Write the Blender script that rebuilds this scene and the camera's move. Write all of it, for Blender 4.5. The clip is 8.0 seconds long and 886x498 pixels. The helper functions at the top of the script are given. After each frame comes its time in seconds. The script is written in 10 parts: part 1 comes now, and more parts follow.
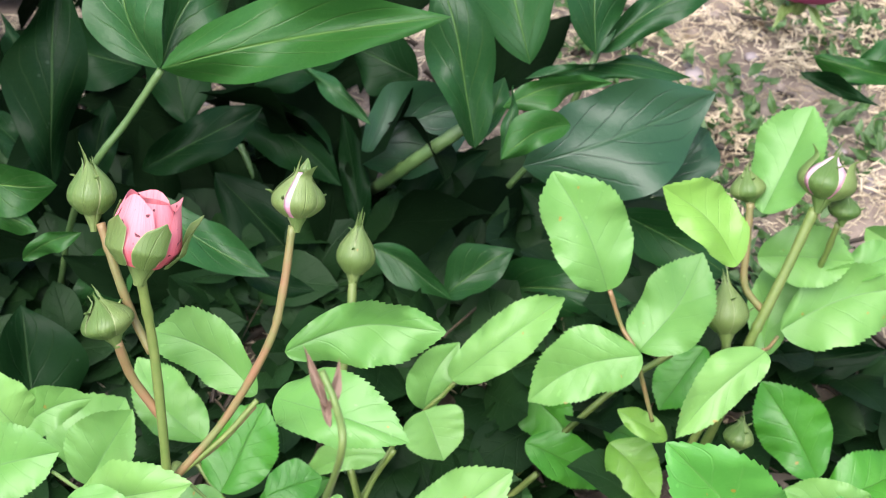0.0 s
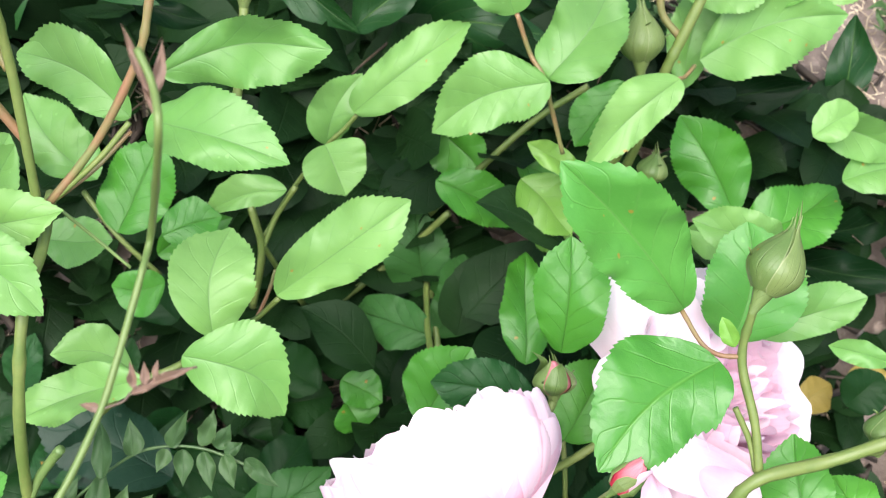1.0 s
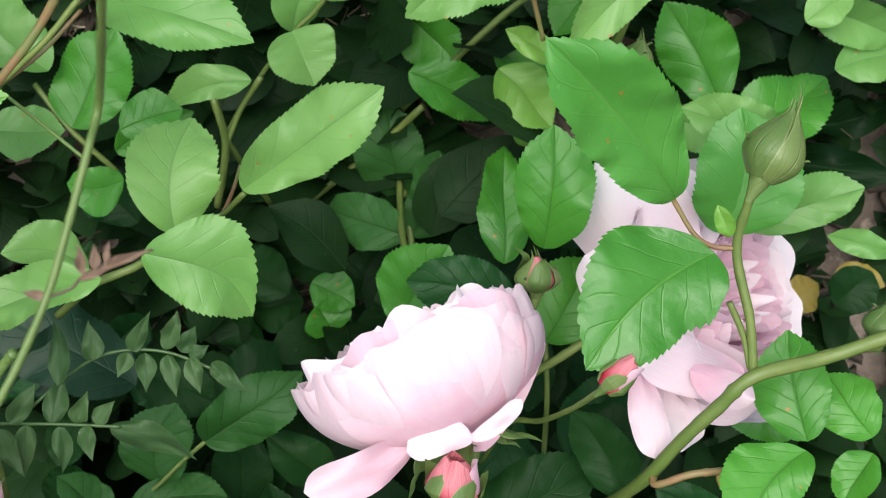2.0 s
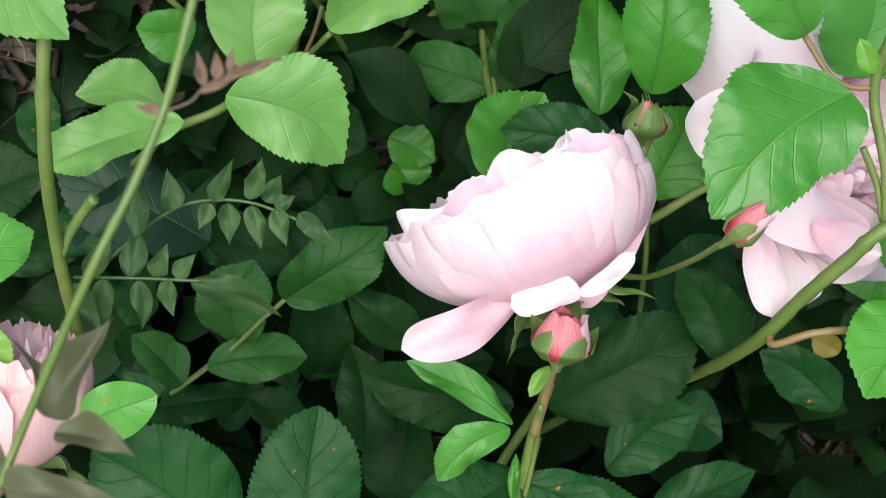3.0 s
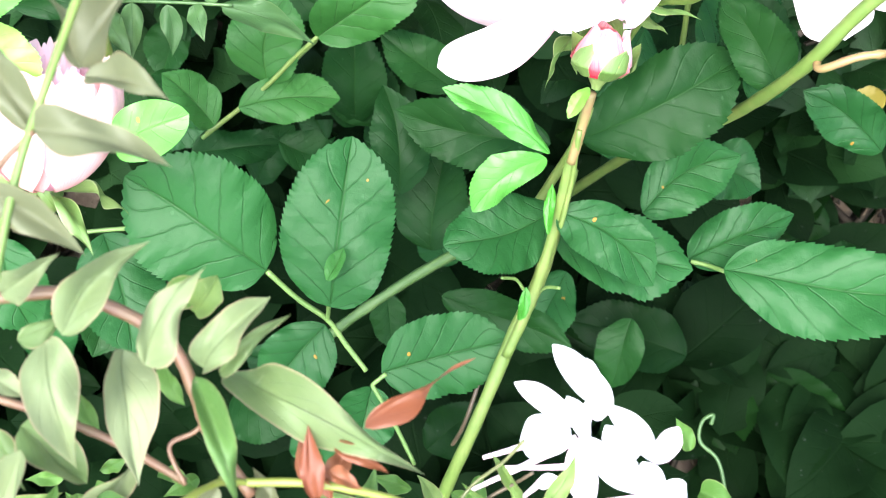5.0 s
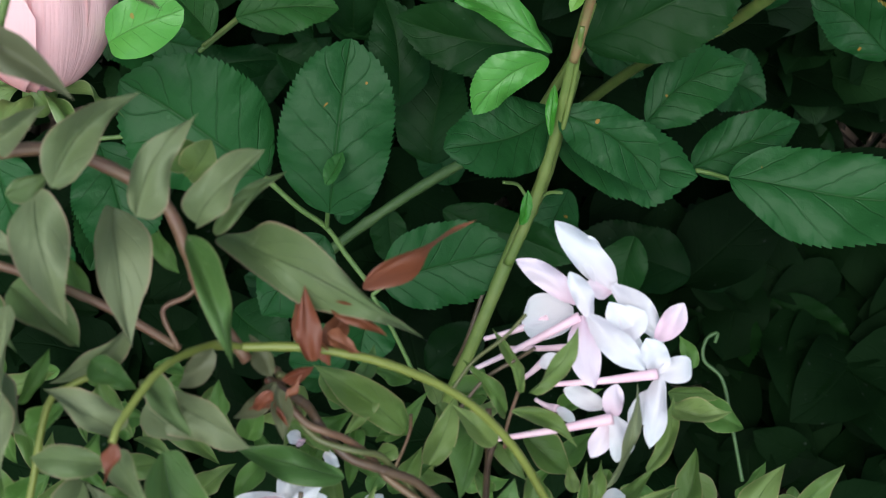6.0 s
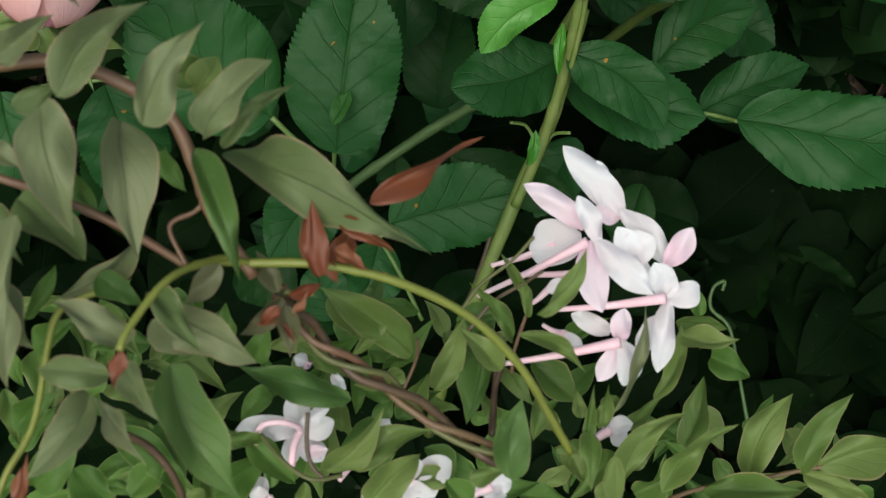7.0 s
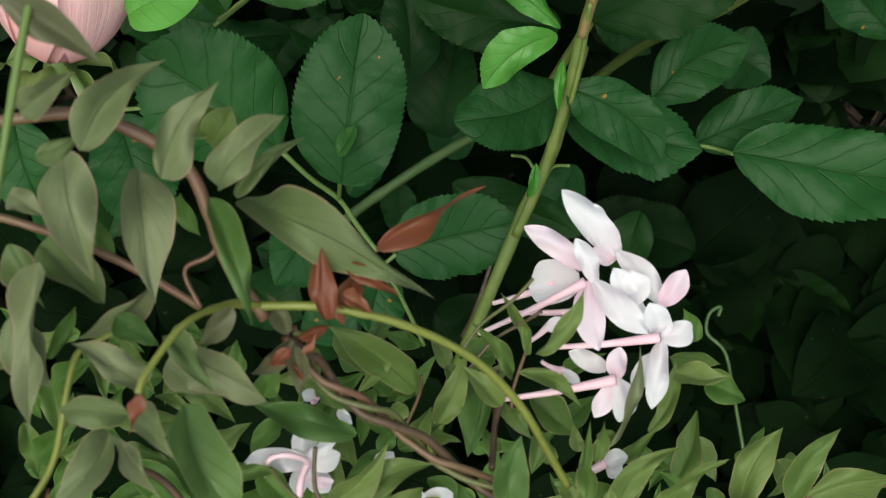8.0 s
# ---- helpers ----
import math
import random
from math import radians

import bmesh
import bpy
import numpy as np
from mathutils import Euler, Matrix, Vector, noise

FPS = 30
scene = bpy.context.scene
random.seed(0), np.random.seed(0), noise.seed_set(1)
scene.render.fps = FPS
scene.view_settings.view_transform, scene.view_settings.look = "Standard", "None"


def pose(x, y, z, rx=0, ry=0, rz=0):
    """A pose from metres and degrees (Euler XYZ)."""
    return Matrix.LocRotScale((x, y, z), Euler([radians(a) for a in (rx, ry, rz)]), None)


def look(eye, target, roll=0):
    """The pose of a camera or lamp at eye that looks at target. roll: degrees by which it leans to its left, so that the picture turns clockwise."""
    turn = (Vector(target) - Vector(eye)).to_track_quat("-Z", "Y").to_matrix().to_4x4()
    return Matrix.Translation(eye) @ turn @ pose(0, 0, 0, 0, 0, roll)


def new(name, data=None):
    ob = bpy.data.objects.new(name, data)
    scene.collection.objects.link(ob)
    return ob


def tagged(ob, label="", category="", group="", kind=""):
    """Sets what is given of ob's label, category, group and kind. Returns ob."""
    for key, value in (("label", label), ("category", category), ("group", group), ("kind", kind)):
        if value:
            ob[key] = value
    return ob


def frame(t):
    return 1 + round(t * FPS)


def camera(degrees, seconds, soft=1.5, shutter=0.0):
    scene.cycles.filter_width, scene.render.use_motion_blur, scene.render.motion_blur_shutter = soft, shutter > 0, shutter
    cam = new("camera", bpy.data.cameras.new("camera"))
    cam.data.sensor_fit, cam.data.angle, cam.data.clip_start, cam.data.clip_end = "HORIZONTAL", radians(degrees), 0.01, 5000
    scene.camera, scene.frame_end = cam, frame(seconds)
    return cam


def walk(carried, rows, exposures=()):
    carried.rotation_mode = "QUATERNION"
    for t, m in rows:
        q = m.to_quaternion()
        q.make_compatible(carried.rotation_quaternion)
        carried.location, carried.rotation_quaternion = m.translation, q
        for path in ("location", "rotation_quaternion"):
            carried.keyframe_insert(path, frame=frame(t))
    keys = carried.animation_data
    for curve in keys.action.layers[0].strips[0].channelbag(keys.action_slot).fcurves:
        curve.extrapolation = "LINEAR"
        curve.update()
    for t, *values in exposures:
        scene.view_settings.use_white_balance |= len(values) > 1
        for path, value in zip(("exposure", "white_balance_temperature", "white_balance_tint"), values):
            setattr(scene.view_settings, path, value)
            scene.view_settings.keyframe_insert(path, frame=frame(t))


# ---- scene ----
cam = camera(36.0, 8.0, 1.1)
PATH = [
    (0.0, pose(0.0000, 0.0000, 0.7000, 45.00, -0.00, -0.00)),
    (0.5, pose(0.0109, -0.0010, 0.6772, 39.38, -0.57, -0.52)),
    (1.0, pose(0.0239, 0.0026, 0.6677, 35.63, -0.99, -1.49)),
    (1.2, pose(0.0254, 0.0060, 0.6642, 34.48, -1.00, -1.86)),
    (2.3, pose(0.0166, 0.0142, 0.6285, 31.02, -2.08, -2.65)),
    (2.5, pose(0.0120, 0.0168, 0.6214, 29.91, -1.78, -2.48)),
    (3.0, pose(0.0008, 0.0188, 0.6074, 27.03, -0.75, -1.71)),
    (3.5, pose(-0.0089, 0.0179, 0.6029, 24.82, -0.16, -1.16)),
    (4.0, pose(-0.0074, 0.0109, 0.5946, 22.77, -0.04, -1.05)),
    (4.5, pose(-0.0053, 0.0020, 0.5875, 20.73, 0.12, -0.78)),
    (4.7, pose(-0.0017, -0.0013, 0.5876, 20.13, 0.14, -0.72)),
    (5.8, pose(-0.0019, -0.0201, 0.5776, 18.61, 0.29, -0.93)),
    (6.0, pose(-0.0015, -0.0236, 0.5740, 18.16, 0.32, -0.89)),
    (6.5, pose(0.0007, -0.0279, 0.5725, 17.35, 0.50, -0.71)),
    (7.0, pose(-0.0020, -0.0337, 0.5695, 17.04, 0.52, -0.68)),
    (7.5, pose(-0.0016, -0.0344, 0.5702, 16.69, 0.60, -0.50)),
    (8.0, pose(-0.0023, -0.0301, 0.5831, 17.36, 0.47, -0.38)),
]
EXPOSURES = [(0, 1.15, 6200, 18), (0.3, 1.11, 6200, 18), (1, 1.08, 6250, 18), (1.2, 1.0, 6250, 17), (2.3, 0.24, 6350, 9), (2.5, 0.23, 6350, 9.5), (2.9, 0.3, 6350, 6), (3.3, 0.84, 6400, 5.5), (3.7, 1.7, 6450, 8), (4, 2.41, 6250, 8), (4.7, 2.42, 6200, 9), (5.8, 0.4, 5800, 7), (6.2, -0.1, 6250, 6), (6.5, -0.25, 6700, 5), (7, -0.13, 6800, 5), (7.5, -0.04, 6800, 4.5), (8, -0.05, 6800, 4)]
cam.data.dof.use_dof = True
cam.data.dof.focus_distance, cam.data.dof.aperture_fstop = 0.42, 36.0
walk(cam, PATH, EXPOSURES)

# ---- world and light: bright overcast day ----
SUN_EL, SUN_ROT = radians(66), radians(200)
world = bpy.data.worlds.new("overcast_sky")
scene.world = world
world.use_nodes = True
wn = world.node_tree
sky = wn.nodes.new("ShaderNodeTexSky")
sky.sky_type, sky.sun_disc = "NISHITA", False
sky.sun_elevation, sky.sun_rotation = SUN_EL, SUN_ROT
sky.air_density, sky.dust_density, sky.ozone_density = 1.0, 4.0, 0.6
wn.links.new(sky.outputs[0], wn.nodes["Background"].inputs[0])
wn.nodes["Background"].inputs[1].default_value = 0.15
sun = new("sun", bpy.data.lights.new("sun", "SUN"))
sun.data.energy, sun.data.angle, sun.data.color = 3.1, radians(60), (1.0, 0.98, 0.94)
sun_from = Vector((math.sin(SUN_ROT) * math.cos(SUN_EL), math.cos(SUN_ROT) * math.cos(SUN_EL), math.sin(SUN_EL)))
sun.matrix_world = look(sun_from * 5, (0, 0, 0))


# ---- materials ----
def node(nt, kind, **values):
    n = nt.nodes.new(kind)
    for key, value in values.items():
        n.inputs[key].default_value = value
    return n


def maths(nt, op, a, b=None, c=None):
    n = nt.nodes.new("ShaderNodeMath")
    n.operation = op
    for i, v in enumerate((a, b, c)):
        if v is None:
            continue
        if isinstance(v, (int, float)):
            n.inputs[i].default_value = v
        else:
            nt.links.new(v, n.inputs[i])
    return n.outputs[0]


def ramp(nt, fac, lo, hi, to_lo=0.0, to_hi=1.0):
    n = nt.nodes.new("ShaderNodeMapRange")
    n.interpolation_type = "SMOOTHSTEP"
    nt.links.new(fac, n.inputs[0])
    for i, v in enumerate((lo, hi, to_lo, to_hi)):
        n.inputs[i + 1].default_value = v
    return n.outputs[0]


def mixed(nt, fac, a, b):
    n = nt.nodes.new("ShaderNodeMix")
    n.data_type = "RGBA"
    for slot, v in ((0, fac), (6, a), (7, b)):
        if isinstance(v, (int, float)):
            n.inputs[slot].default_value = v
        elif isinstance(v, tuple):
            n.inputs[slot].default_value = (*v, 1)
        else:
            nt.links.new(v, n.inputs[slot])
    return n.outputs[2]


def start_material(name):
    m = bpy.data.materials.new(name)
    m.use_nodes = True
    return m, m.node_tree, m.node_tree.nodes["Principled BSDF"], m.node_tree.nodes["Material Output"]


def blotches(nt, scale, detail=4.0):
    co = nt.nodes.new("ShaderNodeTexCoord")
    n = node(nt, "ShaderNodeTexNoise", Scale=scale, Detail=detail, Roughness=0.6)
    nt.links.new(co.outputs["Object"], n.inputs["Vector"])
    return n.outputs["Fac"]


def leaf_material(name, base, other, vein, rough=0.42, thin=0.3, veins=8.0, slant=2.0, vein_mix=0.35, relief=0.5, rim=None, island=False, gloss=0.45, groove_shade=0.0, crease=0.0, rust=False):
    m, nt, bsdf, out = start_material(name)
    uv = nt.nodes.new("ShaderNodeUVMap")
    sep = nt.nodes.new("ShaderNodeSeparateXYZ")
    nt.links.new(uv.outputs[0], sep.inputs[0])
    across = maths(nt, "ABSOLUTE", maths(nt, "SUBTRACT", maths(nt, "MULTIPLY", sep.outputs[0], 2.0), 1.0))
    wob = blotches(nt, 90, 2)
    phase = maths(nt, "SUBTRACT", maths(nt, "MULTIPLY", sep.outputs[1], veins), maths(nt, "MULTIPLY", maths(nt, "POWER", across, 0.85), slant))
    phase = maths(nt, "ADD", phase, maths(nt, "MULTIPLY", maths(nt, "SUBTRACT", wob, 0.5), 0.3))
    wave = maths(nt, "ABSOLUTE", maths(nt, "SUBTRACT", maths(nt, "FRACT", phase), 0.5))
    side = maths(nt, "MULTIPLY", ramp(nt, wave, 0.43, 0.5), ramp(nt, across, 0.97, 0.6, 0.0, 1.0))
    fine = node(nt, "ShaderNodeTexVoronoi", Scale=420.0)
    fine.feature = "DISTANCE_TO_EDGE"
    co = nt.nodes.new("ShaderNodeTexCoord")
    nt.links.new(co.outputs["Object"], fine.inputs["Vector"])
    net = ramp(nt, fine.outputs["Distance"], 0.0, 0.12, 1.0, 0.0)
    mid = ramp(nt, across, 0.0, 0.05, 1.0, 0.0)
    lines = maths(nt, "MAXIMUM", mid, maths(nt, "MULTIPLY", side, 0.4))
    ridges = maths(nt, "MAXIMUM", mid, maths(nt, "MULTIPLY", side, 0.38))
    lines = maths(nt, "MAXIMUM", lines, maths(nt, "MULTIPLY", net, 0.07))
    info = nt.nodes.new("ShaderNodeObjectInfo")
    chance = nt.nodes.new("ShaderNodeNewGeometry").outputs["Random Per Island"] if island else info.outputs["Random"]
    tone = maths(nt, "ADD", maths(nt, "MULTIPLY", blotches(nt, 35), 0.9), maths(nt, "MULTIPLY", chance, 0.55))
    col = mixed(nt, ramp(nt, tone, 0.3, 1.1), base, other)
    specks = ramp(nt, blotches(nt, 260, 1), 0.74, 0.78)
    col = mixed(nt, maths(nt, "MULTIPLY", specks, 0.18), col, tuple(min(1, c * 1.6 + 0.06) for c in other))
    if rust:
        col = mixed(nt, ramp(nt, blotches(nt, 230, 0), 0.85, 0.865, 0.0, 0.7), col, (0.35, 0.17, 0.02))
    col = mixed(nt, maths(nt, "MULTIPLY", lines, vein_mix), col, vein)
    # Shade in the vein grooves, painted as a darker tone of the base.
    if groove_shade:
        col = mixed(nt, maths(nt, "MULTIPLY", side, groove_shade), col, tuple(c * 0.3 for c in base))
    if crease:
        col = mixed(nt, maths(nt, "MULTIPLY", ramp(nt, across, 0.0, 0.035, 1.0, 0.0), crease), col, tuple(c * 0.35 for c in base))
    if rim:
        col = mixed(nt, ramp(nt, across, 0.92, 0.99, 0.0, 0.8), col, rim)
    nt.links.new(col, bsdf.inputs["Base Color"])
    rg = maths(nt, "ADD", rough - 0.08, maths(nt, "MULTIPLY", blotches(nt, 120), 0.16))
    nt.links.new(rg, bsdf.inputs["Roughness"])
    bsdf.inputs["Specular IOR Level"].default_value = gloss
    height = maths(nt, "ADD", maths(nt, "MULTIPLY", blotches(nt, 170, 2), 0.8), maths(nt, "MULTIPLY", blotches(nt, 700, 2), 0.12))
    height = maths(nt, "SUBTRACT", height, maths(nt, "ADD", ridges, maths(nt, "MULTIPLY", net, 0.03)))
    bump = node(nt, "ShaderNodeBump", Strength=relief, Distance=0.0008)
    nt.links.new(height, bump.inputs["Height"])
    nt.links.new(bump.outputs[0], bsdf.inputs["Normal"])
    trans = nt.nodes.new("ShaderNodeBsdfTranslucent")
    nt.links.new(mixed(nt, 0.5, col, tuple(min(1, c * 1.5) for c in other)), trans.inputs[0])
    mix = nt.nodes.new("ShaderNodeMixShader")
    mix.inputs[0].default_value = thin
    nt.links.new(bsdf.outputs[0], mix.inputs[1])
    nt.links.new(trans.outputs[0], mix.inputs[2])
    nt.links.new(mix.outputs[0], out.inputs[0])
    return m


def petal_material(name, tip, root, thin=0.35, rough=0.55, streak=0.25, flecks=0.0):
    m, nt, bsdf, out = start_material(name)
    uv = nt.nodes.new("ShaderNodeUVMap")
    sep = nt.nodes.new("ShaderNodeSeparateXYZ")
    nt.links.new(uv.outputs[0], sep.inputs[0])
    info = nt.nodes.new("ShaderNodeObjectInfo")
    along = maths(nt, "ADD", sep.outputs[1], maths(nt, "MULTIPLY", maths(nt, "SUBTRACT", info.outputs["Random"], 0.5), 0.5))
    along = maths(nt, "ADD", along, maths(nt, "MULTIPLY", maths(nt, "SUBTRACT", blotches(nt, 60), 0.5), 0.9))
    col = mixed(nt, ramp(nt, along, 0.0, 0.8), root, tip)
    streaks = node(nt, "ShaderNodeTexNoise", Scale=1.0, Detail=3.0)
    stretch = nt.nodes.new("ShaderNodeMapping")
    stretch.inputs["Scale"].default_value = (30.0, 1.6, 1.0)
    nt.links.new(uv.outputs[0], stretch.inputs["Vector"])
    nt.links.new(stretch.outputs[0], streaks.inputs["Vector"])
    col = mixed(nt, ramp(nt, streaks.outputs["Fac"], 0.45, 0.8, 0.0, streak), col, root)
    if flecks:
        col = mixed(nt, ramp(nt, blotches(nt, 480, 0), 0.72, 0.76, 0.0, flecks), col, (0.05, 0.01, 0.015))
    nt.links.new(col, bsdf.inputs["Base Color"])
    bsdf.inputs["Roughness"].default_value = rough
    bsdf.inputs["Specular IOR Level"].default_value = 0.25
    bump = node(nt, "ShaderNodeBump", Strength=0.32, Distance=0.0010)
    nt.links.new(maths(nt, "ADD", streaks.outputs["Fac"], maths(nt, "MULTIPLY", blotches(nt, 110, 3), 1.2)), bump.inputs["Height"])
    nt.links.new(bump.outputs[0], bsdf.inputs["Normal"])
    trans = nt.nodes.new("ShaderNodeBsdfTranslucent")
    nt.links.new(col, trans.inputs[0])
    mix = nt.nodes.new("ShaderNodeMixShader")
    mix.inputs[0].default_value = thin
    nt.links.new(bsdf.outputs[0], mix.inputs[1])
    nt.links.new(trans.outputs[0], mix.inputs[2])
    nt.links.new(mix.outputs[0], out.inputs[0])
    return m


def bark_material(name, a, b, rough=0.5, scale=150):
    m, nt, bsdf, out = start_material(name)
    f = maths(nt, "ADD", maths(nt, "MULTIPLY", blotches(nt, scale), 0.5), maths(nt, "MULTIPLY", blotches(nt, 25, 2), 0.5))
    col = mixed(nt, ramp(nt, f, 0.35, 0.65), a, b)
    nt.links.new(col, bsdf.inputs["Base Color"])
    bsdf.inputs["Roughness"].default_value = rough
    bump = node(nt, "ShaderNodeBump", Strength=0.3, Distance=0.0006)
    nt.links.new(f, bump.inputs["Height"])
    nt.links.new(bump.outputs[0], bsdf.inputs["Normal"])
    return m


LEAF = {
    "young": leaf_material("young_rose_leaf", (0.104, 0.270, 0.053), (0.176, 0.362, 0.086), (0.2184, 0.4232, 0.16), 0.42, 0.3, 6, 1.7, 0.2, 0.35, gloss=0.46, groove_shade=0.05, crease=0.35, rust=True),
    "lime": leaf_material("lime_rose_leaf", (0.125, 0.303, 0.034), (0.184, 0.363, 0.060), (0.2173, 0.3628, 0.1023), 0.42, 0.3, 6, 1.7, 0.2, 0.35, gloss=0.46, groove_shade=0.05, crease=0.35),
    "yellow": leaf_material("yellowed_rose_leaf", (0.2475, 0.198, 0.022), (0.3025, 0.231, 0.044), (0.165, 0.165, 0.033), 0.5, 0.3, 6, 1.7, 0.3, 0.3),
    "dry": leaf_material("withered_leaf", (0.165, 0.1045, 0.066), (0.231, 0.154, 0.1045), (0.165, 0.11, 0.066), 0.6, 0.3, 5, 2.0, 0.2, 0.3),
    "mid": leaf_material("rose_leaf", (0.036, 0.178, 0.013), (0.066, 0.268, 0.022), (0.1353, 0.3353, 0.0516), 0.42, 0.25, 6, 1.7, 0.22, 0.5, gloss=0.46, groove_shade=0.06, crease=0.45, rust=True),
    "midl": leaf_material("broad_rose_leaf", (0.055, 0.225, 0.028), (0.095, 0.315, 0.047), (0.1905, 0.4170, 0.1027), 0.42, 0.25, 6, 1.7, 0.3, 0.5, gloss=0.46, groove_shade=0.06, crease=0.3, rust=True),
    "midd": leaf_material("shining_rose_leaf", (0.034, 0.165, 0.016), (0.055, 0.222, 0.022), (0.1367, 0.3219, 0.0472), 0.36, 0.2, 6, 1.7, 0.3, 0.5, gloss=0.46, groove_shade=0.05),
    "mat": leaf_material("mature_rose_leaf", (0.0095, 0.053, 0.0110), (0.0155, 0.077, 0.0165), (0.0276, 0.0940, 0.0126), 0.5, 0.18, 6, 1.7, 0.3, 0.55, gloss=0.2, groove_shade=0.32, crease=0.35, rust=True),
    "matl": leaf_material("large_rose_leaf", (0.021, 0.087, 0.0150), (0.033, 0.118, 0.0225), (0.0666, 0.1638, 0.0323), 0.5, 0.2, 6, 1.7, 0.3, 0.55, gloss=0.22, groove_shade=0.3, crease=0.3),
    # Shaded copy of the mature rose leaf, darkened in its base colour.
    "dark": leaf_material("shade_darkened_rose_leaf", (0.0054, 0.0275, 0.0055), (0.0102, 0.0430, 0.0084), (0.0190, 0.0580, 0.0095), 0.46, 0.15, 6, 1.7, 0.25, 0.4, gloss=0.1),
    # Almost black copy for the lowest leaves, with their shade put into the colour.
    "deep": leaf_material("shade_blackened_rose_leaf", (0.0022, 0.0110, 0.0022), (0.0045, 0.0180, 0.0032), (0.0100, 0.0300, 0.0060), 0.5, 0.1, 6, 1.7, 0.25, 0.4, gloss=0.06),
    "peony": leaf_material("peony_leaf", (0.0075, 0.042, 0.0090), (0.0160, 0.0720, 0.0150), (0.10, 0.20, 0.045), 0.42, 0.2, 5, 2.6, 0.6, 0.55, groove_shade=0.3, gloss=0.26),
    # Lit copy of the peony leaf; the light is in its brighter colour.
    "peonyl": leaf_material("light_brightened_peony_leaf", (0.0120, 0.064, 0.0080), (0.0240, 0.102, 0.0160), (0.14, 0.26, 0.05), 0.42, 0.3, 5, 2.6, 0.6, 0.55, groove_shade=0.3, gloss=0.28),
    # Sky reflection put into the base colour as a bluer green.
    "peonyg": leaf_material("sky_tinted_peony_leaf", (0.0095, 0.0400, 0.0140), (0.0165, 0.0580, 0.0220), (0.035, 0.080, 0.032), 0.42, 0.12, 5, 2.6, 0.5, 0.5, groove_shade=0.55, gloss=0.38),
    # Inner peony leaves: same leaf with shade painted into a darker colour.
    "peonyd": leaf_material("shade_darkened_peony_leaf", (0.0024, 0.0125, 0.0030), (0.0050, 0.0220, 0.0055), (0.035, 0.075, 0.024), 0.42, 0.08, 5, 2.6, 0.5, 0.5, groove_shade=0.3, gloss=0.07),
    "jas": leaf_material("jasmine_leaf", (0.068, 0.138, 0.027), (0.156, 0.224, 0.064), (0.052, 0.090, 0.020), 0.48, 0.28, 5, 2.5, 0.18, 0.5, (0.36, 0.29, 0.15), gloss=0.28, crease=0.65),
    "jasn": leaf_material("young_jasmine_leaf", (0.0994, 0.1061, 0.0546), (0.1325, 0.1523, 0.0787), (0.0773, 0.0749, 0.0437), 0.45, 0.35, 4, 2.5, 0.3, 0.25, (0.1877, 0.1498, 0.0874), gloss=0.3),
    "jasb": leaf_material("bronze_tinted_jasmine_leaf", (0.080, 0.134, 0.040), (0.176, 0.208, 0.108), (0.050, 0.070, 0.024), 0.5, 0.28, 5, 2.5, 0.2, 0.5, (0.34, 0.24, 0.16), gloss=0.26, crease=0.6),
    "glauc": leaf_material("blue_green_leaf", (0.0085, 0.0300, 0.0135), (0.0130, 0.0400, 0.0190), (0.0300, 0.0640, 0.0350), 0.46, 0.12, 6, 1.7, 0.4, 0.5, gloss=0.2),
    "jasg": leaf_material("green_jasmine_leaf", (0.050, 0.118, 0.020), (0.092, 0.185, 0.038), (0.1149, 0.2235, 0.0484), 0.5, 0.25, 5, 2.5, 0.15, 0.45, (0.2, 0.26, 0.09), gloss=0.24, crease=0.5),
    "jasd": leaf_material("old_jasmine_leaf", (0.046, 0.108, 0.024), (0.088, 0.160, 0.042), (0.0333, 0.0639, 0.0147), 0.48, 0.2, 5, 2.5, 0.2, 0.5, (0.17, 0.20, 0.08), gloss=0.26, crease=0.65),
    "jass": leaf_material("sprig_leaf", (0.034, 0.084, 0.025), (0.062, 0.122, 0.040), (0.0333, 0.0639, 0.0147), 0.48, 0.2, 5, 2.5, 0.2, 0.4, (0.08, 0.13, 0.05), gloss=0.24, crease=0.5),
    "jasred": leaf_material("bronze_jasmine_leaf", (0.143, 0.040, 0.018), (0.200, 0.073, 0.030), (0.179, 0.092, 0.036), 0.5, 0.25, 5, 2.5, 0.3, 0.3),
}
TUBE = bark_material("pink_flower_tube", (0.70, 0.46, 0.53), (0.74, 0.58, 0.63))
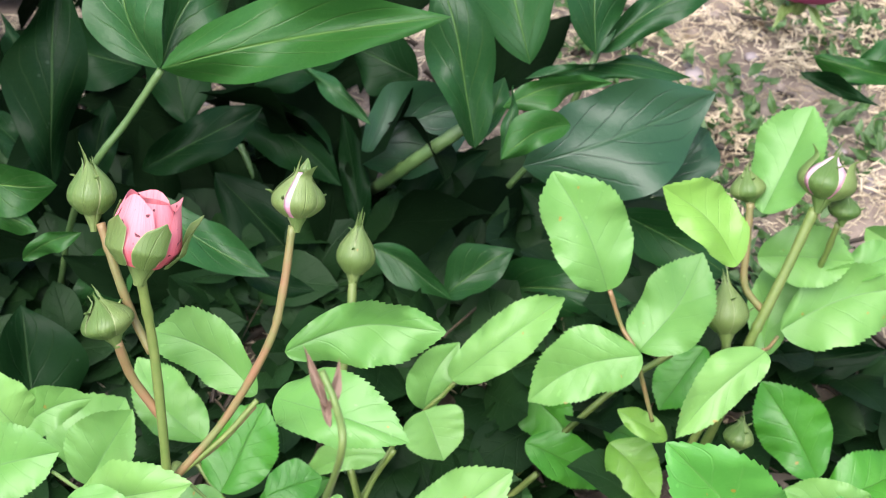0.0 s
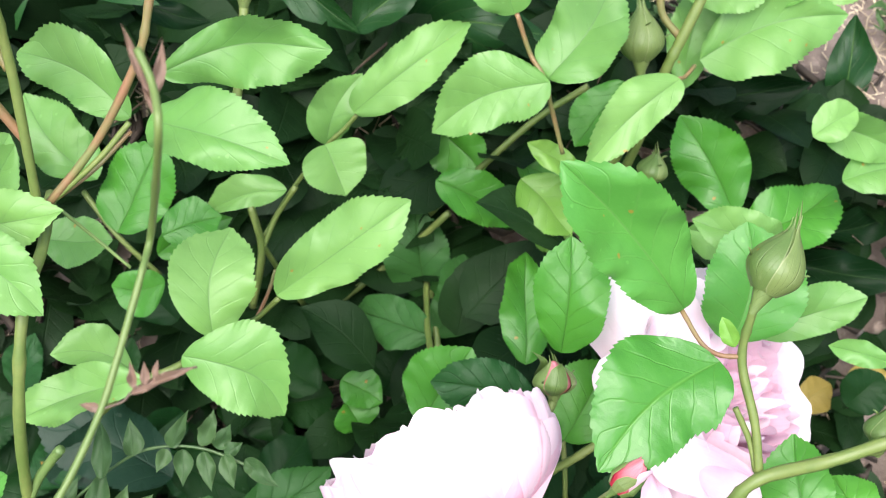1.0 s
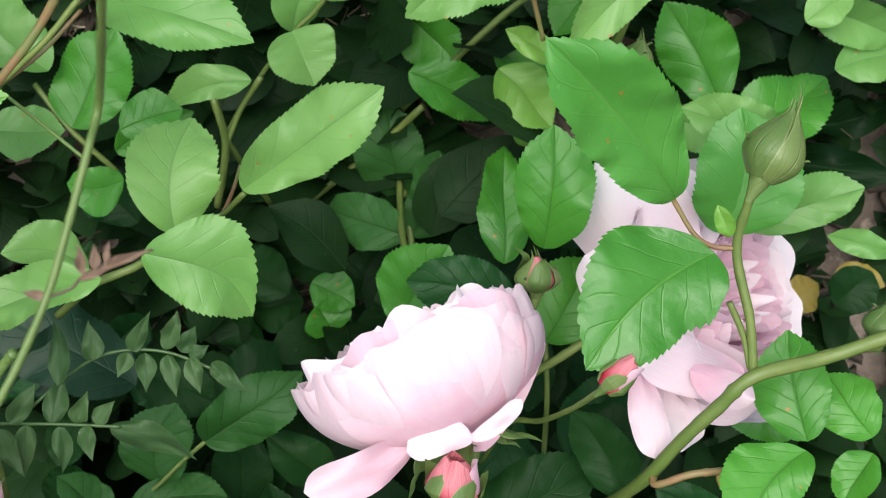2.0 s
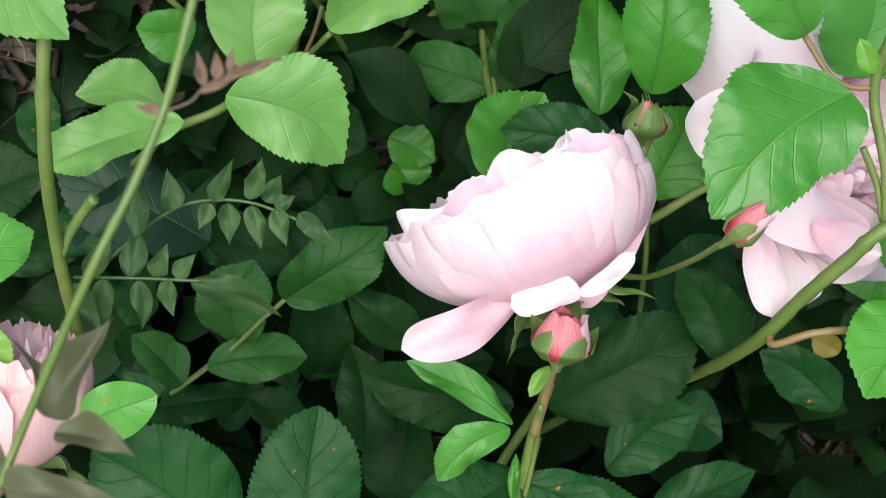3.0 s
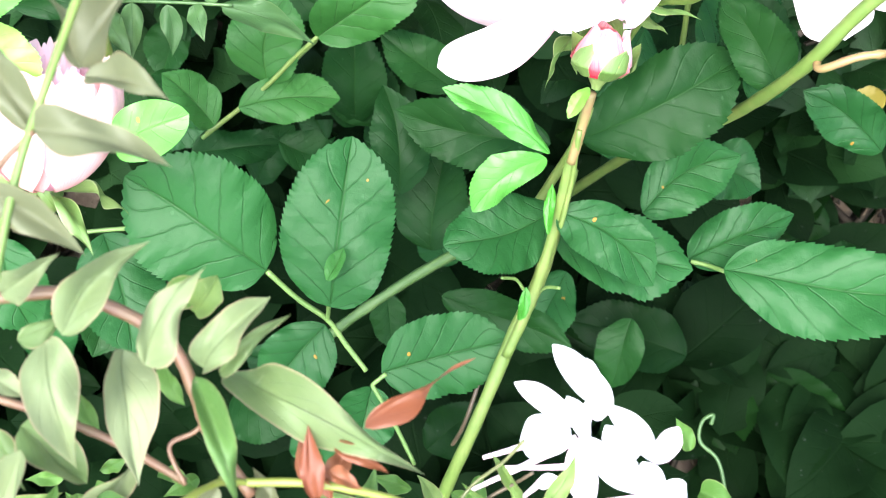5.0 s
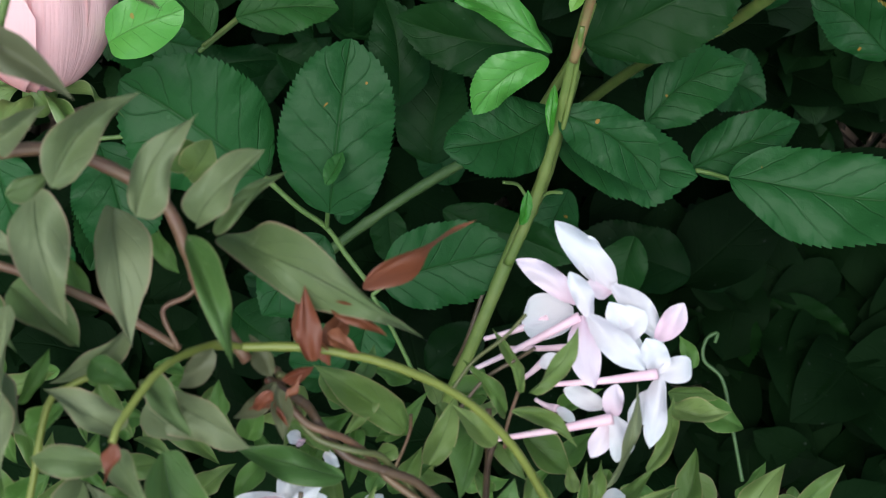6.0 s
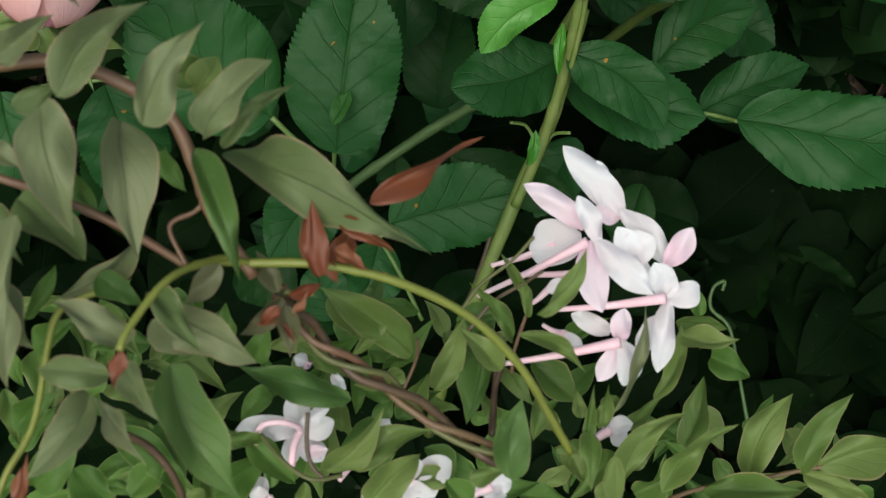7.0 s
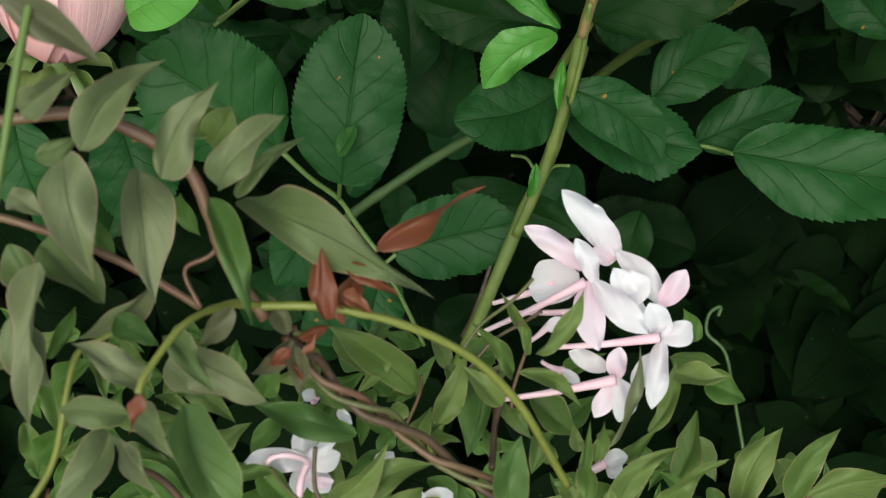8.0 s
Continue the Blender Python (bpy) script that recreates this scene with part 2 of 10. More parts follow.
STEM = {
    "cane": bark_material("green_cane", (0.088, 0.145, 0.026), (0.138, 0.182, 0.042)),
    "redcane": bark_material("reddish_cane", (0.22, 0.115, 0.055), (0.135, 0.16, 0.045), 0.5, 60),
    "petiole": bark_material("leaf_stalk", (0.084, 0.156, 0.036), (0.12, 0.192, 0.048)),
    "stalk": bark_material("peony_stalk", (0.06, 0.12, 0.03), (0.084, 0.15, 0.042)),
    "vine": bark_material("red_brown_vine", (0.125, 0.062, 0.037), (0.115, 0.08, 0.036)),
    "brownvine": bark_material("brown_vine", (0.045, 0.024, 0.014), (0.085, 0.055, 0.026)),
    "tendril": bark_material("yellow_green_vine", (0.132, 0.162, 0.024), (0.168, 0.198, 0.036)),
    "shoot": bark_material("green_shoot", (0.084, 0.15, 0.03), (0.12, 0.18, 0.042)),
    "oldshoot": bark_material("olive_vine", (0.07, 0.08, 0.024), (0.1, 0.11, 0.034)),
    "curl": bark_material("thin_tendril", (0.036, 0.084, 0.021), (0.054, 0.108, 0.03)),
    "pinktube": TUBE,
    "dry": bark_material("dry_stem", (0.06, 0.042, 0.024), (0.09, 0.066, 0.036)),
}
PETAL = {
    "blush": petal_material("blush_petal", (0.87, 0.72, 0.765), (0.82, 0.52, 0.61), 0.38, streak=0.28),
    "pink": petal_material("pink_petal", (0.84, 0.62, 0.70), (0.80, 0.40, 0.52), 0.45),
    "peach": petal_material("peach_petal", (0.88, 0.6, 0.6), (0.84, 0.46, 0.43), 0.35),
    "rosy": petal_material("deep_pink_petal", (0.72, 0.26, 0.29), (0.60, 0.12, 0.14), 0.25, streak=0.5, flecks=0.9),
    "red": petal_material("red_streaked_petal", (0.62, 0.22, 0.24), (0.38, 0.02, 0.04), 0.2, streak=0.75),
    "magenta": petal_material("magenta_petal", (0.42, 0.07, 0.182), (0.35, 0.035, 0.126), 0.25),
    "stain": petal_material("yellow_stain", (0.82, 0.66, 0.36), (0.78, 0.58, 0.28), 0.2),
    "pale": petal_material("pale_pink_petal", (0.89, 0.80, 0.825), (0.86, 0.65, 0.71), 0.32, streak=0.12),
    "rosewhite": petal_material("pink_backed_jasmine_petal", (0.86, 0.76, 0.84), (0.82, 0.6, 0.71), 0.35, streak=0.1),
    "white": petal_material("white_jasmine_petal", (0.82, 0.845, 0.875), (0.82, 0.79, 0.83), 0.4, streak=0.03),
}
# Near-black base colours: the deep shade near the soil is painted in.
UNDER = leaf_material("shade_darkened_undergrowth_leaf", (0.0013, 0.0052, 0.0012), (0.0030, 0.0105, 0.0025), (0.006, 0.016, 0.0045), 0.7, 0.04, 7, 2.0, 0.25, 0.5, None, True, 0.03)
# Less dark copy of UNDER; shade is still painted into its colour.
UNDER_HIGH = leaf_material("shade_darkened_low_leaf", (0.0040, 0.0160, 0.0036), (0.0100, 0.0330, 0.0075), (0.016, 0.042, 0.011), 0.55, 0.08, 6, 1.7, 0.3, 0.5, None, True, 0.12)
WEED = leaf_material("weed_leaf", (0.036, 0.09, 0.018), (0.06, 0.132, 0.03), (0.072, 0.132, 0.036), 0.5, 0.2, 5, 2.0, 0.2, 0.3, None, True)
SEPAL = leaf_material("sepal", (0.070, 0.145, 0.028), (0.15, 0.215, 0.060), (0.2, 0.28, 0.078), 0.45, 0.2, 3, 4.0, 0.2, 0.5, (0.3, 0.34, 0.16), rust=True)

soil, nt, bsdf, _ = start_material("soil")
co = nt.nodes.new("ShaderNodeTexCoord")
big = node(nt, "ShaderNodeTexNoise", Scale=6.0, Detail=6.0, Roughness=0.7)
small = node(nt, "ShaderNodeTexNoise", Scale=90.0, Detail=6.0, Roughness=0.7)
nt.links.new(co.outputs["Object"], big.inputs["Vector"])
nt.links.new(co.outputs["Object"], small.inputs["Vector"])
c1 = mixed(nt, ramp(nt, big.outputs["Fac"], 0.4, 0.62), (0.11, 0.084, 0.064), (0.25, 0.2, 0.155))
c1 = mixed(nt, ramp(nt, small.outputs["Fac"], 0.5, 0.7), c1, (0.34, 0.28, 0.22))
nt.links.new(c1, bsdf.inputs["Base Color"])
bsdf.inputs["Roughness"].default_value = 0.95
bmp = node(nt, "ShaderNodeBump", Strength=0.8, Distance=0.004)
nt.links.new(small.outputs["Fac"], bmp.inputs["Height"])
nt.links.new(bmp.outputs[0], bsdf.inputs["Normal"])
STRAW = bark_material("straw", (0.20, 0.15, 0.085), (0.72, 0.62, 0.42), 0.8, 60)
# Dark litter colour that stands in for shade on the soil.
SHADE_LITTER = bark_material("shade_dark_litter", (0.022, 0.016, 0.010), (0.045, 0.034, 0.020), 0.8)
STONE = bark_material("stone", (0.2, 0.17, 0.16), (0.3, 0.26, 0.25), 0.9, 80)


# ---- building helpers ----
def mesh_object(name, verts, faces, material, parent=None, uvs=None, label=""):
    me = bpy.data.meshes.new(name)
    me.from_pydata([tuple(v) for v in verts], [], faces)
    me.materials.append(material)
    me.polygons.foreach_set("use_smooth", [True] * len(me.polygons))
    if uvs is not None:
        layer = me.uv_layers.new(name="UVMap")
        for loop in me.loops:
            layer.data[loop.index].uv = uvs[loop.vertex_index]
    ob = new(name, me)
    if parent is not None:
        ob.parent = parent
    if label:
        tagged(ob, label)
    return ob


def thing(name, place, label, category, group="", kind=""):
    ob = new(name)
    ob.location = place
    bpy.context.view_layer.update()
    return tagged(ob, label, category, group, kind)


def grid_faces(nu, nv):
    return [(j * nu + i, j * nu + i + 1, (j + 1) * nu + i + 1, (j + 1) * nu + i) for j in range(nv - 1) for i in range(nu - 1)]


def swell(v, peak, drop, thin, full=0.5):
    """Half width that rounds up to 1 at peak and falls to a point."""
    if v < peak:
        return max(0.0, 1 - (1 - v / peak) ** 2) ** full
    t = (v - peak) / (1 - peak)
    return max(0.0, 1 - t ** drop) ** thin


def outline(shape, v, peak=0.42):
    """Half width of a blade at v along it, 1 at the widest."""
    if shape == "rose":
        return swell(v, peak, 2.15, 0.86, 0.62) * (1 - 0.35 * max(0.0, v - 0.84) / 0.16)
    if shape == "ovate":
        return swell(v, peak, 2.2, 0.74) * (1 - 0.35 * max(0.0, v - 0.9) / 0.1)
    if shape == "round":
        return max(0.0, math.sin(math.pi * v ** 0.95)) ** 0.55
    if shape == "peony":
        return swell(v, peak + 0.03, 1.7, 1.0, 0.8)
    if shape == "jas":
        return swell(v, peak - 0.09, 1.4, 1.22, 0.58)
    if shape == "tongue":
        return swell(v, 0.55, 3.0, 0.55) * (1 - 0.25 * math.exp(-((v - 1) / 0.05) ** 2))
    if shape == "petal":
        return max(0.0, math.sin(math.pi * (0.06 + 0.94 * v ** 1.35))) ** 0.6
    return max(0.3 * (1 - v), swell(v, 0.52, 2.2, 0.86))


def blade(shape, width, chord, fold, curl, seed, wave=1.0, nv=None, quilt=0.02, peak=None, lean=None, skew=None, hook=None):
    """Points, faces and uvs of a thin blade from the origin along +y, its face up +z. peak: where it is widest; lean: how far
    the midrib bows to +x; skew: how much wider the +x half is; hook: how far the tip turns to +x."""
    rnd = random.Random(seed)
    toothed = shape in ("rose", "ovate") and nv is None
    count = rnd.randint(21, 27) if shape == "rose" else rnd.randint(29, 35)
    ph, ph2 = rnd.uniform(0, 6.28), rnd.uniform(0, 6.28)
    drawn = (rnd.uniform(0.38, 0.52), rnd.uniform(-0.05, 0.05), rnd.uniform(-0.08, 0.08), rnd.uniform(-0.05, 0.05))
    peak, lean, skew, hook = (d if g is None else g for g, d in zip((peak, lean, skew, hook), drawn))
    f1, f2 = rnd.uniform(5, 10), rnd.uniform(3, 6)
    if shape in ("jas", "peony"):
        wave *= 1.7
    bends = [[rnd.uniform(-1, 1) for k in range(8)] for side in (0, 1)]
    if toothed:
        us = [-1, -0.9, -0.72, -0.48, -0.24, -0.06, 0, 0.06, 0.24, 0.48, 0.72, 0.9, 1]
        vs = sorted({round((k + f) / count, 5) for k in range(count) for f in (0.0, 0.4, 0.78)} | {1.0})
    else:
        nu, rows = (5, nv) if nv else (11, 26)
        us = [2 * i / (nu - 1) - 1 for i in range(nu)]
        vs = [j / (rows - 1) for j in range(rows)]
    verts, uvs = [], []
    y = z = last = 0.0
    for v in vs:
        a = curl * (v - 0.35)
        y += math.cos(a) * (v - last)
        z -= math.sin(a) * (v - last)
        last = v
        h = outline(shape, v, peak)
        bite = (v * count) % 1.0
        for u in us:
            half = h * (1 + skew * (1 if u > 0 else -1)) * (1 + 0.025 * math.sin(v * 8 + ph + (2 if u > 0 else 0)))
            if shape in ("rose", "jas", "peony") and nv is None:
                w, k = bends[0 if u < 0 else 1], int(v * 6.99)
                f = v * 6.99 - k
                half *= 1 + 0.06 * (w[k] + (w[k + 1] - w[k]) * f * f * (3 - 2 * f))
            ahead = 0.0
            if toothed and abs(u) > 0.99 and 0.06 < v < 0.99:
                out = bite / 0.78 if bite < 0.79 else 0.0
                half = half * (0.97 + 0.025 * out) + (0.026 if shape == "rose" else 0.014) * out * h ** 0.5 * (0.8 + 0.4 * w[k] if shape == "rose" else 1.0)
                ahead = 0.012 * out
            x = u * half * 0.5 * width / chord
            side = lean * math.sin(math.pi * v) + hook * max(0.0, v - 0.6) ** 2 * 6.25
            up = fold * abs(x) * (1.0 - 0.25 * abs(u))
            up += wave * 0.065 * math.sin(v * f1 + ph + (1.5 if u > 0 else 0)) * u * u * h
            up += wave * 0.045 * math.sin(v * f2 + ph2) * u * h
            if toothed:
                up += quilt * math.sin(math.pi * ((v * 6 - 1.7 * abs(u) ** 0.85) % 1.0)) * (abs(u) * (1.05 - abs(u))) ** 0.7 * h
                up += wave * 0.012 * math.sin(v * 31 + ph + 3 * u) * u * u * h
            up += wave * 0.03 * math.sin(u * 3 + ph2) * math.sin(v * 6 + ph) * h
            verts.append(Vector((x + side, y + ahead + math.sin(a) * up, z + math.cos(a) * up)))
            uvs.append(((u + 1) / 2, v))
    turn = Matrix.Rotation(-math.atan2(z, y), 4, "X")
    k = chord / math.hypot(y, z)
    return [turn @ p * k for p in verts], grid_faces(len(us), len(vs)), uvs


def blade_pose(base, tip, facing):
    along = (Vector(tip) - Vector(base)).normalized()
    side = along.cross(Vector(facing)).normalized()
    face = side.cross(along)
    m = Matrix((side, along, face)).transposed().to_4x4()
    m.translation = Vector(base)
    return m


SHAPES = {"dry": "jas", "peony": "peony", "peonyd": "peony", "peonyl": "peony", "peonyg": "peony", "jas": "jas", "jasn": "jas", "jasb": "jas", "jasg": "jas", "jasd": "jas", "jasred": "jas", "jass": "jas"}


QUILT = {"mat": 0.056, "matl": 0.05, "dark": 0.045, "midd": 0.034, "mid": 0.032, "midl": 0.032, "young": 0.028, "lime": 0.028}


def leaf(plant, kind, base, tip, width, facing, fold, curl, seed, wave=1.0, shape=None, **form):
    chord = (Vector(tip) - Vector(base)).length
    pts, faces, uvs = blade(shape or SHAPES.get(kind, "rose"), width, chord, fold, curl, seed, wave, None, QUILT.get(kind, 0.02), **form)
    ob = mesh_object("leaf", pts, faces, LEAF[kind], plant, uvs)
    ob.matrix_basis = plant.matrix_world.inverted() @ blade_pose(base, tip, facing)
    return ob


def loose_petal(flower, kind, base, tip, width, facing, fold, curl, seed, wave=1.0, shape=None, **form):
    chord = (Vector(tip) - Vector(base)).length
    pts, faces, uvs = blade("jaspetal" if shape == "jas" else "tongue", width, chord, fold, curl, seed, wave * 1.5, **form)
    ob = mesh_object("petal", pts, faces, PETAL[kind], flower, uvs)
    ob.matrix_basis = (flower.parent.matrix_world @ flower.matrix_basis).inverted() @ blade_pose(base, tip, facing)
    return ob


def curve_points(points, steps=8):
    p = [Vector(q) for q in points]
    p = [p[0] * 2 - p[1], *p, p[-1] * 2 - p[-2]]
    out = []
    for i in range(1, len(p) - 2):
        for s in range(steps):
            t = s / steps
            a, b, c, d = p[i - 1], p[i], p[i + 1], p[i + 2]
            out.append(0.5 * ((2 * b) + (c - a) * t + (2 * a - 5 * b + 4 * c - d) * t * t + (3 * b - a - 3 * c + d) * t ** 3))
    return [*out, p[-2]]


def tube(points, radii, sides=8):
    verts, faces, uvs = [], [], []
    side = Vector((1, 0, 0))
    n = len(points)
    for k, q in enumerate(points):
        along = (points[min(k + 1, n - 1)] - points[max(k - 1, 0)]).normalized()
        side = (side - along * side.dot(along))
        if side.length < 1e-4:
            side = along.orthogonal()
        side.normalize()
        other = along.cross(side)
        for s in range(sides):
            a = 2 * math.pi * s / sides
            verts.append(q + (side * math.cos(a) + other * math.sin(a)) * radii[k])
            uvs.append((s / sides, k / (n - 1)))
    for k in range(n - 1):
        for s in range(sides):
            t = (s + 1) % sides
            faces.append((k * sides + s, k * sides + t, (k + 1) * sides + t, (k + 1) * sides + s))
    faces.append(tuple(range(sides))[::-1])
    faces.append(tuple((n - 1) * sides + s for s in range(sides)))
    return verts, faces, uvs


def stem(plant, kind, radius, points):
    pts = curve_points(points)
    n = len(pts)
    radii = [radius * (1 + 0.07 * math.sin(k * 1.1) * math.sin(k * 0.6) + (0.16 if k % 24 == 20 else 0)) for k in range(n)]
    verts, faces, uvs = tube(pts, radii)
    inv = plant.matrix_world.inverted()
    return mesh_object("stem", [inv @ v for v in verts], faces, STEM[kind], plant, uvs)


def twine(plant, kind, radius, points, reach, turns, phase):
    """A stem that winds round a line."""
    line = curve_points(points, 6)
    n = len(line)
    wound = []
    for k, q in enumerate(line):
        along = (line[min(k + 1, n - 1)] - line[max(k - 1, 0)]).normalized()
        side = along.cross(Vector((0, 0, 1))).normalized()
        a = phase + 2 * math.pi * turns * k / (n - 1)
        wound.append(q + (side * math.cos(a) + side.cross(along) * math.sin(a)) * reach * (1 + 0.2 * math.sin(5 * a)))
    return stem(plant, kind, radius, wound[::2])


def lathe(profile, sides=14):
    verts = [(r * math.cos(2 * math.pi * s / sides), r * math.sin(2 * math.pi * s / sides), z) for z, r in profile for s in range(sides)]
    uvs = [(s / sides, k / (len(profile) - 1)) for k in range(len(profile)) for s in range(sides)]
    faces = [(k * sides + s, k * sides + (s + 1) % sides, (k + 1) * sides + (s + 1) % sides, (k + 1) * sides + s)
             for k in range(len(profile) - 1) for s in range(sides)]
    return verts, faces, uvs


def axis_pose(base, axis, spin=0.0):
    m = Vector(axis).to_track_quat("Z", "Y").to_matrix().to_4x4() @ Matrix.Rotation(spin, 4, "Z")
    m.translation = Vector(base)
    return m


BUDS = [0]


def bud(plant, style, base, tip, radius):
    """A closed or half open rose bud: swollen hip, petal cone and five pointed sepals."""
    BUDS[0] += 1
    rnd = random.Random(BUDS[0])
    radius *= 0.94
    axis = Vector(tip) - Vector(base)
    length = axis.length
    pink = style in ("pink", "red")
    skin = "red" if style == "red" else "rosy"
    foot = length * 0.13
    body = (length - foot) * (0.86 if pink else 0.8)

    def core(s):
        if pink:
            return radius * min(1.0, 0.6 + 1.5 * s) * (1 - (0.72 if style == "red" else 0.5) * s ** 2.6)
        if s < 0.36:
            return radius * (0.42 + 0.58 * math.sin(math.pi / 2 * s / 0.36))
        return radius * (0.12 + 0.88 * max(0.0, math.cos(math.pi / 2 * (s - 0.36) / 0.64)) ** 1.25)

    sway = rnd.uniform(0, 6.28)

    def swing(x, y, z):
        """The tip bends aside."""
        k = 0.0 if pink else 0.75 * radius * max(0.0, z / length - 0.45) ** 2
        return (x + k * math.cos(sway) * 2, y + k * math.sin(sway) * 2, z)

    prof = [(body * s, core(s) * (0.97 if pink else 0.93)) for s in [k / 11 for k in range(12)]]
    verts, faces, uvs = lathe(prof, 18)
    verts = [Vector(v) * 1.0 for v in verts]
    for v in verts:
        a = math.atan2(v.y, v.x)
        k = 1 + 0.07 * math.sin(3 * a + v.z / body * 4)
        v.x, v.y, v.z = swing(v.x * k, v.y * k, v.z)
    head = mesh_object("bud", verts, faces, PETAL[skin if pink else "red" if plant is rose_front else "pink"] if style != "green" else SEPAL, plant, uvs)
    head.matrix_basis = plant.matrix_world.inverted() @ axis_pose(Vector(base) + axis.normalized() * foot, axis, rnd.uniform(0, 6.28))
    hip = lathe([(-foot * 1.9, radius * 0.15), (-foot * 1.4, radius * 0.19), (-foot * 0.9, radius * 0.27), (-foot * 0.4, radius * 0.36), (foot * 0.1, radius * 0.44), (foot * 0.4, radius * 0.5)], 12)
    mesh_object("hip", hip[0], hip[1], SEPAL, head, hip[2])
    if pink:
        for k in range(4):
            a0, w = k * 1.6 + rnd.random(), 1.25
            pv, puv = [], []
            for j in range(10):
                s = 0.08 + 0.92 * j / 9
                for i in range(9):
                    u = i / 4 - 1
                    a = a0 + u * w * (1 - 0.4 * s)
                    r = core(s * 0.95) * (1.03 + 0.05 * u) + (0.08 + 0.09 * k) * radius * s ** 6
                    pv.append((r * math.cos(a), r * math.sin(a), body * s * (1.1 - 0.16 * u * u + 0.03 * math.sin(4 * u + k))))
                    puv.append((i / 8, s))
            mesh_object("petal", pv, grid_faces(9, 10), PETAL["pink" if k == 3 and style == "red" else skin], head, puv)
    for k in range(5):
        a0 = k * 2 * math.pi / 5 + rnd.uniform(-0.12, 0.12)
        out = rnd.uniform(0.0, 0.5) * (1.6 if pink else 0.3) + (0.9 if style == "tinged" and k in (1, 3) else 0.0)
        reach = (length - foot) * (1.12 if k == 0 else rnd.uniform(0.86, 1.04)) * (0.72 if pink else 1.0)
        wrap = 0.46 if pink else 0.56 if style == "tinged" else 0.69
        sv, suv = [], []
        for j in range(20):
            s = j / 19
            zz = reach * s
            r = core(min(1.0, zz / body)) * (1.03 + 0.012 * k) + 0.0003
            if zz > body:
                r *= max(0.25, 1 - 0.6 * (zz - body) / (length * 0.3))
            r += radius * out * s ** 3
            half = wrap * (1 - 0.55 * s ** 3) * min(1, s * 5 + 0.7)
            if s > 0.8:
                half *= 1 - 0.9 * (s - 0.8) / 0.2
            for i in range(9):
                u = i / 4 - 1
                rr = r + radius * (0.05 * (1 - u * u) - 0.03 * abs(u) ** 6) * (1 - 0.6 * s)
                a = a0 + u * half + 0.35 * s * s
                sv.append(swing(rr * math.cos(a), rr * math.sin(a), zz))
                suv.append((i / 8, s))
        sepal = mesh_object("sepal", sv, grid_faces(9, 20), SEPAL, head, suv)
        if k % 2 == 0 and not pink:
            s = rnd.uniform(0.3, 0.7)
            a, r = a0 + wrap * 0.9, core(min(1.0, reach * s / body)) * 1.04
            foot_at = Vector((r * math.cos(a), r * math.sin(a), reach * s))
            far = foot_at + Vector((math.cos(a + 0.6), math.sin(a + 0.6), 0.5)) * radius * rnd.uniform(0.25, 0.45)
            lobe = tube([foot_at, foot_at.lerp(far, 0.6) + Vector((0, 0, 0.0003)), far], [0.0005, 0.0004, 0.0002], 5)
            mesh_object("lobe", lobe[0], lobe[1], SEPAL, head, lobe[2])
    return head


def cup_petal(rnd, r0, radius, height, half, lip, ruffle, flat, corner, loose=1.0):
    """A rose petal of a cup round +z, its middle at +x."""
    nu, nv = 33, 16
    frill, beat = 0.006 + 0.34 * ruffle, rnd.uniform(7, 14)
    dent, twist = rnd.uniform(-0.5, 0.5), rnd.uniform(0.03, 0.12)
    p1, p2, p3 = rnd.uniform(0, 6.28), rnd.uniform(0, 6.28), rnd.uniform(0, 6.28)
    verts, uvs = [], []
    for j in range(nv):
        t = j / (nv - 1)
        for i in range(nu):
            u = 2 * i / (nu - 1) - 1
            s = t * (1 - corner * abs(u) ** 5.0 + 0.02 * math.sin(u * 5 + p1) + frill * (math.sin(u * beat + p2) + 0.45 * math.sin(u * beat * 1.7 + p3)) - (0.05 if corner > 0.2 else 0.03) * math.exp(-(u - dent) ** 2 * 60))
            r = r0 + (radius - r0) * (1 - max(0.0, 1 - s) ** 2.1)
            z = height * max(0.0, s) ** 1.45
            r += lip * radius * max(0, s - 0.65) ** 2 * 4
            wob = ruffle * radius * s ** 3 * (math.sin(u * 4.5 + p2) + 0.7 * math.sin(u * 10 + p3))
            r += radius * 0.025 * math.sin(u * 3.1 + p3) * math.sin(3.0 * s)
            r += wob + loose * radius * (0.05 * abs(u) ** 4 * s + twist * u * s)
            a = u * half * (0.35 + 0.65 * math.sin(math.pi * (0.5 * min(1, s * 1.5))))
            bow = r * flat
            verts.append((r - bow + bow * math.cos(a / flat), bow * math.sin(a / flat), z + wob * 0.25))
            uvs.append((i / (nu - 1), t))
    return verts, grid_faces(nu, nv), uvs


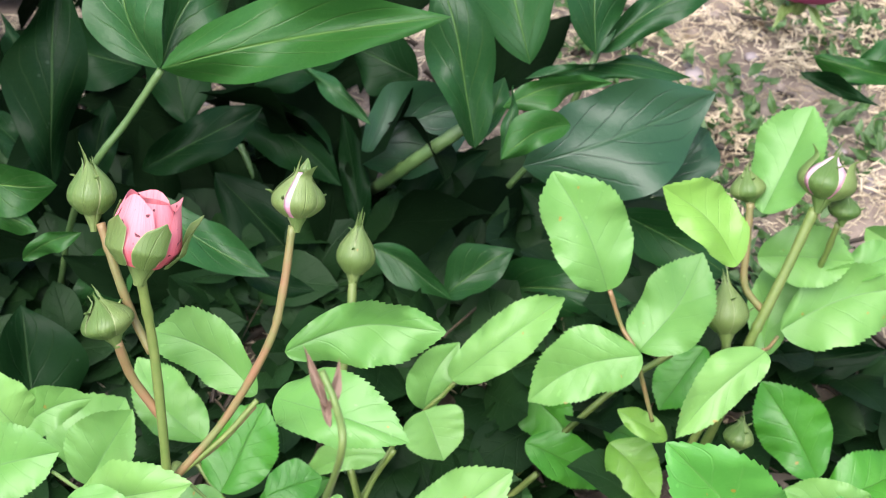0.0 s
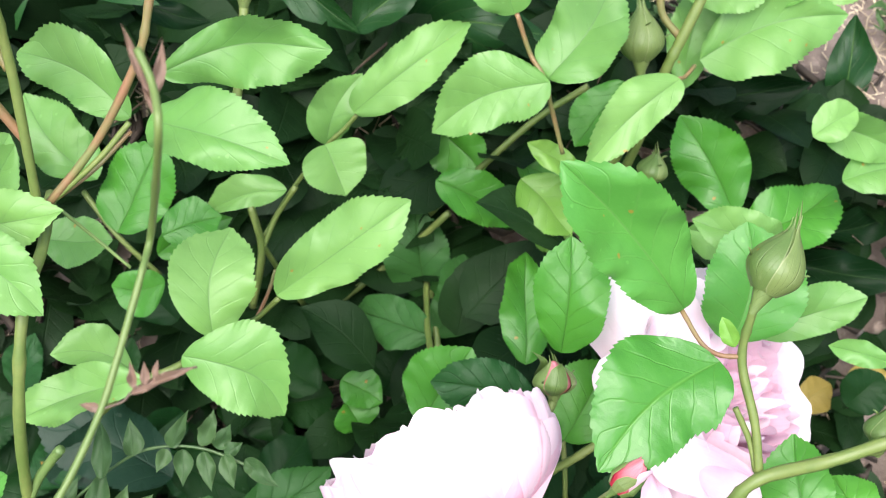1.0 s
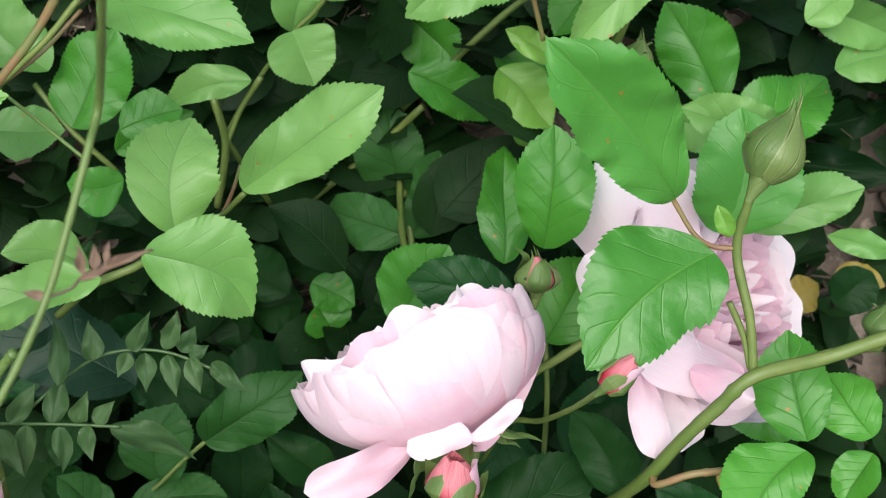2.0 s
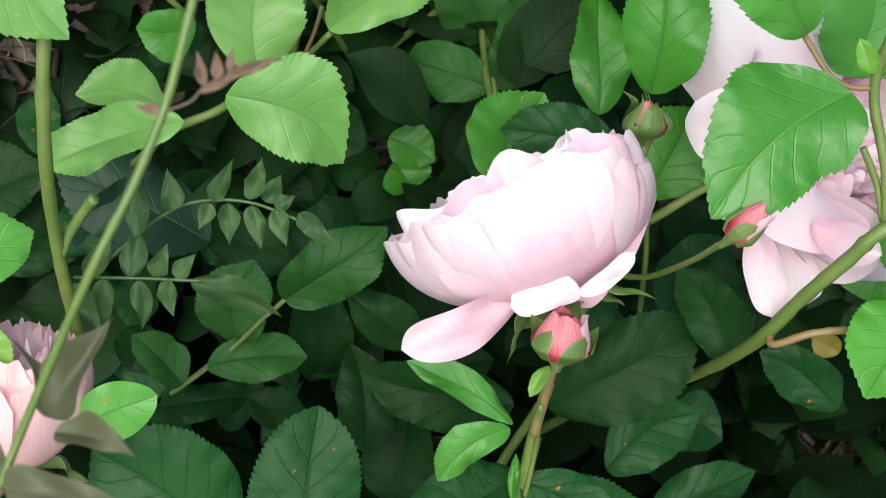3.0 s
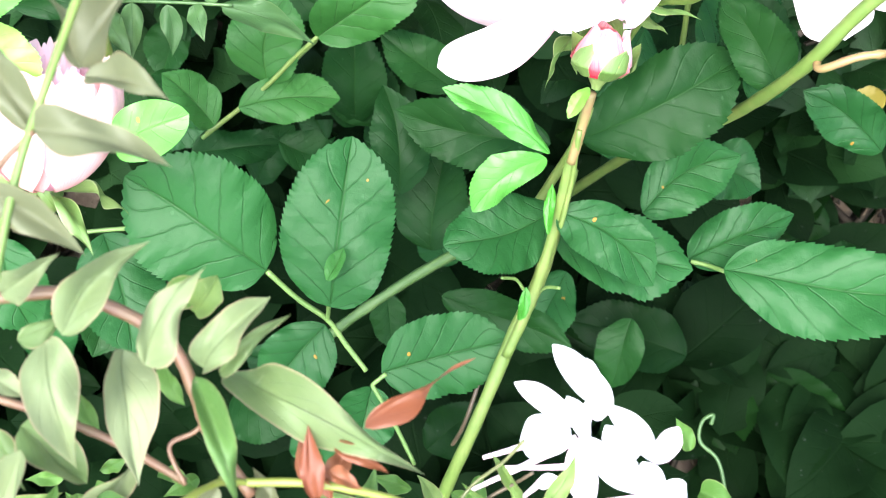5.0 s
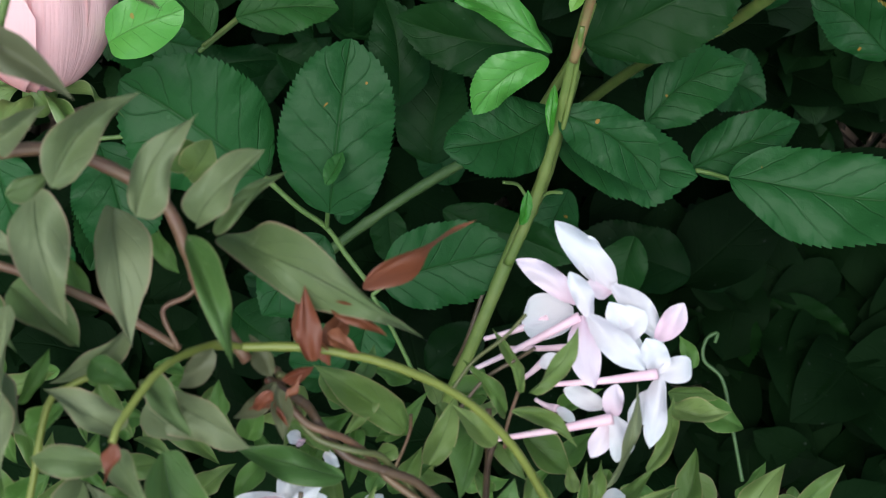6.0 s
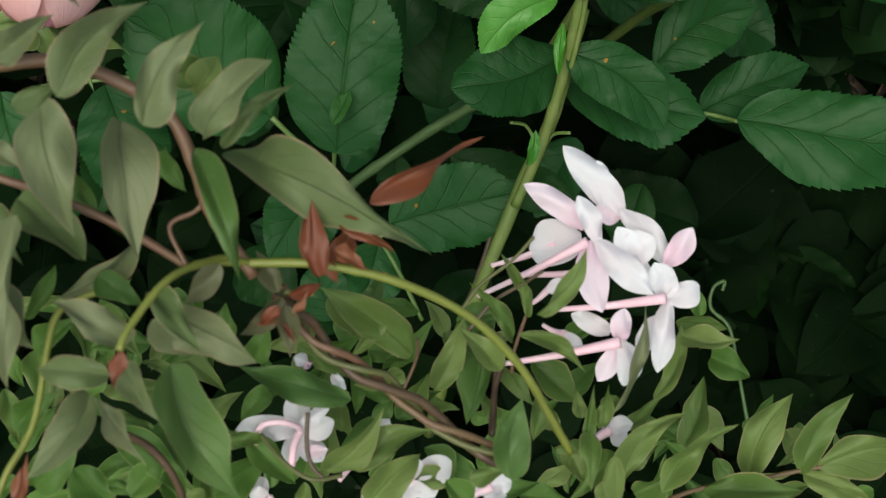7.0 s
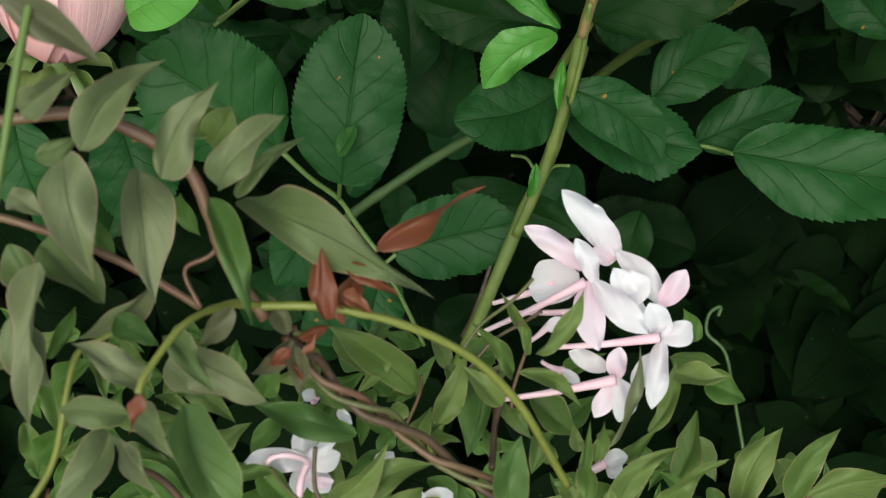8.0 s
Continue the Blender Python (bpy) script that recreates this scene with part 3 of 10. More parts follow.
RINGS = {
    "main": ("blush", [(4, 1.0, 0.86, 1.35, -0.05, 0.03), (5, 1.0, 0.96, 1.2, -0.1, 0.05), (5, 0.97, 1.03, 1.15, -0.12, 0.06), (6, 0.92, 1.06, 1.05, -0.15, 0.07),
                       (6, 0.84, 1.07, 1.1, -0.12, 0.08), (7, 0.74, 1.06, 1.0, -0.1, 0.09), (7, 0.63, 1.05, 0.95, 0.0, 0.1), (7, 0.5, 1.03, 0.9, 0.0, 0.11),
                       (6, 0.37, 1.02, 0.95, 0.1, 0.12), (5, 0.25, 1.0, 1.1, 0.1, 0.14), (4, 0.14, 1.0, 1.3, 0.1, 0.16)]),
    "right": ("blush", [(6, 1.12, 0.72, 0.95, 0.2, 0.04), (6, 1.0, 0.8, 0.95, 0.1, 0.06), (7, 0.9, 0.86, 0.85, 0.0, 0.08), (7, 0.78, 0.92, 0.85, 0.0, 0.1),
                        (7, 0.63, 0.96, 0.85, 0.0, 0.12), (6, 0.47, 0.98, 0.9, 0.05, 0.14), (5, 0.31, 0.96, 1.1, 0.1, 0.16), (4, 0.16, 0.92, 1.3, 0.1, 0.2)]),
    "left": ("peach", [(5, 1.0, 0.95, 0.95, -0.25, 0.03), (6, 0.85, 1.0, 0.85, -0.25, 0.05), (6, 0.65, 1.02, 0.8, -0.1, 0.06), (6, 0.42, 1.0, 0.8, 0.0, 0.08)]),
    "magenta": ("magenta", [(6, 1.0, 0.8, 0.9, 0.1, 0.05), (7, 0.8, 0.9, 0.8, 0.0, 0.07), (8, 0.55, 0.9, 0.7, 0.0, 0.1)]),
}


# the side to which the tired outer petals of the large bloom sink
SLUMP = 2.91


def bloom(plant, style, base, axis, radius, height):
    """A cupped, many petalled flower on its calyx."""
    rnd = random.Random(style)
    kind, rings = RINGS[style]
    cal = lathe([(-0.009, 0.0022), (-0.006, 0.0045), (-0.002, 0.0055), (0.002, 0.005), (0.006, 0.002)], 12)
    head = mesh_object("flower", cal[0], cal[1], SEPAL, plant, cal[2])
    head.matrix_basis = plant.matrix_world.inverted() @ axis_pose(base, axis)
    for n, (count, rr, hh, half, lip, ruffle) in enumerate(rings):
        for k in range(count):
            turn = 2 * math.pi * (k + 0.5 * (n % 2) + rnd.uniform(-0.25, 0.25)) / count
            slump = max(0.0, math.cos(turn - SLUMP)) ** 1.5 * max(0.0, 1 - n / 7) if style == "main" else 0.0
            pts, faces, uvs = cup_petal(rnd, 0.003, radius * rr * rnd.uniform(0.93, 1.05) * (1 - 0.05 * slump), height * hh * rnd.uniform(0.88, 1.05) * (1 - 0.17 * slump), half, lip, ruffle, (1.0 if style == "main" else 1.08) + 0.03 * n, 0.09, (0.12 if n < 4 else 0.3) if style == "main" else 0.7)
            tone = kind if kind != "blush" else ("pink" if style == "right" and n > 2 and rnd.random() < 0.6 else "pink" if n > 2 and rnd.random() < 0.15 else "pale" if (n > 3 and rnd.random() < 0.75) or (style == "right" and n < 3) else "blush")
            if style == "left" and n > 1:
                tone = "pink"
            ob = mesh_object("petal", pts, faces, PETAL[tone], head, uvs)
            ob.matrix_basis = Matrix.Rotation(turn, 4, "Z")
    for k in range(5):
        pts, faces, uvs = blade("jas", 0.008, 0.026, 0.2, 0.9, k)
        ob = mesh_object("sepal", pts, faces, SEPAL, head, uvs)
        a = 2 * math.pi * k / 5
        ob.matrix_basis = blade_pose((0.004 * math.cos(a), 0.004 * math.sin(a), -0.001), (0.026 * math.cos(a), 0.026 * math.sin(a), -0.012), (0, 0, 1))
    return head


def jasmine_flower(plant, root, throat, radius):
    """The slender pink tube of a jasmine flower; its petals are added to it."""
    a, b = Vector(root), Vector(throat)
    bend = Vector((0, 0, -0.0015))
    pts = curve_points([a, a.lerp(b, 0.5) + bend, b], 6)
    n = len(pts)
    verts, faces, uvs = tube(pts, [radius * (0.5 + 0.6 * (k / (n - 1)) ** 1.5) for k in range(n)])
    inv = plant.matrix_world.inverted()
    return mesh_object("flower", [inv @ v for v in verts], faces, TUBE, plant, uvs)


# ---- ground: a bed that falls towards the viewer ----
def ground_z(x, y):
    t = min(1.0, max(0.0, (y - 0.22) / 0.26))
    z = -0.14 + 0.29 * t * t * (3 - 2 * t)
    if abs(x) < 3 and abs(y) < 3:
        z += 0.012 * noise.noise((x * 7, y * 7, 0)) + 0.005 * noise.noise((x * 30, y * 30, 3))
    return z


def axis_steps():
    near = [-1.2 + 0.025 * k for k in range(97)]
    far = [1.6, 2.5, 4, 7, 12, 25, 60, 150, 400]
    return [-f for f in far[::-1]] + near + far


xs = ys = axis_steps()
gv = [(x, y + 0.2, ground_z(x, y + 0.2)) for y in ys for x in xs]
ground = mesh_object("ground", gv, grid_faces(len(xs), len(ys)), soil)
tagged(ground, "brown garden soil with dry straw and grit", "soil", kind="structure")

# ---- plants ----
rose_rear = thing("rose_bush", (0.02, 0.42, 0.0), "rose bush with light green leaves and closed green buds", "rose bush", "roses")
rose_front = thing("rose_bush", (0.05, 0.22, -0.1), "rose bush with full blush-pink blooms and dark glossy leaves", "rose bush", "roses")
peony = thing("peony", (0.0, 0.6, 0.14), "peony with long dark green glossy leaves on bare soil", "peony")
jasmine = thing("jasmine_vine", (-0.02, 0.0, -0.1), "twining jasmine with white flowers and olive bronze-edged leaves", "jasmine")
jasmine_sprig = thing("jasmine_vine", (-0.15, 0.25, 0.0), "thin jasmine sprig with small paired olive leaves", "jasmine")
bpy.context.view_layer.update()

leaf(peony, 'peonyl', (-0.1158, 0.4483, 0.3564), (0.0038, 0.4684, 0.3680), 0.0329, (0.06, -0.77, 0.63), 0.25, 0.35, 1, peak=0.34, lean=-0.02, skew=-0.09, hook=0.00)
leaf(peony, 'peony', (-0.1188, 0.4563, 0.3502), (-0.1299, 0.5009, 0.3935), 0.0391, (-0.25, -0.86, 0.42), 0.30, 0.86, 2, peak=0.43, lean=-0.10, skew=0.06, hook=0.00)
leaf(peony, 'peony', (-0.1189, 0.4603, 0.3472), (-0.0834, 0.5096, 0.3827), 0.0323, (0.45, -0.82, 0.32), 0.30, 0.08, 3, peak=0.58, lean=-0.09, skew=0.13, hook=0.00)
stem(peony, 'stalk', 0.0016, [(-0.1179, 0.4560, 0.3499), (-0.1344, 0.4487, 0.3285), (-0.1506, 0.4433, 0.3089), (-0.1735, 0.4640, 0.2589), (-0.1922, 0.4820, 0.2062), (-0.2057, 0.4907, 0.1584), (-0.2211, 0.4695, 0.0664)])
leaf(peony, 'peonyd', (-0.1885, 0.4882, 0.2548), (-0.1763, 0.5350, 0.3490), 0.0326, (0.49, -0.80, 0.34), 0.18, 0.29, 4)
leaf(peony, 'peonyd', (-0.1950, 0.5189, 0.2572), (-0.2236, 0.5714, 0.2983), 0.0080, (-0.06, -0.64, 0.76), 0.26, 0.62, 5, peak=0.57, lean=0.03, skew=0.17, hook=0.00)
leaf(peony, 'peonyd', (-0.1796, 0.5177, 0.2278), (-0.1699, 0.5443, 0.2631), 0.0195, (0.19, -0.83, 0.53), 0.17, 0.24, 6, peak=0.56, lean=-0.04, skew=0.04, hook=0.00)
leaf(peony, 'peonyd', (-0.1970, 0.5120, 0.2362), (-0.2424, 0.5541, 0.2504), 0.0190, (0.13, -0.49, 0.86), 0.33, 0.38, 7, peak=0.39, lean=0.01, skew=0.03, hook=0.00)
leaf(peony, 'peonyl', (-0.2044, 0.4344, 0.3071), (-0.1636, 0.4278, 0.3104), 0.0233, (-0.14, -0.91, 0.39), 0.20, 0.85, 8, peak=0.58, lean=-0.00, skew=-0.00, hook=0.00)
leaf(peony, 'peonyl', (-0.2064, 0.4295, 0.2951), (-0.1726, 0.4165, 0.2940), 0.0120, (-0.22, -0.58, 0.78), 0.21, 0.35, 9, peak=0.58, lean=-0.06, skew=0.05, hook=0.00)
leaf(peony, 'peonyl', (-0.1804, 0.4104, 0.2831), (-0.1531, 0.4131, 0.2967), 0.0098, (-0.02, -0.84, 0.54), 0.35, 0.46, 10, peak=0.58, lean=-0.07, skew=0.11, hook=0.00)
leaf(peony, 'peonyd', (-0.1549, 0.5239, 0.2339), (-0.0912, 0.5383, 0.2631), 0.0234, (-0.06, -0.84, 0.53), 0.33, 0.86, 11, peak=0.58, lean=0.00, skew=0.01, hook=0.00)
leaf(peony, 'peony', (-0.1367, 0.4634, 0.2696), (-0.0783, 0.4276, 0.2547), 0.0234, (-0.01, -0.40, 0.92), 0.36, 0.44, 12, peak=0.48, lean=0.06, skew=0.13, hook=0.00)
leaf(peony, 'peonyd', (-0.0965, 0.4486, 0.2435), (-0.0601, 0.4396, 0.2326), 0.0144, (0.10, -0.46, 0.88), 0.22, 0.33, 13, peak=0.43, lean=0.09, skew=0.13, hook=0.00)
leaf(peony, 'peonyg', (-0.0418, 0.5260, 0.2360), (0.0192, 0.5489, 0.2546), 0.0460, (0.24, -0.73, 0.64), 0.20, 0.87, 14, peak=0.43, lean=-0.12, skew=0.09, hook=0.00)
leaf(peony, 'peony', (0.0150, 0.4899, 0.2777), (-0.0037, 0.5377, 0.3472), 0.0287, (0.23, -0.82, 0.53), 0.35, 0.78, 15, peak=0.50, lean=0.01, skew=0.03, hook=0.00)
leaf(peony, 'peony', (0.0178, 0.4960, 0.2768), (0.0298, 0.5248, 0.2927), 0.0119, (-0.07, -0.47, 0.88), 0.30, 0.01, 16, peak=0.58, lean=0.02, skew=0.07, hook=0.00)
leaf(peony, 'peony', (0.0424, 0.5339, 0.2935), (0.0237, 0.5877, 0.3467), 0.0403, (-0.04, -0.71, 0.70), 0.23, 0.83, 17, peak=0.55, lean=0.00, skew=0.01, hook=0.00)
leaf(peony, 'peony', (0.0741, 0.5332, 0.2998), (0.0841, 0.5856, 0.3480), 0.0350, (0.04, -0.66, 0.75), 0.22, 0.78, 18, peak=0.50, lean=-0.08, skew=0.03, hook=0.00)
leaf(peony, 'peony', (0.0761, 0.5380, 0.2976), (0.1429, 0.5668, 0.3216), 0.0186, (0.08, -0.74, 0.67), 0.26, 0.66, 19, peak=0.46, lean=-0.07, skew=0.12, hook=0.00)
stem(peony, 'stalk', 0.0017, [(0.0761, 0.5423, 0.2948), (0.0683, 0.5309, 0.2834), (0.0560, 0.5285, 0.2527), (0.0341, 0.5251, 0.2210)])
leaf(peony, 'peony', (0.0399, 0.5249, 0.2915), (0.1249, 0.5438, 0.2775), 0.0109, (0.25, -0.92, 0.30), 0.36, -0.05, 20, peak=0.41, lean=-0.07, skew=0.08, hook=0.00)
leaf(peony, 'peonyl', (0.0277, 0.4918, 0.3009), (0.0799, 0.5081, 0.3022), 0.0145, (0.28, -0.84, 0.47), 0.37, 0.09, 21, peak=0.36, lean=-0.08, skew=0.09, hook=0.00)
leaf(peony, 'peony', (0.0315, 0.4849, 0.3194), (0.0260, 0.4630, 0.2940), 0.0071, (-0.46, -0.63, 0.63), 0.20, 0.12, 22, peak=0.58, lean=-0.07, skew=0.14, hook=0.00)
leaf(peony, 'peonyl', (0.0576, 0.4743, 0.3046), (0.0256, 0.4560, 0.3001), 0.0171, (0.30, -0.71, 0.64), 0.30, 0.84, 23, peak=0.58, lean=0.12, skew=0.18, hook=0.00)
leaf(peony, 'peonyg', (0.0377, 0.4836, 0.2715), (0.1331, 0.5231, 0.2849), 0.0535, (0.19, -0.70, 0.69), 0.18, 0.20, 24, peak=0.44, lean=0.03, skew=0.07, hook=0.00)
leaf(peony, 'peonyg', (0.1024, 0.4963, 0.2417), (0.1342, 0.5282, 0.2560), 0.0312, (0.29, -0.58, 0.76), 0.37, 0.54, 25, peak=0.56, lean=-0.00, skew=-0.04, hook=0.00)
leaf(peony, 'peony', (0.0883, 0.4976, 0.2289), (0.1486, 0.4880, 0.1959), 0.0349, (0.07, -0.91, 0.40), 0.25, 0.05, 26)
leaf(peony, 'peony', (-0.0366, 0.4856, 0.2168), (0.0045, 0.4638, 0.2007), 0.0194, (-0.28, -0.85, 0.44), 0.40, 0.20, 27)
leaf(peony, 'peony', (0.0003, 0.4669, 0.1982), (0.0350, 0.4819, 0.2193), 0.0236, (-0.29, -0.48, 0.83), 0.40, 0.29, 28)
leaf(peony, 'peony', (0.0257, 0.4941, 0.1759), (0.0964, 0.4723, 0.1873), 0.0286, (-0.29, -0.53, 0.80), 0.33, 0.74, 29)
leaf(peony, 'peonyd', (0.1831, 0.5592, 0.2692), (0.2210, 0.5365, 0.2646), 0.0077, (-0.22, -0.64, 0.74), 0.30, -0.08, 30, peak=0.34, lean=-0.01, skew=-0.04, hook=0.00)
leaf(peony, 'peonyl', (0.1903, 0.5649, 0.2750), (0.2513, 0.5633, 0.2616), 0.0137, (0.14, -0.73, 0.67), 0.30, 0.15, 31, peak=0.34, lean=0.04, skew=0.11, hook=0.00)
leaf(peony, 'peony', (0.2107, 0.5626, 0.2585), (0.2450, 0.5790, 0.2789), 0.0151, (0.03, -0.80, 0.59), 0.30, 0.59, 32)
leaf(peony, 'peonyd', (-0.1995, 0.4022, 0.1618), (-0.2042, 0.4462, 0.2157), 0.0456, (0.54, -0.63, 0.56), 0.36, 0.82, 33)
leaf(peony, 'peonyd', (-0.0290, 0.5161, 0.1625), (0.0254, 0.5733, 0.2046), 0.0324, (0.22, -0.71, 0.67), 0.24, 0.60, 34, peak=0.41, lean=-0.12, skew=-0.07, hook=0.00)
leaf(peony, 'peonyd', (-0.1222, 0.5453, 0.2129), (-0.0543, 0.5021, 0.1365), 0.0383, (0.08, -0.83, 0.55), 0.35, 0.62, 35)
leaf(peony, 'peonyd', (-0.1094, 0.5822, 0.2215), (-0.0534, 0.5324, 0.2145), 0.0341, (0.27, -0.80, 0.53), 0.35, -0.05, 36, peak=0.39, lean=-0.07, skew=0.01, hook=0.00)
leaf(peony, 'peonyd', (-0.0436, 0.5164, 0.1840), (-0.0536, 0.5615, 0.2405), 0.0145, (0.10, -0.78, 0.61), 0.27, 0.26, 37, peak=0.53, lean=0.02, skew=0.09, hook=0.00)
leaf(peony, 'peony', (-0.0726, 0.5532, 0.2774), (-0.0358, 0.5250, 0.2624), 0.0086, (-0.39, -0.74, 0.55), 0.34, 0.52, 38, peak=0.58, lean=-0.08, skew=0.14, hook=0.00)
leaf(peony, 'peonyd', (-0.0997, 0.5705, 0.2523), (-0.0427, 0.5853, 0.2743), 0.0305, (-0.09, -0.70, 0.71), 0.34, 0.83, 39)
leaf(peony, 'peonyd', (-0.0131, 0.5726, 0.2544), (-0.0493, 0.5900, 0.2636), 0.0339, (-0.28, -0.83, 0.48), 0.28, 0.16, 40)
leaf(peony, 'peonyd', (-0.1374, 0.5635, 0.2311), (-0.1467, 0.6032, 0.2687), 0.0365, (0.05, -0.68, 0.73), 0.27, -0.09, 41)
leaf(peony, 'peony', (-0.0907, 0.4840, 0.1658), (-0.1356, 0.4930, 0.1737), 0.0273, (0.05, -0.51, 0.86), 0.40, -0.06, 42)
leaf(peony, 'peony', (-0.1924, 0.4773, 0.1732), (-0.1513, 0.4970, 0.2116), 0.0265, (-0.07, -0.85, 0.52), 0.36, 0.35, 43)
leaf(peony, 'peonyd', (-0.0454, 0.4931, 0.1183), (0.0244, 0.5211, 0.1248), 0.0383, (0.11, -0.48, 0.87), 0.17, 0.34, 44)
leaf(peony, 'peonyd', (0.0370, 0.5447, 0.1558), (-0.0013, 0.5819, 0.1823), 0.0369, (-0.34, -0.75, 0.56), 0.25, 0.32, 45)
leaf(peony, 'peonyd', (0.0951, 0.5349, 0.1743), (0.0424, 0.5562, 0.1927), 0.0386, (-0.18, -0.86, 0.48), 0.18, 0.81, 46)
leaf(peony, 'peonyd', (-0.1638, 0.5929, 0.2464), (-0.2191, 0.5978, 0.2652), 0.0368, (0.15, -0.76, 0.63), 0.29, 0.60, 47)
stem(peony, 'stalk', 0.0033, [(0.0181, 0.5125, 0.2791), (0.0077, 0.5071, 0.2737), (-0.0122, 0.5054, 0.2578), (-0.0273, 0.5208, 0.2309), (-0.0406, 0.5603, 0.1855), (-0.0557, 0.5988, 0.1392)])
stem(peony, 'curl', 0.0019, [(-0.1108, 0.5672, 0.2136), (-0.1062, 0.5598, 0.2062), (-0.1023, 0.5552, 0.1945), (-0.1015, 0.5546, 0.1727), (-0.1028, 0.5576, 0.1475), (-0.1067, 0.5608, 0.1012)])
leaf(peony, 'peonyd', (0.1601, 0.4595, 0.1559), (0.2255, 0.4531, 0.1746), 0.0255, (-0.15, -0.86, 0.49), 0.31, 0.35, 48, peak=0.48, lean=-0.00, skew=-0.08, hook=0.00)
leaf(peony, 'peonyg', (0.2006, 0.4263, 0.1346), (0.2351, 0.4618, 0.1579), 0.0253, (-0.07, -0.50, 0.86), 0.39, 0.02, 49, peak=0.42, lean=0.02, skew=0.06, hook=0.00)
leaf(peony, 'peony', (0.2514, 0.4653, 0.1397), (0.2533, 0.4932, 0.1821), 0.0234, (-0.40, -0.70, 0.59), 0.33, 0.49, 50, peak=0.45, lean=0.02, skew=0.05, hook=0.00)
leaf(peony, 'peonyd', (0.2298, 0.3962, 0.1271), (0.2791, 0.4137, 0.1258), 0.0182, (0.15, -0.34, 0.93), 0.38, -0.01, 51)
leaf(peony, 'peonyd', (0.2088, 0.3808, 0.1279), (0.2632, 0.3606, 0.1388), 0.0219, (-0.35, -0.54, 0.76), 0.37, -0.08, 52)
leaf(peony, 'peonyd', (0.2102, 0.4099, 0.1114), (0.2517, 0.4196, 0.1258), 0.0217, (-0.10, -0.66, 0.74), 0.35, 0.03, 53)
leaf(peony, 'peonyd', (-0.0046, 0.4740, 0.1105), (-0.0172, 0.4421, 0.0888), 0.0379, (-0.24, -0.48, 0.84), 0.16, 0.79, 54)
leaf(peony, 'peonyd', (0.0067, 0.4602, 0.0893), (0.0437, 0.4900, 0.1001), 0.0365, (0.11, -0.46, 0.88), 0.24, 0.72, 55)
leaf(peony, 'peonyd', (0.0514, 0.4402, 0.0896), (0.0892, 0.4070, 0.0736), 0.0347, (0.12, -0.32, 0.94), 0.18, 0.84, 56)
leaf(rose_rear, 'young', (-0.0651, 0.3017, 0.3265), (-0.1043, 0.3249, 0.3335), 0.0232, (-0.28, -0.66, 0.70), 0.25, 0.54, 11, peak=0.58, lean=0.11, skew=0.13, hook=0.00)
leaf(rose_rear, 'young', (-0.1075, 0.3724, 0.2055), (-0.1407, 0.4086, 0.2210), 0.0271, (-0.03, -0.40, 0.92), 0.29, 0.05, 58, peak=0.43, lean=-0.09, skew=0.13, hook=0.00)
leaf(rose_rear, 'young', (-0.1572, 0.3532, 0.2080), (-0.1370, 0.3739, 0.2330), 0.0397, (-0.18, -0.68, 0.71), 0.49, 0.56, 59)
leaf(rose_rear, 'young', (-0.1243, 0.2624, 0.3217), (-0.0870, 0.2378, 0.3089), 0.0251, (0.02, -0.44, 0.90), 0.36, 0.66, 60)
leaf(rose_rear, 'young', (-0.1046, 0.2932, 0.2703), (-0.0794, 0.2911, 0.2727), 0.0202, (-0.03, -0.28, 0.96), 0.34, 0.11, 61, peak=0.44, lean=0.03, skew=0.05, hook=0.00)
leaf(rose_rear, 'mid', (-0.1004, 0.3577, 0.1867), (-0.0807, 0.3891, 0.2117), 0.0353, (-0.12, -0.56, 0.82), 0.15, -0.07, 62, peak=0.47, lean=-0.00, skew=-0.01, hook=0.00)
leaf(rose_rear, 'young', (-0.0567, 0.3195, 0.3284), (0.0015, 0.3190, 0.3370), 0.0238, (-0.13, -0.79, 0.60), 0.29, -0.09, 5, wave=1.5, peak=0.58, lean=-0.11, skew=0.12, hook=-0.03)
leaf(rose_rear, 'young', (-0.0577, 0.2943, 0.3337), (-0.0110, 0.2728, 0.3367), 0.0251, (-0.19, -0.32, 0.93), 0.29, 0.63, 6, peak=0.34, lean=0.00, skew=-0.14, hook=0.00)
leaf(rose_rear, 'young', (-0.0086, 0.3820, 0.2158), (0.0075, 0.4021, 0.2390), 0.0199, (0.26, -0.62, 0.74), 0.31, 0.88, 65, peak=0.37, lean=-0.12, skew=-0.18, hook=0.00)
leaf(rose_rear, 'young', (0.0039, 0.3799, 0.2393), (0.0521, 0.3986, 0.2716), 0.0235, (-0.26, -0.60, 0.75), 0.36, 0.73, 66, peak=0.48, lean=0.01, skew=0.03, hook=0.00)
leaf(rose_rear, 'young', (-0.0083, 0.3711, 0.2291), (0.0002, 0.3536, 0.2168), 0.0287, (0.32, -0.75, 0.58), 0.64, 0.35, 67, peak=0.34, lean=0.00, skew=0.00, hook=0.00)
leaf(rose_rear, 'young', (-0.0253, 0.3628, 0.2093), (-0.0631, 0.3617, 0.1939), 0.0142, (-0.32, -0.45, 0.83), 0.48, 0.41, 68, peak=0.34, lean=0.06, skew=0.13, hook=0.00)
leaf(rose_rear, 'young', (-0.0244, 0.2917, 0.2349), (0.0271, 0.3109, 0.2686), 0.0262, (-0.21, -0.68, 0.70), 0.36, 0.08, 69, peak=0.58, lean=-0.00, skew=-0.06, hook=0.00)
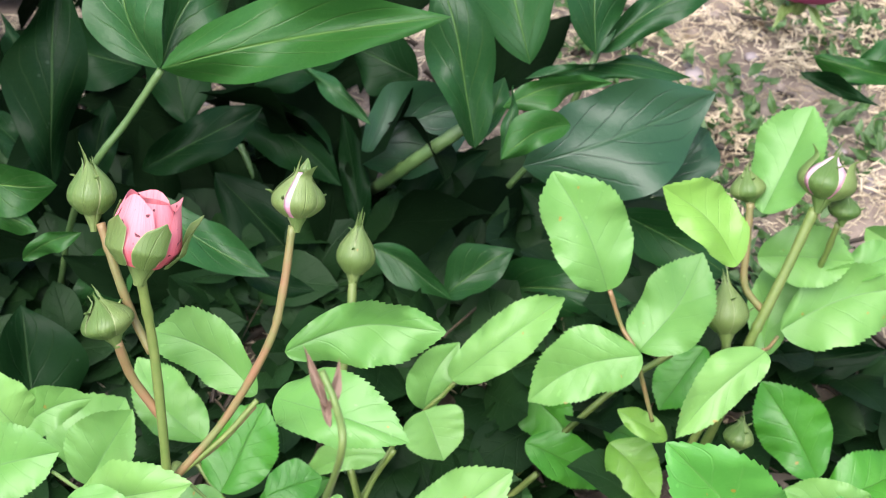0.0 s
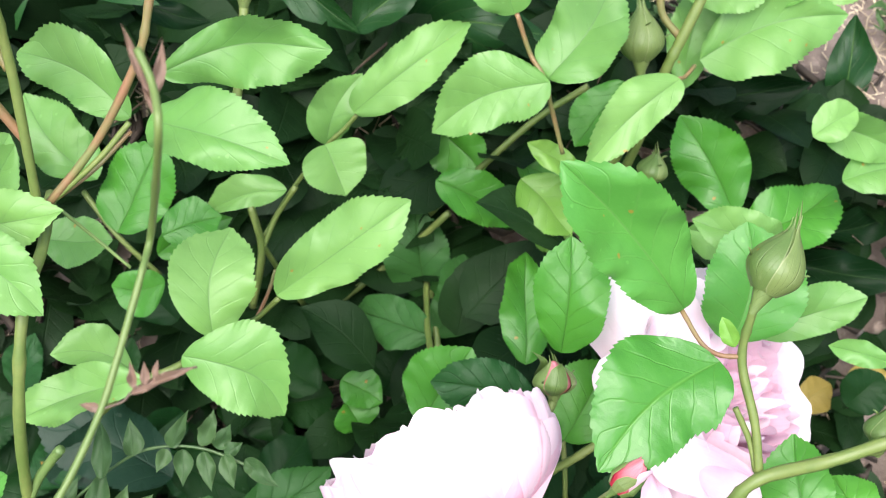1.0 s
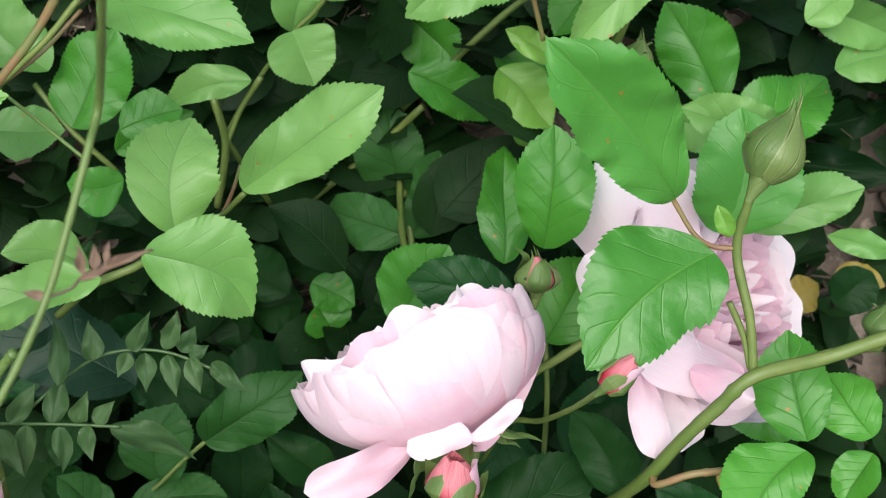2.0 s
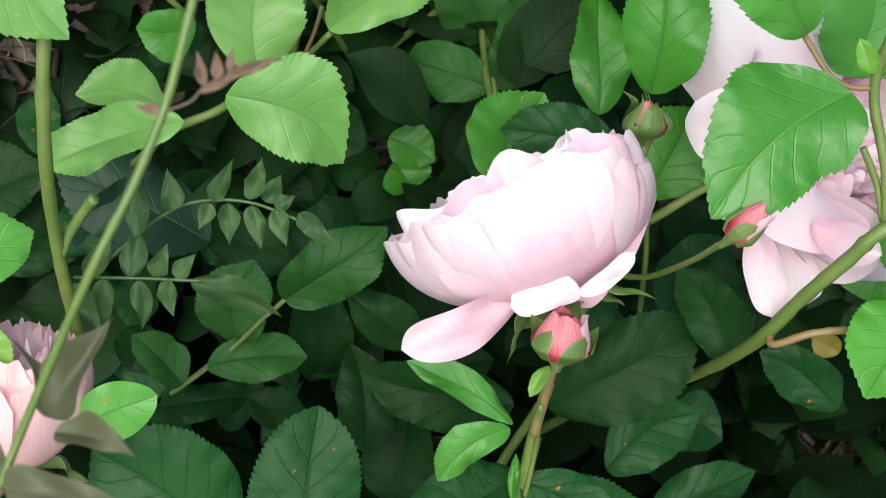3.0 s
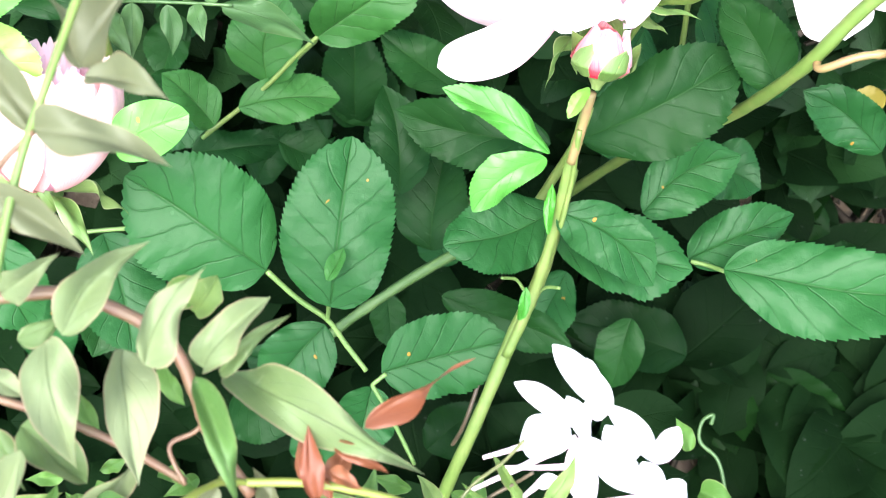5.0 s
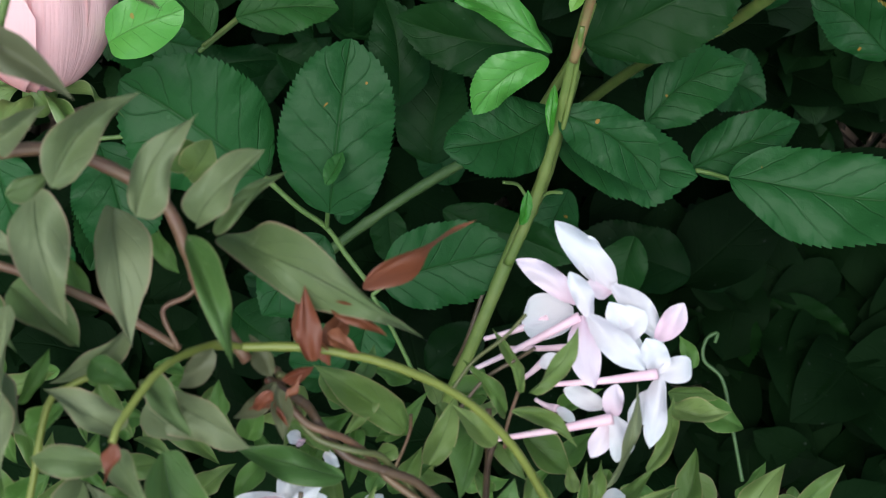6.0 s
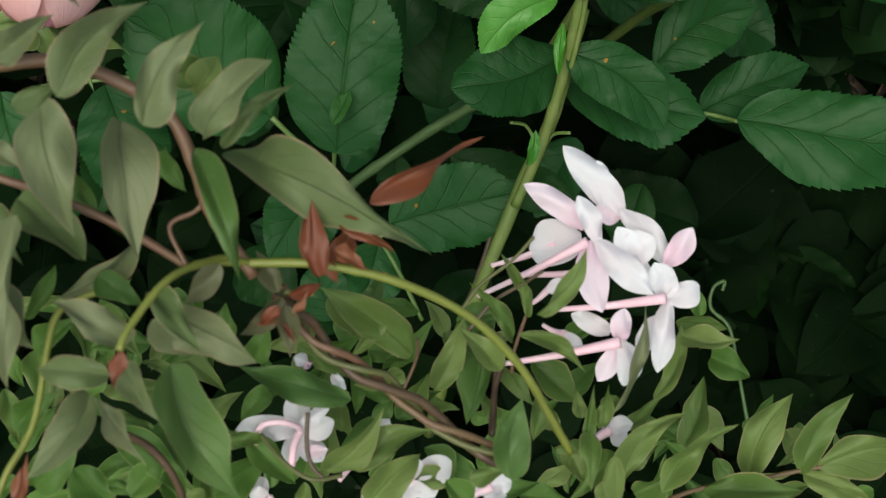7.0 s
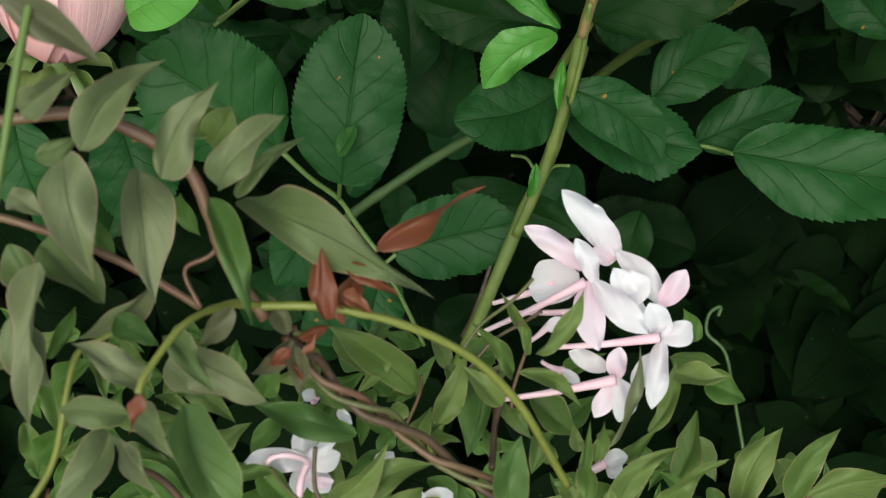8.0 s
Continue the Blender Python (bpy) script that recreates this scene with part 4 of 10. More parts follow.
leaf(rose_rear, 'young', (-0.0469, 0.2731, 0.2349), (-0.0407, 0.3107, 0.2526), 0.0318, (0.24, -0.42, 0.87), 0.25, 0.87, 70, peak=0.50, lean=-0.12, skew=-0.03, hook=0.00)
leaf(rose_rear, 'young', (-0.0548, 0.2550, 0.2521), (-0.0174, 0.2447, 0.2335), 0.0313, (0.11, -0.76, 0.64), 0.25, 0.50, 71, peak=0.43, lean=-0.12, skew=-0.18, hook=0.10)
leaf(rose_rear, 'mid', (-0.0793, 0.3376, 0.1774), (-0.1023, 0.3369, 0.1767), 0.0208, (-0.02, -0.51, 0.86), 0.39, 0.39, 72, peak=0.43, lean=-0.12, skew=-0.18, hook=0.00)
leaf(rose_rear, 'mid', (-0.0858, 0.3587, 0.1686), (-0.0518, 0.3689, 0.1819), 0.0177, (-0.05, -0.73, 0.68), 0.20, 0.31, 73, peak=0.43, lean=-0.07, skew=0.12, hook=0.00)
leaf(rose_rear, 'young', (-0.0744, 0.2564, 0.2400), (-0.1018, 0.2572, 0.2504), 0.0155, (0.34, -0.28, 0.90), 0.38, 0.70, 74, peak=0.56, lean=0.12, skew=0.18, hook=0.00)
leaf(rose_rear, 'young', (-0.0665, 0.2435, 0.2556), (-0.1122, 0.2367, 0.2402), 0.0189, (-0.26, -0.38, 0.89), 0.49, -0.00, 75, peak=0.56, lean=0.04, skew=0.10, hook=0.00)
leaf(rose_rear, 'young', (0.0691, 0.3929, 0.2822), (0.0455, 0.4228, 0.3229), 0.0354, (-0.06, -0.83, 0.55), 0.36, 0.59, 7, peak=0.51, lean=0.05, skew=0.08, hook=0.00)
leaf(rose_rear, 'young', (0.0832, 0.3791, 0.2594), (0.1112, 0.4110, 0.2868), 0.0341, (-0.27, -0.48, 0.83), 0.29, 0.09, 77, peak=0.34, lean=0.06, skew=0.08, hook=0.00)
leaf(rose_rear, 'young', (0.0833, 0.3720, 0.2653), (0.0361, 0.3653, 0.2426), 0.0304, (-0.22, -0.81, 0.55), 0.29, 0.06, 78, peak=0.34, lean=0.10, skew=0.12, hook=0.00)
leaf(rose_rear, 'young', (0.1374, 0.3794, 0.2587), (0.0982, 0.3505, 0.2366), 0.0214, (-0.03, -0.76, 0.65), 0.36, 0.53, 79, peak=0.35, lean=0.06, skew=0.11, hook=0.00)
leaf(rose_rear, 'mid', (0.1295, 0.4423, 0.1891), (0.1058, 0.4191, 0.1690), 0.0255, (-0.30, -0.43, 0.85), 0.23, -0.09, 80)
leaf(rose_rear, 'lime', (0.1144, 0.3695, 0.3215), (0.0837, 0.3849, 0.3489), 0.0250, (0.27, -0.68, 0.68), 0.45, -0.09, 81, peak=0.53, lean=0.09, skew=0.11, hook=0.00)
leaf(rose_rear, 'young', (0.1559, 0.4187, 0.2283), (0.2204, 0.4297, 0.2446), 0.0356, (-0.04, -0.74, 0.67), 0.36, 0.24, 82, peak=0.43, lean=-0.09, skew=0.09, hook=0.00)
leaf(rose_rear, 'young', (0.1510, 0.4188, 0.2091), (0.1686, 0.4637, 0.2416), 0.0210, (-0.33, -0.47, 0.82), 0.50, -0.02, 83)
leaf(rose_rear, 'mid', (0.1781, 0.3810, 0.1642), (0.1528, 0.4182, 0.1919), 0.0337, (-0.17, -0.68, 0.71), 0.26, 0.03, 84, peak=0.51, lean=0.03, skew=0.06, hook=0.00)
leaf(rose_rear, 'mid', (0.1842, 0.3755, 0.1547), (0.2301, 0.3990, 0.1608), 0.0345, (-0.04, -0.19, 0.98), 0.33, 0.42, 85, peak=0.38, lean=0.08, skew=0.11, hook=0.00)
leaf(rose_rear, 'lime', (0.1001, 0.3710, 0.2078), (0.0771, 0.3781, 0.2203), 0.0115, (0.16, -0.70, 0.69), 0.26, 0.39, 86)
leaf(rose_rear, 'mid', (0.0392, 0.3948, 0.1745), (0.0813, 0.3857, 0.1555), 0.0240, (0.25, -0.54, 0.81), 0.34, 0.50, 87, peak=0.42, lean=-0.00, skew=-0.00, hook=0.00)
leaf(rose_rear, 'lime', (0.0768, 0.3824, 0.1909), (0.0984, 0.3617, 0.1740), 0.0255, (0.21, -0.48, 0.85), 0.30, 0.05, 88)
leaf(rose_rear, 'mid', (0.0779, 0.4069, 0.1721), (0.1018, 0.3969, 0.1673), 0.0184, (0.00, -0.42, 0.91), 0.16, 0.03, 89)
leaf(rose_rear, 'mid', (0.0383, 0.4348, 0.1685), (0.0638, 0.4091, 0.1615), 0.0292, (-0.46, -0.63, 0.63), 0.36, 0.24, 90)
leaf(rose_rear, 'lime', (0.0848, 0.3769, 0.1606), (0.1024, 0.3681, 0.1616), 0.0175, (-0.29, -0.48, 0.83), 0.16, 0.66, 91)
leaf(rose_rear, 'young', (0.1473, 0.3517, 0.1928), (0.1820, 0.3507, 0.1813), 0.0218, (0.13, -0.87, 0.47), 0.41, -0.03, 92)
leaf(rose_rear, 'young', (0.2020, 0.3820, 0.2186), (0.2227, 0.3920, 0.2241), 0.0165, (-0.03, -0.43, 0.90), 0.40, 0.54, 93)
leaf(rose_rear, 'young', (0.2012, 0.4658, 0.2485), (0.2418, 0.4594, 0.2295), 0.0238, (-0.00, -0.95, 0.31), 0.40, -0.01, 94)
leaf(rose_rear, 'young', (0.1407, 0.4353, 0.2868), (0.1628, 0.4678, 0.3210), 0.0339, (-0.47, -0.47, 0.75), 0.29, 0.07, 95, peak=0.51, lean=0.01, skew=0.02, hook=0.00)
leaf(rose_rear, 'young', (0.1452, 0.4429, 0.2519), (0.1875, 0.4342, 0.2553), 0.0289, (-0.19, -0.61, 0.77), 0.55, 0.18, 96)
leaf(rose_rear, 'young', (0.1817, 0.4364, 0.2455), (0.2133, 0.4461, 0.2543), 0.0176, (-0.11, -0.45, 0.89), 0.31, 0.56, 97)
leaf(rose_rear, 'young', (-0.1542, 0.3068, 0.2997), (-0.1288, 0.3161, 0.3063), 0.0168, (0.17, -0.83, 0.53), 0.29, 0.38, 98, peak=0.34, lean=-0.12, skew=-0.18, hook=0.00)
leaf(rose_rear, 'young', (-0.1542, 0.3061, 0.2990), (-0.1688, 0.3177, 0.3189), 0.0278, (0.23, -0.76, 0.61), 0.45, 0.52, 99)
leaf(rose_rear, 'young', (-0.1525, 0.3418, 0.2145), (-0.1306, 0.3581, 0.2464), 0.0343, (-0.23, -0.80, 0.56), 0.63, 0.15, 100)
leaf(rose_rear, 'young', (-0.1644, 0.2774, 0.3127), (-0.1315, 0.2814, 0.3203), 0.0279, (-0.08, -0.69, 0.72), 0.53, 0.34, 101)
leaf(rose_rear, 'young', (-0.1274, 0.2705, 0.3058), (-0.0852, 0.2706, 0.3157), 0.0199, (-0.21, -0.40, 0.89), 0.56, 0.13, 102)
leaf(rose_rear, 'mid', (-0.0781, 0.3471, 0.1985), (-0.0538, 0.3570, 0.1994), 0.0221, (0.14, -0.42, 0.89), 0.16, 0.01, 103)
leaf(rose_rear, 'young', (0.2093, 0.3974, 0.2121), (0.2484, 0.3885, 0.2007), 0.0207, (-0.02, -0.82, 0.57), 0.60, 0.86, 104)
leaf(rose_rear, 'young', (0.2188, 0.3746, 0.1968), (0.2513, 0.3841, 0.1962), 0.0228, (0.10, -0.27, 0.96), 0.55, 0.04, 105)
leaf(rose_rear, 'lime', (0.0823, 0.3699, 0.1639), (0.0999, 0.3723, 0.1704), 0.0128, (-0.16, -0.69, 0.70), 0.24, 0.81, 106)
stem(rose_rear, 'cane', 0.0017, [(-0.0953, 0.2720, 0.3002), (-0.0942, 0.2796, 0.3290), (-0.0944, 0.2913, 0.3620), (-0.0955, 0.2981, 0.3900)])
stem(rose_rear, 'redcane', 0.0017, [(-0.0943, 0.2837, 0.3360), (-0.1024, 0.2880, 0.3516), (-0.1052, 0.2900, 0.3677)])
stem(rose_rear, 'redcane', 0.0015, [(-0.0956, 0.2920, 0.3598), (-0.1012, 0.2991, 0.3698), (-0.1056, 0.3061, 0.3838), (-0.1098, 0.3149, 0.3969)])
stem(rose_rear, 'redcane', 0.0014, [(-0.0931, 0.2775, 0.3099), (-0.0742, 0.2887, 0.3297), (-0.0583, 0.2992, 0.3557), (-0.0530, 0.3078, 0.3714), (-0.0492, 0.3200, 0.3907)])
stem(rose_rear, 'cane', 0.0010, [(-0.0908, 0.2788, 0.3113), (-0.0745, 0.2858, 0.3240), (-0.0635, 0.2930, 0.3340)])
stem(rose_rear, 'cane', 0.0019, [(-0.0430, 0.3720, 0.2518), (-0.0391, 0.3865, 0.2734), (-0.0381, 0.3966, 0.2835)])
stem(rose_rear, 'cane', 0.0024, [(0.1210, 0.3852, 0.1801), (0.1300, 0.3913, 0.2145), (0.1356, 0.3978, 0.2422), (0.1420, 0.4051, 0.2566), (0.1519, 0.4174, 0.2760), (0.1609, 0.4295, 0.2951)])
stem(rose_rear, 'redcane', 0.0017, [(0.1412, 0.4064, 0.2551), (0.1328, 0.4130, 0.2645), (0.1327, 0.4226, 0.2812), (0.1330, 0.4312, 0.2968)])
stem(rose_rear, 'cane', 0.0015, [(0.1638, 0.4382, 0.2156), (0.1673, 0.4379, 0.2278), (0.1721, 0.4340, 0.2560), (0.1751, 0.4349, 0.2814)])
stem(rose_rear, 'cane', 0.0020, [(0.1246, 0.3963, 0.2478), (0.1254, 0.3886, 0.2259), (0.1138, 0.3810, 0.1901)])
stem(rose_rear, 'redcane', 0.0010, [(0.0700, 0.3918, 0.2836), (0.0759, 0.3859, 0.2673), (0.0813, 0.3778, 0.2617), (0.0864, 0.3761, 0.2422), (0.0916, 0.3687, 0.2247)])
stem(rose_rear, 'cane', 0.0016, [(0.1094, 0.4246, 0.2053), (0.0864, 0.4205, 0.1871), (0.0628, 0.4121, 0.1646), (0.0332, 0.4052, 0.1294)])
stem(rose_rear, 'redcane', 0.0009, [(0.1406, 0.3930, 0.2439), (0.1445, 0.3971, 0.2408), (0.1499, 0.4043, 0.2400)])
stem(rose_rear, 'cane', 0.0010, [(0.0053, 0.3810, 0.2366), (-0.0002, 0.3796, 0.2293), (-0.0072, 0.3779, 0.2217), (-0.0214, 0.3783, 0.1968), (-0.0290, 0.3696, 0.1903), (-0.0371, 0.3585, 0.1821)])
stem(rose_rear, 'cane', 0.0013, [(-0.0411, 0.3588, 0.2032), (-0.0367, 0.3521, 0.1824), (-0.0230, 0.3586, 0.1252)])
bud(rose_rear, 'green', (-0.1121, 0.3149, 0.3969), (-0.1123, 0.3285, 0.4162), 0.0074)
bud(rose_rear, 'pink', (-0.0955, 0.2981, 0.3900), (-0.0907, 0.3141, 0.4116), 0.0123)
bud(rose_rear, 'green', (-0.1056, 0.2900, 0.3677), (-0.1113, 0.2988, 0.3822), 0.0084)
bud(rose_rear, 'tinged', (-0.0478, 0.3203, 0.3909), (-0.0464, 0.3320, 0.4083), 0.0085)
bud(rose_rear, 'green', (-0.0381, 0.3966, 0.2835), (-0.0350, 0.4143, 0.3068), 0.0079)
bud(rose_rear, 'tinged', (0.1623, 0.4289, 0.2973), (0.1689, 0.4443, 0.3184), 0.0119)
bud(rose_rear, 'green', (0.1353, 0.4382, 0.2896), (0.1319, 0.4478, 0.3049), 0.0075)
bud(rose_rear, 'green', (0.1756, 0.4324, 0.2838), (0.1769, 0.4399, 0.2971), 0.0068)
bud(rose_rear, 'green', (0.1246, 0.3954, 0.2469), (0.1242, 0.4150, 0.2721), 0.0097)
bud(rose_rear, 'green', (0.1304, 0.3672, 0.2045), (0.1346, 0.3763, 0.2193), 0.0066)
stem(rose_rear, 'cane', 0.0021, [(-0.0947, 0.2895, 0.3019), (-0.0941, 0.2652, 0.3034), (-0.0962, 0.2406, 0.3047), (-0.1012, 0.2204, 0.2750), (-0.1050, 0.2100, 0.2415), (-0.1066, 0.2034, 0.2157), (-0.1092, 0.1974, 0.1789)])
stem(rose_rear, 'cane', 0.0012, [(-0.1156, 0.3741, 0.1953), (-0.1013, 0.3581, 0.1849), (-0.0839, 0.3485, 0.1669)])
stem(rose_rear, 'cane', 0.0011, [(-0.0237, 0.2915, 0.2333), (-0.0346, 0.2902, 0.2198), (-0.0529, 0.2853, 0.2097)])
stem(rose_rear, 'cane', 0.0015, [(-0.0485, 0.2809, 0.2250), (-0.0590, 0.2639, 0.2311), (-0.0757, 0.2584, 0.2267), (-0.0928, 0.2600, 0.2029)])
stem(rose_rear, 'cane', 0.0015, [(0.0350, 0.3763, 0.1179), (0.0347, 0.3433, 0.1316), (0.0365, 0.3128, 0.1472)])
stem(rose_rear, 'cane', 0.0016, [(0.0459, 0.3921, 0.1534), (0.0243, 0.3890, 0.1262), (-0.0157, 0.3764, 0.0916), (-0.0345, 0.3759, 0.0663)])
stem(rose_rear, 'cane', 0.0017, [(-0.0413, 0.3606, 0.2011), (-0.0379, 0.3504, 0.1821), (-0.0442, 0.3414, 0.1514)])
stem(rose_rear, 'cane', 0.0012, [(-0.0215, 0.3638, 0.2102), (-0.0310, 0.3593, 0.1946), (-0.0379, 0.3504, 0.1821)])
stem(rose_rear, 'petiole', 0.0017, [(-0.1047, 0.2088, 0.2364), (-0.1007, 0.2129, 0.2431), (-0.0951, 0.2161, 0.2505), (-0.0912, 0.2165, 0.2564)])
leaf(rose_front, 'midl', (0.1187, 0.2527, 0.2818), (0.0736, 0.2732, 0.3367), 0.0321, (0.20, -0.85, 0.48), 0.50, 0.30, 78, peak=0.58, lean=0.03, skew=0.08, hook=0.00)
leaf(rose_front, 'mid', (0.0839, 0.2727, 0.2214), (0.0873, 0.3034, 0.2551), 0.0278, (-0.13, -0.73, 0.67), 0.20, 0.82, 108, peak=0.58, lean=0.02, skew=0.05, hook=0.00)
leaf(rose_front, 'midd', (0.1275, 0.2306, 0.2843), (0.0853, 0.1969, 0.2729), 0.0406, (0.10, -0.44, 0.89), 0.12, 0.25, 22, peak=0.35, lean=0.09, skew=0.11, hook=0.00)
leaf(rose_front, 'midl', (0.1451, 0.2662, 0.2390), (0.1501, 0.2984, 0.2698), 0.0385, (-0.17, -0.67, 0.73), 0.36, 0.61, 110, peak=0.47, lean=0.09, skew=0.09, hook=0.00)
leaf(rose_front, 'young', (0.1727, 0.3140, 0.2344), (0.1364, 0.3184, 0.2428), 0.0198, (0.13, -0.51, 0.85), 0.58, 0.87, 111)
leaf(rose_front, 'young', (0.1577, 0.2789, 0.2241), (0.2008, 0.2860, 0.2375), 0.0208, (-0.16, -0.58, 0.80), 0.36, 0.05, 112, peak=0.58, lean=0.00, skew=-0.14, hook=0.00)
leaf(rose_front, 'lime', (0.1296, 0.2283, 0.2970), (0.1255, 0.2360, 0.3029), 0.0058, (-0.20, -0.66, 0.73), 0.23, 0.79, 113)
leaf(rose_front, 'matl', (0.0354, 0.3728, 0.1085), (0.0300, 0.4048, 0.1412), 0.0310, (-0.10, -0.72, 0.69), 0.20, 0.70, 114, peak=0.45, lean=-0.01, skew=-0.06, hook=0.00)
leaf(rose_front, 'matl', (0.0375, 0.3518, 0.1080), (0.0534, 0.3823, 0.1331), 0.0307, (0.00, -0.64, 0.77), 0.20, 0.62, 115, peak=0.57, lean=0.12, skew=0.18, hook=0.00)
leaf(rose_front, 'matl', (0.0371, 0.3410, 0.1248), (0.0002, 0.3593, 0.1198), 0.0249, (-0.34, -0.51, 0.79), 0.20, 0.51, 116, peak=0.50, lean=0.02, skew=0.05, hook=0.00)
leaf(rose_front, 'mid', (0.0767, 0.3075, 0.1543), (0.0780, 0.3579, 0.1690), 0.0270, (0.22, -0.28, 0.93), 0.20, 0.30, 117)
leaf(rose_front, 'mid', (0.0302, 0.2730, 0.1657), (0.0523, 0.2951, 0.1888), 0.0326, (-0.18, -0.62, 0.76), 0.20, 0.09, 118)
leaf(rose_front, 'mat', (0.0763, 0.2675, 0.1886), (0.0342, 0.2768, 0.1945), 0.0243, (0.01, -0.49, 0.87), 0.20, 0.80, 119)
leaf(rose_front, 'mid', (0.0893, 0.2647, 0.1644), (0.1082, 0.2942, 0.1787), 0.0326, (-0.07, -0.40, 0.92), 0.33, 0.60, 120)
leaf(rose_front, 'mid', (0.1666, 0.1944, 0.2207), (0.1634, 0.2304, 0.2329), 0.0260, (-0.33, -0.33, 0.89), 0.20, 0.35, 121, peak=0.47, lean=-0.03, skew=-0.09, hook=0.00)
leaf(rose_front, 'mid', (0.1923, 0.1986, 0.2132), (0.1803, 0.2219, 0.2170), 0.0211, (-0.29, -0.30, 0.91), 0.26, 0.74, 122)
leaf(rose_front, 'mid', (0.1630, 0.1879, 0.2283), (0.1415, 0.1617, 0.2172), 0.0277, (-0.12, -0.25, 0.96), 0.36, 0.30, 123, peak=0.48, lean=0.12, skew=0.18, hook=0.08)
leaf(rose_front, 'mid', (0.1960, 0.1976, 0.2011), (0.1832, 0.1818, 0.1933), 0.0166, (-0.45, -0.08, 0.89), 0.36, 0.62, 124)
leaf(rose_front, 'young', (0.1852, 0.2322, 0.2796), (0.1664, 0.2397, 0.2781), 0.0086, (-0.26, -0.50, 0.82), 0.62, 0.68, 125)
leaf(rose_front, 'matl', (-0.0470, 0.2391, 0.1346), (-0.0068, 0.2597, 0.1543), 0.0270, (0.06, -0.75, 0.66), 0.15, 0.71, 126, peak=0.40, lean=-0.01, skew=-0.04, hook=0.00)
leaf(rose_front, 'matl', (-0.0678, 0.2320, 0.1115), (-0.0590, 0.2570, 0.1339), 0.0292, (-0.07, -0.65, 0.75), 0.15, 0.61, 127, peak=0.52, lean=-0.12, skew=0.00, hook=0.00)
leaf(rose_front, 'matl', (-0.0789, 0.2221, 0.1106), (-0.0400, 0.2272, 0.1069), 0.0204, (0.11, -0.09, 0.99), 0.15, 0.47, 128, peak=0.58, lean=-0.04, skew=-0.01, hook=0.00)
leaf(rose_front, 'matl', (-0.0893, 0.2186, 0.1020), (-0.1072, 0.2328, 0.1201), 0.0194, (0.59, -0.24, 0.77), 0.35, -0.03, 129)
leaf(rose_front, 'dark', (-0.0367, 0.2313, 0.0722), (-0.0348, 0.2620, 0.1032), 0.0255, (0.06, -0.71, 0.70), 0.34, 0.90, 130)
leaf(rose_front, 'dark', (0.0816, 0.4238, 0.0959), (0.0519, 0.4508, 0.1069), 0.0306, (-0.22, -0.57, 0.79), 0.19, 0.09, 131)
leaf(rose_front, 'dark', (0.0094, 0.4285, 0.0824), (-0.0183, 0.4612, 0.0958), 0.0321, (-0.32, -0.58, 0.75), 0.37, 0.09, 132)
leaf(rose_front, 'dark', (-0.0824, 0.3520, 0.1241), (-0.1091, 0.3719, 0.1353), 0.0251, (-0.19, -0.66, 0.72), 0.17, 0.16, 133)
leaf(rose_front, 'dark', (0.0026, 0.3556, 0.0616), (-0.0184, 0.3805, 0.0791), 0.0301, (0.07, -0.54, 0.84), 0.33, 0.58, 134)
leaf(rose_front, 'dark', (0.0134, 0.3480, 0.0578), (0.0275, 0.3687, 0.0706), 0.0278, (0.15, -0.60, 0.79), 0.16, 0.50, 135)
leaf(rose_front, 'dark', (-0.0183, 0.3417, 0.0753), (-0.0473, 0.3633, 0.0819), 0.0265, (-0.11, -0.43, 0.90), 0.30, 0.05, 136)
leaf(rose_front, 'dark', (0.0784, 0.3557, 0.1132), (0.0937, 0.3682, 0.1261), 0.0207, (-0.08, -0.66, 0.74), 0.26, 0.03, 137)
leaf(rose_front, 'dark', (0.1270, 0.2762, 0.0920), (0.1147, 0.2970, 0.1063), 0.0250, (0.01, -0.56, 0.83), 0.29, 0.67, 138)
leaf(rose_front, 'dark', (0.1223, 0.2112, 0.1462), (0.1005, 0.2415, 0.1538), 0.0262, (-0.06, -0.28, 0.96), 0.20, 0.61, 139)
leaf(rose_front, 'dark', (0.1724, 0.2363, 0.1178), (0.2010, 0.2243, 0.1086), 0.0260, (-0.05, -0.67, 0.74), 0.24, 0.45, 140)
leaf(rose_front, 'mid', (0.1854, 0.2378, 0.1662), (0.1609, 0.2304, 0.1534), 0.0250, (-0.17, -0.67, 0.72), 0.22, 0.19, 141)
leaf(rose_front, 'mid', (-0.0068, 0.3354, 0.0956), (0.0135, 0.3254, 0.0915), 0.0200, (0.01, -0.36, 0.93), 0.19, 0.26, 142)
leaf(rose_front, 'mid', (0.0030, 0.3151, 0.0840), (-0.0044, 0.3261, 0.0910), 0.0239, (0.32, -0.34, 0.88), 0.30, 0.59, 143)
leaf(rose_front, 'dark', (0.2608, 0.4046, 0.1075), (0.2274, 0.4228, 0.1202), 0.0318, (-0.29, -0.85, 0.44), 0.19, 0.34, 144)
leaf(rose_front, 'dark', (0.2341, 0.3154, 0.0990), (0.2513, 0.3270, 0.1089), 0.0235, (-0.12, -0.54, 0.83), 0.33, 0.58, 145)
leaf(rose_front, 'mat', (-0.0620, 0.1452, 0.1418), (-0.1078, 0.1717, 0.1638), 0.0473, (0.05, -0.59, 0.80), 0.15, 0.30, 31, shape='ovate', peak=0.50, lean=0.03, skew=0.05, hook=0.00)
